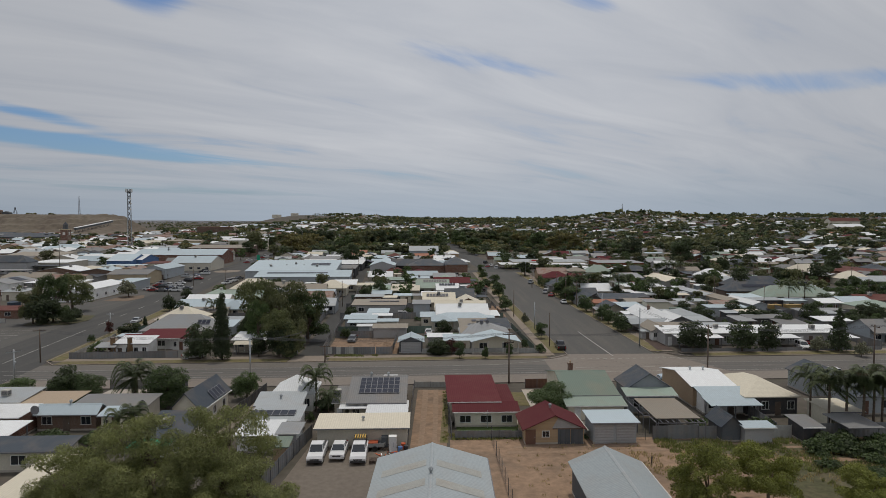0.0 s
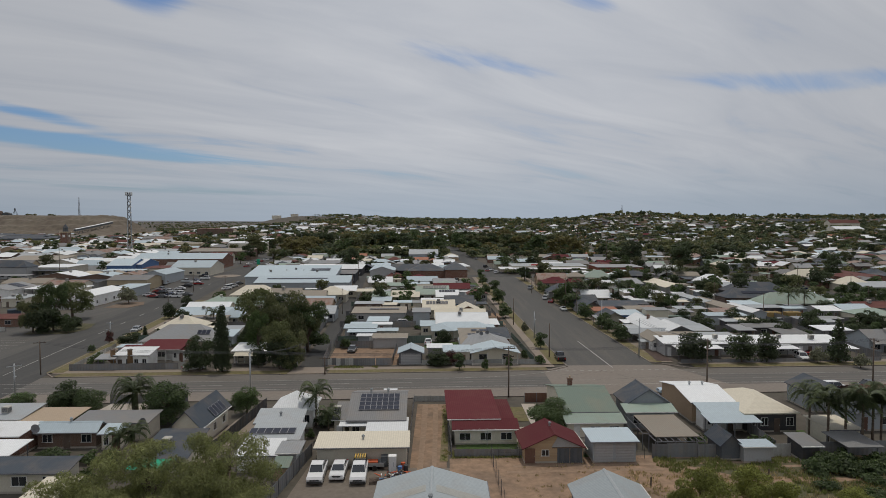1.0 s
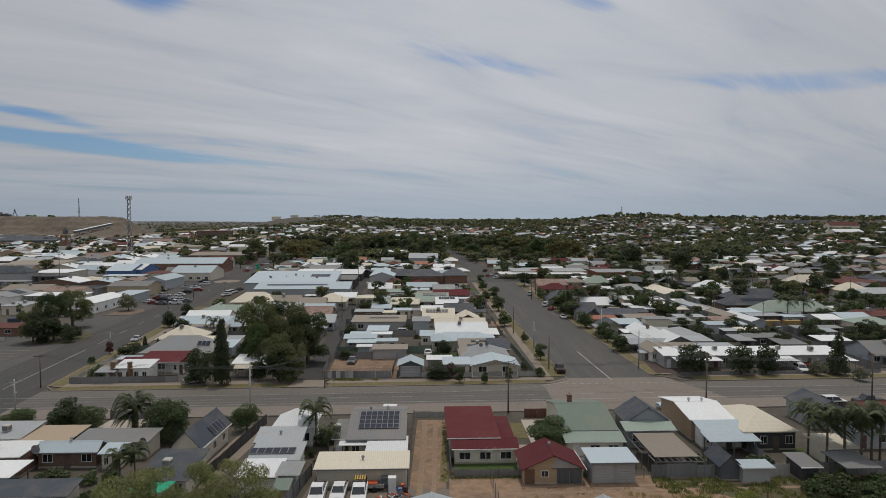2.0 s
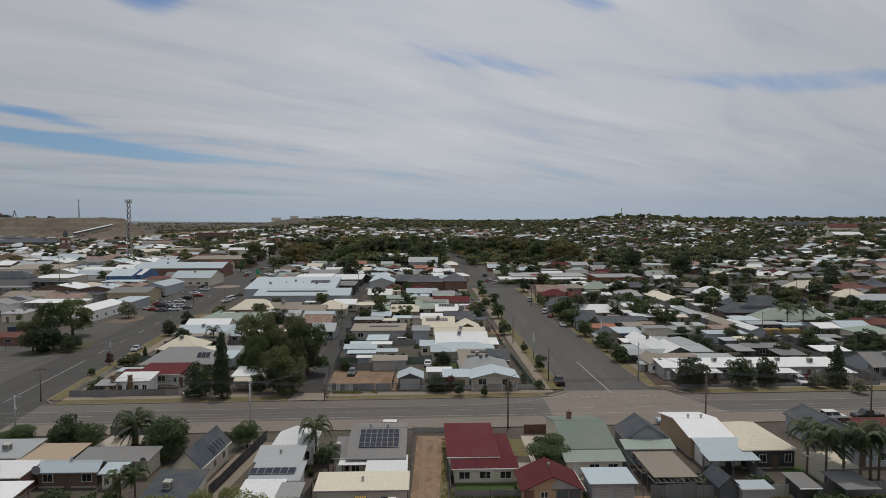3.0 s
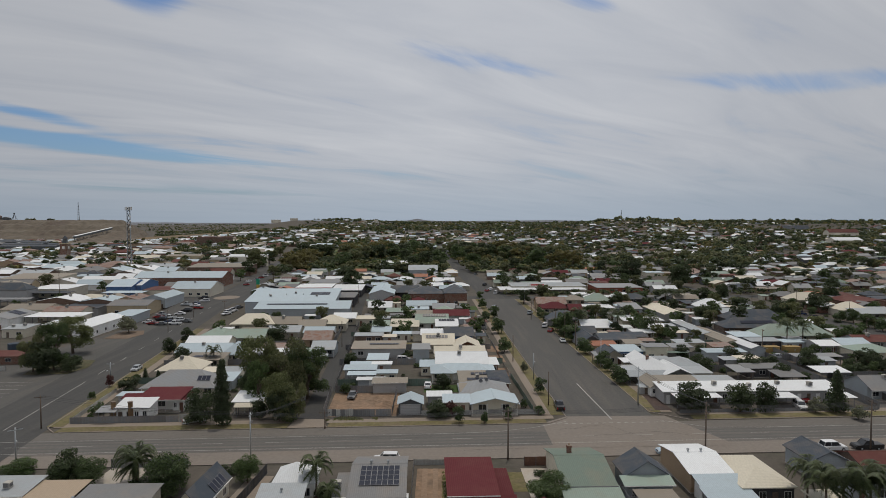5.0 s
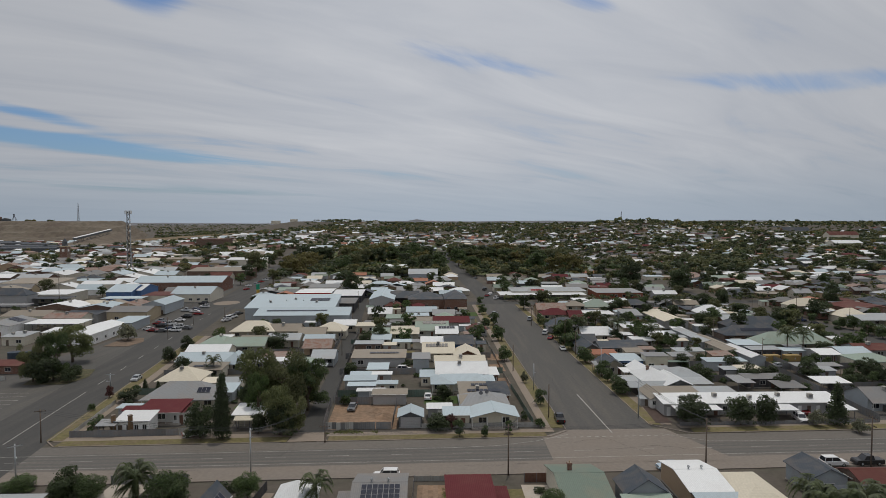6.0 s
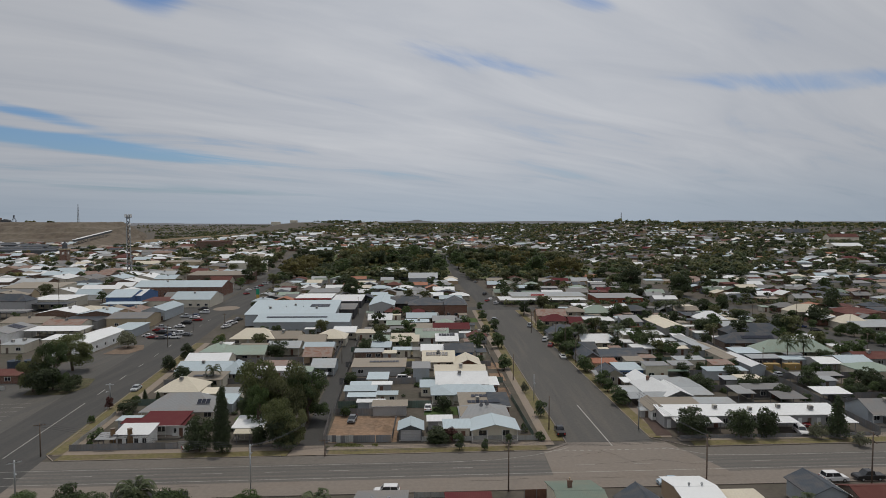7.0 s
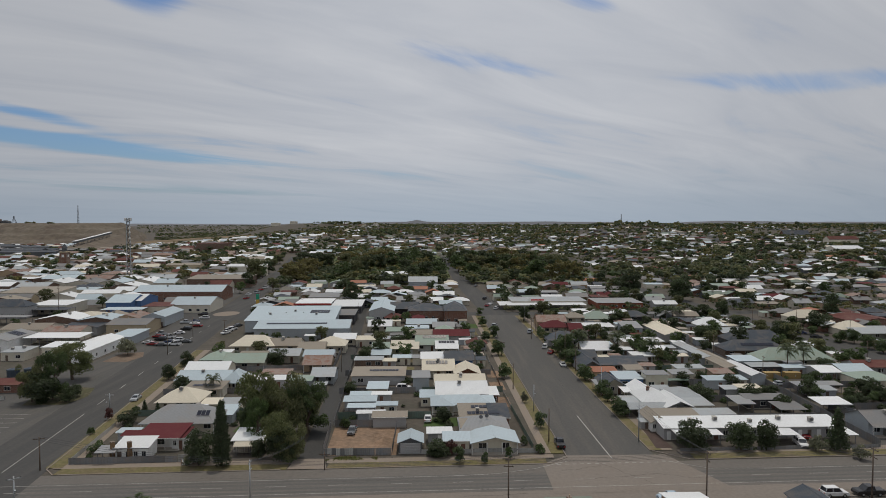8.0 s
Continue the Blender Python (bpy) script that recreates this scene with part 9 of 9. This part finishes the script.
def trailer(x, y, turn):
    ob = thing("box_trailer", x, y, None, turn, "small box trailer with an orange load", "trailer")
    Shape().box(-1.2, -0.75, 0.5, 1.2, 0.75, 0.58).part("floor", "galvanised", ob)
    for a in ((-1.2, -0.75, 1.2, -0.7), (-1.2, 0.7, 1.2, 0.75), (-1.2, -0.7, -1.15, 0.7), (1.15, -0.7, 1.2, 0.7)):
        Shape().box(a[0], a[1], 0.58, a[2], a[3], 0.95).part("side", "galvanised", ob)
    Shape().prism([(1.2, 0.5), (2.4, 0.5), (2.4, 0.58), (1.2, 0.58)], "y", -0.05, 0.05).part("drawbar", "dark_metal", ob)
    for sy in (-0.85, 0.85):
        Shape().tube((0, sy - 0.09, 0.32), (0, sy + 0.09, 0.32), 0.32, 0.32, 12).part("wheel", "tyre", ob)
    Shape().box(-0.9, -0.5, 0.58, 0.4, 0.5, 1.02).part("load", "orange_paint", ob)


def crate(x, y, turn, w, d, h, mat, name, label):
    ob = thing(name, x, y, None, turn, label, name.replace("_", " "))
    s = Shape().box(-w / 2, -d / 2, 0, w / 2, d / 2, h)
    s.part("body", mat, ob)
    Shape().box(-w / 2 - 0.02, -d / 2 - 0.02, h, w / 2 + 0.02, d / 2 + 0.02, h + 0.05).part("lid", mat, ob)
    Shape().box(w * 0.1, -d / 2 - 0.03, h * 0.35, w * 0.16, -d / 2, h * 0.65).part("handle", "galvanised", ob)


def scrap_heap(x, y, r, n, seed):
    ob = thing("scrap_heap", x, y, None, 0, "untidy heap of metal and timber scrap", "scrap")
    rng = random.Random(seed)
    for i in range(n):
        a, k = rng.uniform(0, 6.28), r * math.sqrt(rng.random())
        p = Vector((k * math.cos(a), 0.6 * k * math.sin(a), rng.uniform(0.03, 0.7)))
        q = p + Vector((rng.uniform(-0.9, 0.9), rng.uniform(-0.6, 0.6), rng.uniform(-0.02, 0.25)))
        Shape().tube(p, q, rng.uniform(0.03, 0.12), rng.uniform(0.03, 0.1), 5).part("scrap", rng.choice(("timber", "galvanised", "dark_metal", "wall_white", "wall_blue", "orange_paint", "timber")), ob)


for _i, (_x, _y, _m) in enumerate(((-4.6, 74.8, "dark_metal"), (-5.3, 74.4, "wall_blue"), (-8.4, 76.0, "dark_metal"), (-5.0, 75.6, "orange_paint"))):
    drum(_x, _y, _m)
pallet(-8.2, 71.6, 10, 3)
pallet(-7.2, 75.8, -20, 2)
trailer(-8.6, 75.9, 4)


def stone_chimney(x, y):
    """A free-standing tapered chimney of rough brown stone against the cottage wall."""
    ob = thing("stone_chimney", x, y, None, 2, "tapered brown stone chimney against a white cottage", "chimney", "cottage chimneys")
    Shape().tube((0, 0, -0.1), (0, 0, 1.0), 0.95, 0.62, 4).part("base", "wall_tan", ob)
    Shape().tube((0, 0, 1.0), (0, 0, 4.1), 0.62, 0.5, 4).part("stack", "chimney_stone", ob)
    Shape().tube((0, 0, 4.1), (0, 0, 4.3), 0.6, 0.6, 4).part("cap", "wall_brown", ob)


surface("chimney_stone", (0.20, 0.125, 0.065), rough=0.95, vary=0.3, stain=0.5, grain=3.0, patch=0.8, bump=0.5)
for _x in (-69.8, -66.2):
    stone_chimney(_x, 127.9)


def mound(x, y, r, h, seed):
    s = Shape()
    n = 20
    rings = [[(x + k * r * math.cos(a) * (1 + 0.15 * math.sin(3 * a + seed)), y + 0.8 * k * r * math.sin(a), 0.02 + h * (1 - k ** 1.6) + 0.05 * math.sin(7 * a + 9 * k)) for a in (i * 2 * math.pi / n for i in range(n))] for k in (0.05, 0.3, 0.55, 0.8, 1.0)]
    s.add([p for q in rings for p in q], [(j * n + i, (j + 1) * n + i, (j + 1) * n + (i + 1) % n, j * n + (i + 1) % n) for j in range(4) for i in range(n)] + [tuple(range(n))])
    tagged(s.part("dirt_mound", "red_dirt"), "low heap of reddish dirt on the lot", "dirt heap")


mound(-13.2, 140.0, 3.2, 0.8, 1)
mound(-15.5, 143.5, 2.2, 0.5, 4)
crate(-6.3, 75.2, 3, 0.95, 0.8, 1.9, "wall_white", "old_fridge", "old white refrigerator standing in the yard")
crate(-7.4, 76.2, 3, 0.8, 0.8, 1.5, "wall_charcoal", "tool_cabinet", "dark steel tool cabinet in the yard")
for _x in (107.0, 113.6):
    crate(_x, 197.0, 2, 5.0, 2.2, 1.9, "container_tan", "shipping_container", "dull yellow steel shipping container")
scrap_heap(-6.0, 72.6, 1.6, 34, 2)
scrap_heap(-4.6, 73.2, 1.1, 18, 3)
scrap_heap(-12.0, 79.6, 0.8, 10, 6)


def mesh_fence(x0, y0, x1, y1, h=1.8):
    way = Vector((x1 - x0, y1 - y0, 0))
    ob = thing("wire_fence", x0, y0, None, math.degrees(math.atan2(way.y, way.x)), "rusty wire mesh fence on steel posts", "fence", "yard fences")
    n = max(2, int(way.length / 2.6))
    for i in range(n + 1):
        x = way.length * i / n
        Shape().tube((x, 0, 0), (x, 0, h + 0.1), 0.035, 0.03, 6).part("post", "dark_metal", ob)
    for i in range(7):
        z = 0.1 + (h - 0.15) * i / 6
        Shape().box(0, -0.006, z - 0.006, way.length, 0.006, z + 0.006).part("wire", "dark_metal", ob)


mesh_fence(6.4, 79.0, 7.2, 52.0)
mesh_fence(7.4, 79.2, 26.6, 79.0, 1.5)


def clothes_hoist(x, y):
    ob = thing("clothes_hoist", x, y, None, 25, "grey rotary clothes hoist on the lawn", "clothes hoist")
    Shape().tube((0, 0, 0), (0, 0, 2.5), 0.04, 0.03, 8).part("pole", "galvanised", ob)
    for k in range(4):
        a = k * math.pi / 2
        Shape().tube((0, 0, 2.0), (1.6 * math.cos(a), 1.6 * math.sin(a), 2.4), 0.025, 0.02, 5).part("arm", "galvanised", ob)
    for r in (0.8, 1.5):
        for k in range(4):
            a, b = k * math.pi / 2, (k + 1) * math.pi / 2
            z = 2.0 + 0.4 * r / 1.6
            Shape().tube((r * math.cos(a), r * math.sin(a), z), (r * math.cos(b), r * math.sin(b), z), 0.008, 0.008, 3).part("line", "galvanised", ob)


clothes_hoist(6.2, 83.8)


def dish(x, y, z, r=0.5):
    ob = thing("satellite_dish", x, y, z, 0, "grey satellite dish on a bent arm", "satellite dish", "satellite dishes")
    Shape().tube((0, 0, -0.6), (0, 0, 0.3), 0.03, 0.03, 6).part("mast", "galvanised", ob)
    s = Shape()
    ring = [[(0.0 + k * r * math.cos(a), -0.18 + 0.25 * (k ** 2) * -0.5, 0.45 + k * r * math.sin(a)) for a in (i * math.pi / 8 for i in range(16))] for k in (0.05, 0.55, 1.0)]
    s.add([p for q in ring for p in q], [(j * 16 + i, j * 16 + (i + 1) % 16, (j + 1) * 16 + (i + 1) % 16, (j + 1) * 16 + i) for j in range(2) for i in range(16)] + [tuple(range(16))])
    s.part("bowl", "gutter_dark", ob)
    Shape().tube((0, -0.1, 0.2), (0, -0.6, 0.5), 0.015, 0.015, 4).part("feed_arm", "dark_metal", ob)


dish(-53.5, 79.2, 3.6, 0.6)
dish(-41.5, 83.5, 3.2, 0.45)
dish(9.0, 141.8, 4.7, 0.45)
dish(10.4, 142.4, 4.8, 0.45)


def finish_red_garage():
    """Double dark doors, a red side door and a small window on the gable front."""
    ob = [o for o in scene.objects if o.name.startswith("red_garage")][0]
    roof = [c for c in ob.children if c.name.startswith("wall")][0]
    w = max(v.co.x for v in roof.data.vertices)         # half length along the ridge
    d = max(v.co.y for v in roof.data.vertices)         # half width of the front
    front = lambda u, z: pose(-w, -u, z, 0, 0, -90)
    for u in (d * 0.32, d * 0.76):
        leaf = Shape().box(-d * 0.21, -0.03, 0.05, d * 0.21, 0.0, 1.95).part("garage_door", "wall_charcoal", ob, "dark boarded garage door leaf")
        leaf.matrix_basis = front(u, 0)
        for i in range(7):
            Shape().box(-d * 0.21 + i * d * 0.06, -0.05, 0.05, -d * 0.21 + i * d * 0.06 + d * 0.056, -0.03, 1.95).part("board", "wall_charcoal", leaf)
    door(ob, front(-d * 0.82, 0.02), 1.3, 1.95, "fence_brown")
    window(ob, front(-d * 0.3, 1.0), 1.0, 0.8)
    Shape().box(-d * 0.52, -0.06, 1.98, d * 0.52, 0.0, 2.08).part("lintel", "timber", ob).matrix_basis = front(d * 0.45, 0)
    tri = Shape().prism([(-d * 0.5, 2.12), (d * 0.5, 2.12), (d * 0.5, 2.3), (-d * 0.3, 3.45)], "y", -0.05, 0.0)
    tri.part("gable_board", "wall_grey", ob, "weathered grey gable boarding").matrix_basis = front(d * 0.42, 0)


finish_red_garage()


def pergola_slats(x, y, w, d, z):
    ob = thing("pergola", x, y, None, 1.9, "dark steel pergola frame with open rafters", "pergola")
    n = int(w / 0.8)
    for i in range(n + 1):
        u = -w / 2 + w * i / n
        Shape().box(u - 0.04, -d / 2, z - 0.1, u + 0.04, d / 2, z).part("rafter", "gutter_dark", ob)
    for sy in (-1, 1):
        Shape().box(-w / 2, sy * d / 2 - 0.05, z - 0.2, w / 2, sy * d / 2 + 0.05, z - 0.1).part("beam", "gutter_dark", ob)
        for sx in (-1, 1):
            Shape().box(sx * w / 2 - 0.05, sy * d / 2 - 0.05, 0, sx * w / 2 + 0.05, sy * d / 2 + 0.05, z - 0.2).part("post", "gutter_dark", ob)


pergola_slats(31.4, 80.6, 6.6, 2.4, 2.3)
pergola_slats(28.2, 87.0, 1.8, 9.0, 2.3)


# weeds, dry scrub and stones along the back lane
def tufts(name, area, n, tall, mat, seed, label, z=0.02):
    """Blades in clumps, one mesh."""
    rng = np.random.default_rng(seed)
    x0, x1, y0, y1 = area
    c = np.stack([rng.uniform(x0, x1, n), rng.uniform(y0, y1, n), np.full(n, z)], 1)
    keep = np.array([noise.noise(Vector((p[0] * 0.35, p[1] * 0.35, seed))) > -0.12 for p in c])
    c = np.repeat(c[keep], 9, 0)
    m = len(c)
    a = rng.uniform(0, 6.283, m)
    lean = rng.uniform(0.05, 0.45, m)
    h = tall * rng.uniform(0.4, 1.2, m)
    base = c + np.stack([rng.normal(0, 0.14, m), rng.normal(0, 0.14, m), np.zeros(m)], 1)
    side = np.stack([np.cos(a), np.sin(a), np.zeros(m)], 1) * 0.05
    tip = base + np.stack([-np.sin(a) * lean * h, np.cos(a) * lean * h, h], 1)
    verts = np.stack([base - side, base + side, tip], 1).reshape(-1, 3)
    mesh = bpy.data.meshes.new(name)
    mesh.from_pydata(verts.tolist(), [], np.arange(m * 3).reshape(-1, 3).tolist())
    mesh.materials.append(MATS[mat])
    tagged(new(name, mesh), label, "weeds", kind="stuff")


surface("leaf_weed", (0.10, 0.115, 0.035), rough=0.85, vary=0.3, stain=0.7, grain=0.6, patch=0.3, tint=(0.20, 0.16, 0.075), bump=0.0, spread=0.4)
surface("leaf_dry", (0.24, 0.19, 0.10), rough=0.9, vary=0.3, stain=0.5, grain=0.6, patch=0.3, tint=(0.14, 0.13, 0.05), bump=0.0, spread=0.4)
patch("scrub_ground", "scrub", [(36, 73.5), (64, 72.5), (66, 79.6), (28, 79.0)], 0.04, "weedy dry ground behind the fences", "ground")
patch("scrub_corner", "scrub", [(34, 50), (70, 50), (66, 73.5), (38, 71)], 0.045, "weedy dry ground", "ground")
tufts("lane_weeds", (27.5, 62, 74.5, 79.2), 1500, 0.45, "leaf_weed", 3, "straggling weeds along the back fences")
tufts("scrub_weeds", (42, 66, 55, 75), 2200, 0.5, "leaf_weed", 5, "straggling green and dry weeds")
tufts("dry_weeds", (22, 62, 66, 76), 900, 0.35, "leaf_dry", 7, "dry grass tufts in the lane")
tufts("yard_weeds", (1.2, 22, 79.0, 81.2), 900, 0.3, "leaf_weed", 9, "green weeds along the fence")
tufts("drive_weeds", (0.0, 0.7, 78, 102), 130, 0.2, "leaf_weed", 11, "green grass beside the driveway")
tufts("verge_weeds", (-25, -14, 128.2, 130.2), 300, 0.4, "leaf_weed", 13, "green weeds on the verge")
tufts("lot_weeds", (8, 26, 58, 78), 260, 0.25, "leaf_dry", 15, "dry tufts on bare dirt")
for _i in range(22):
    tree("bush%d" % rng_ivy.randrange(3), rng_ivy.uniform(44, 64), rng_ivy.uniform(60, 74), rng_ivy.uniform(0.5, 1.1), label="scrubby green bush on waste ground", squash=0.7)
for _x, _y in ((35.8, 72.0), (39.6, 72.8), (24.5, 70.5)):
    _p = thing("timber_post", _x, _y, None, 0, "short weathered timber post", "post", "lane posts")
    Shape().tube((0, 0, -0.1), (0.06, 0, 1.2), 0.11, 0.09, 7).part("post", "timber", _p)
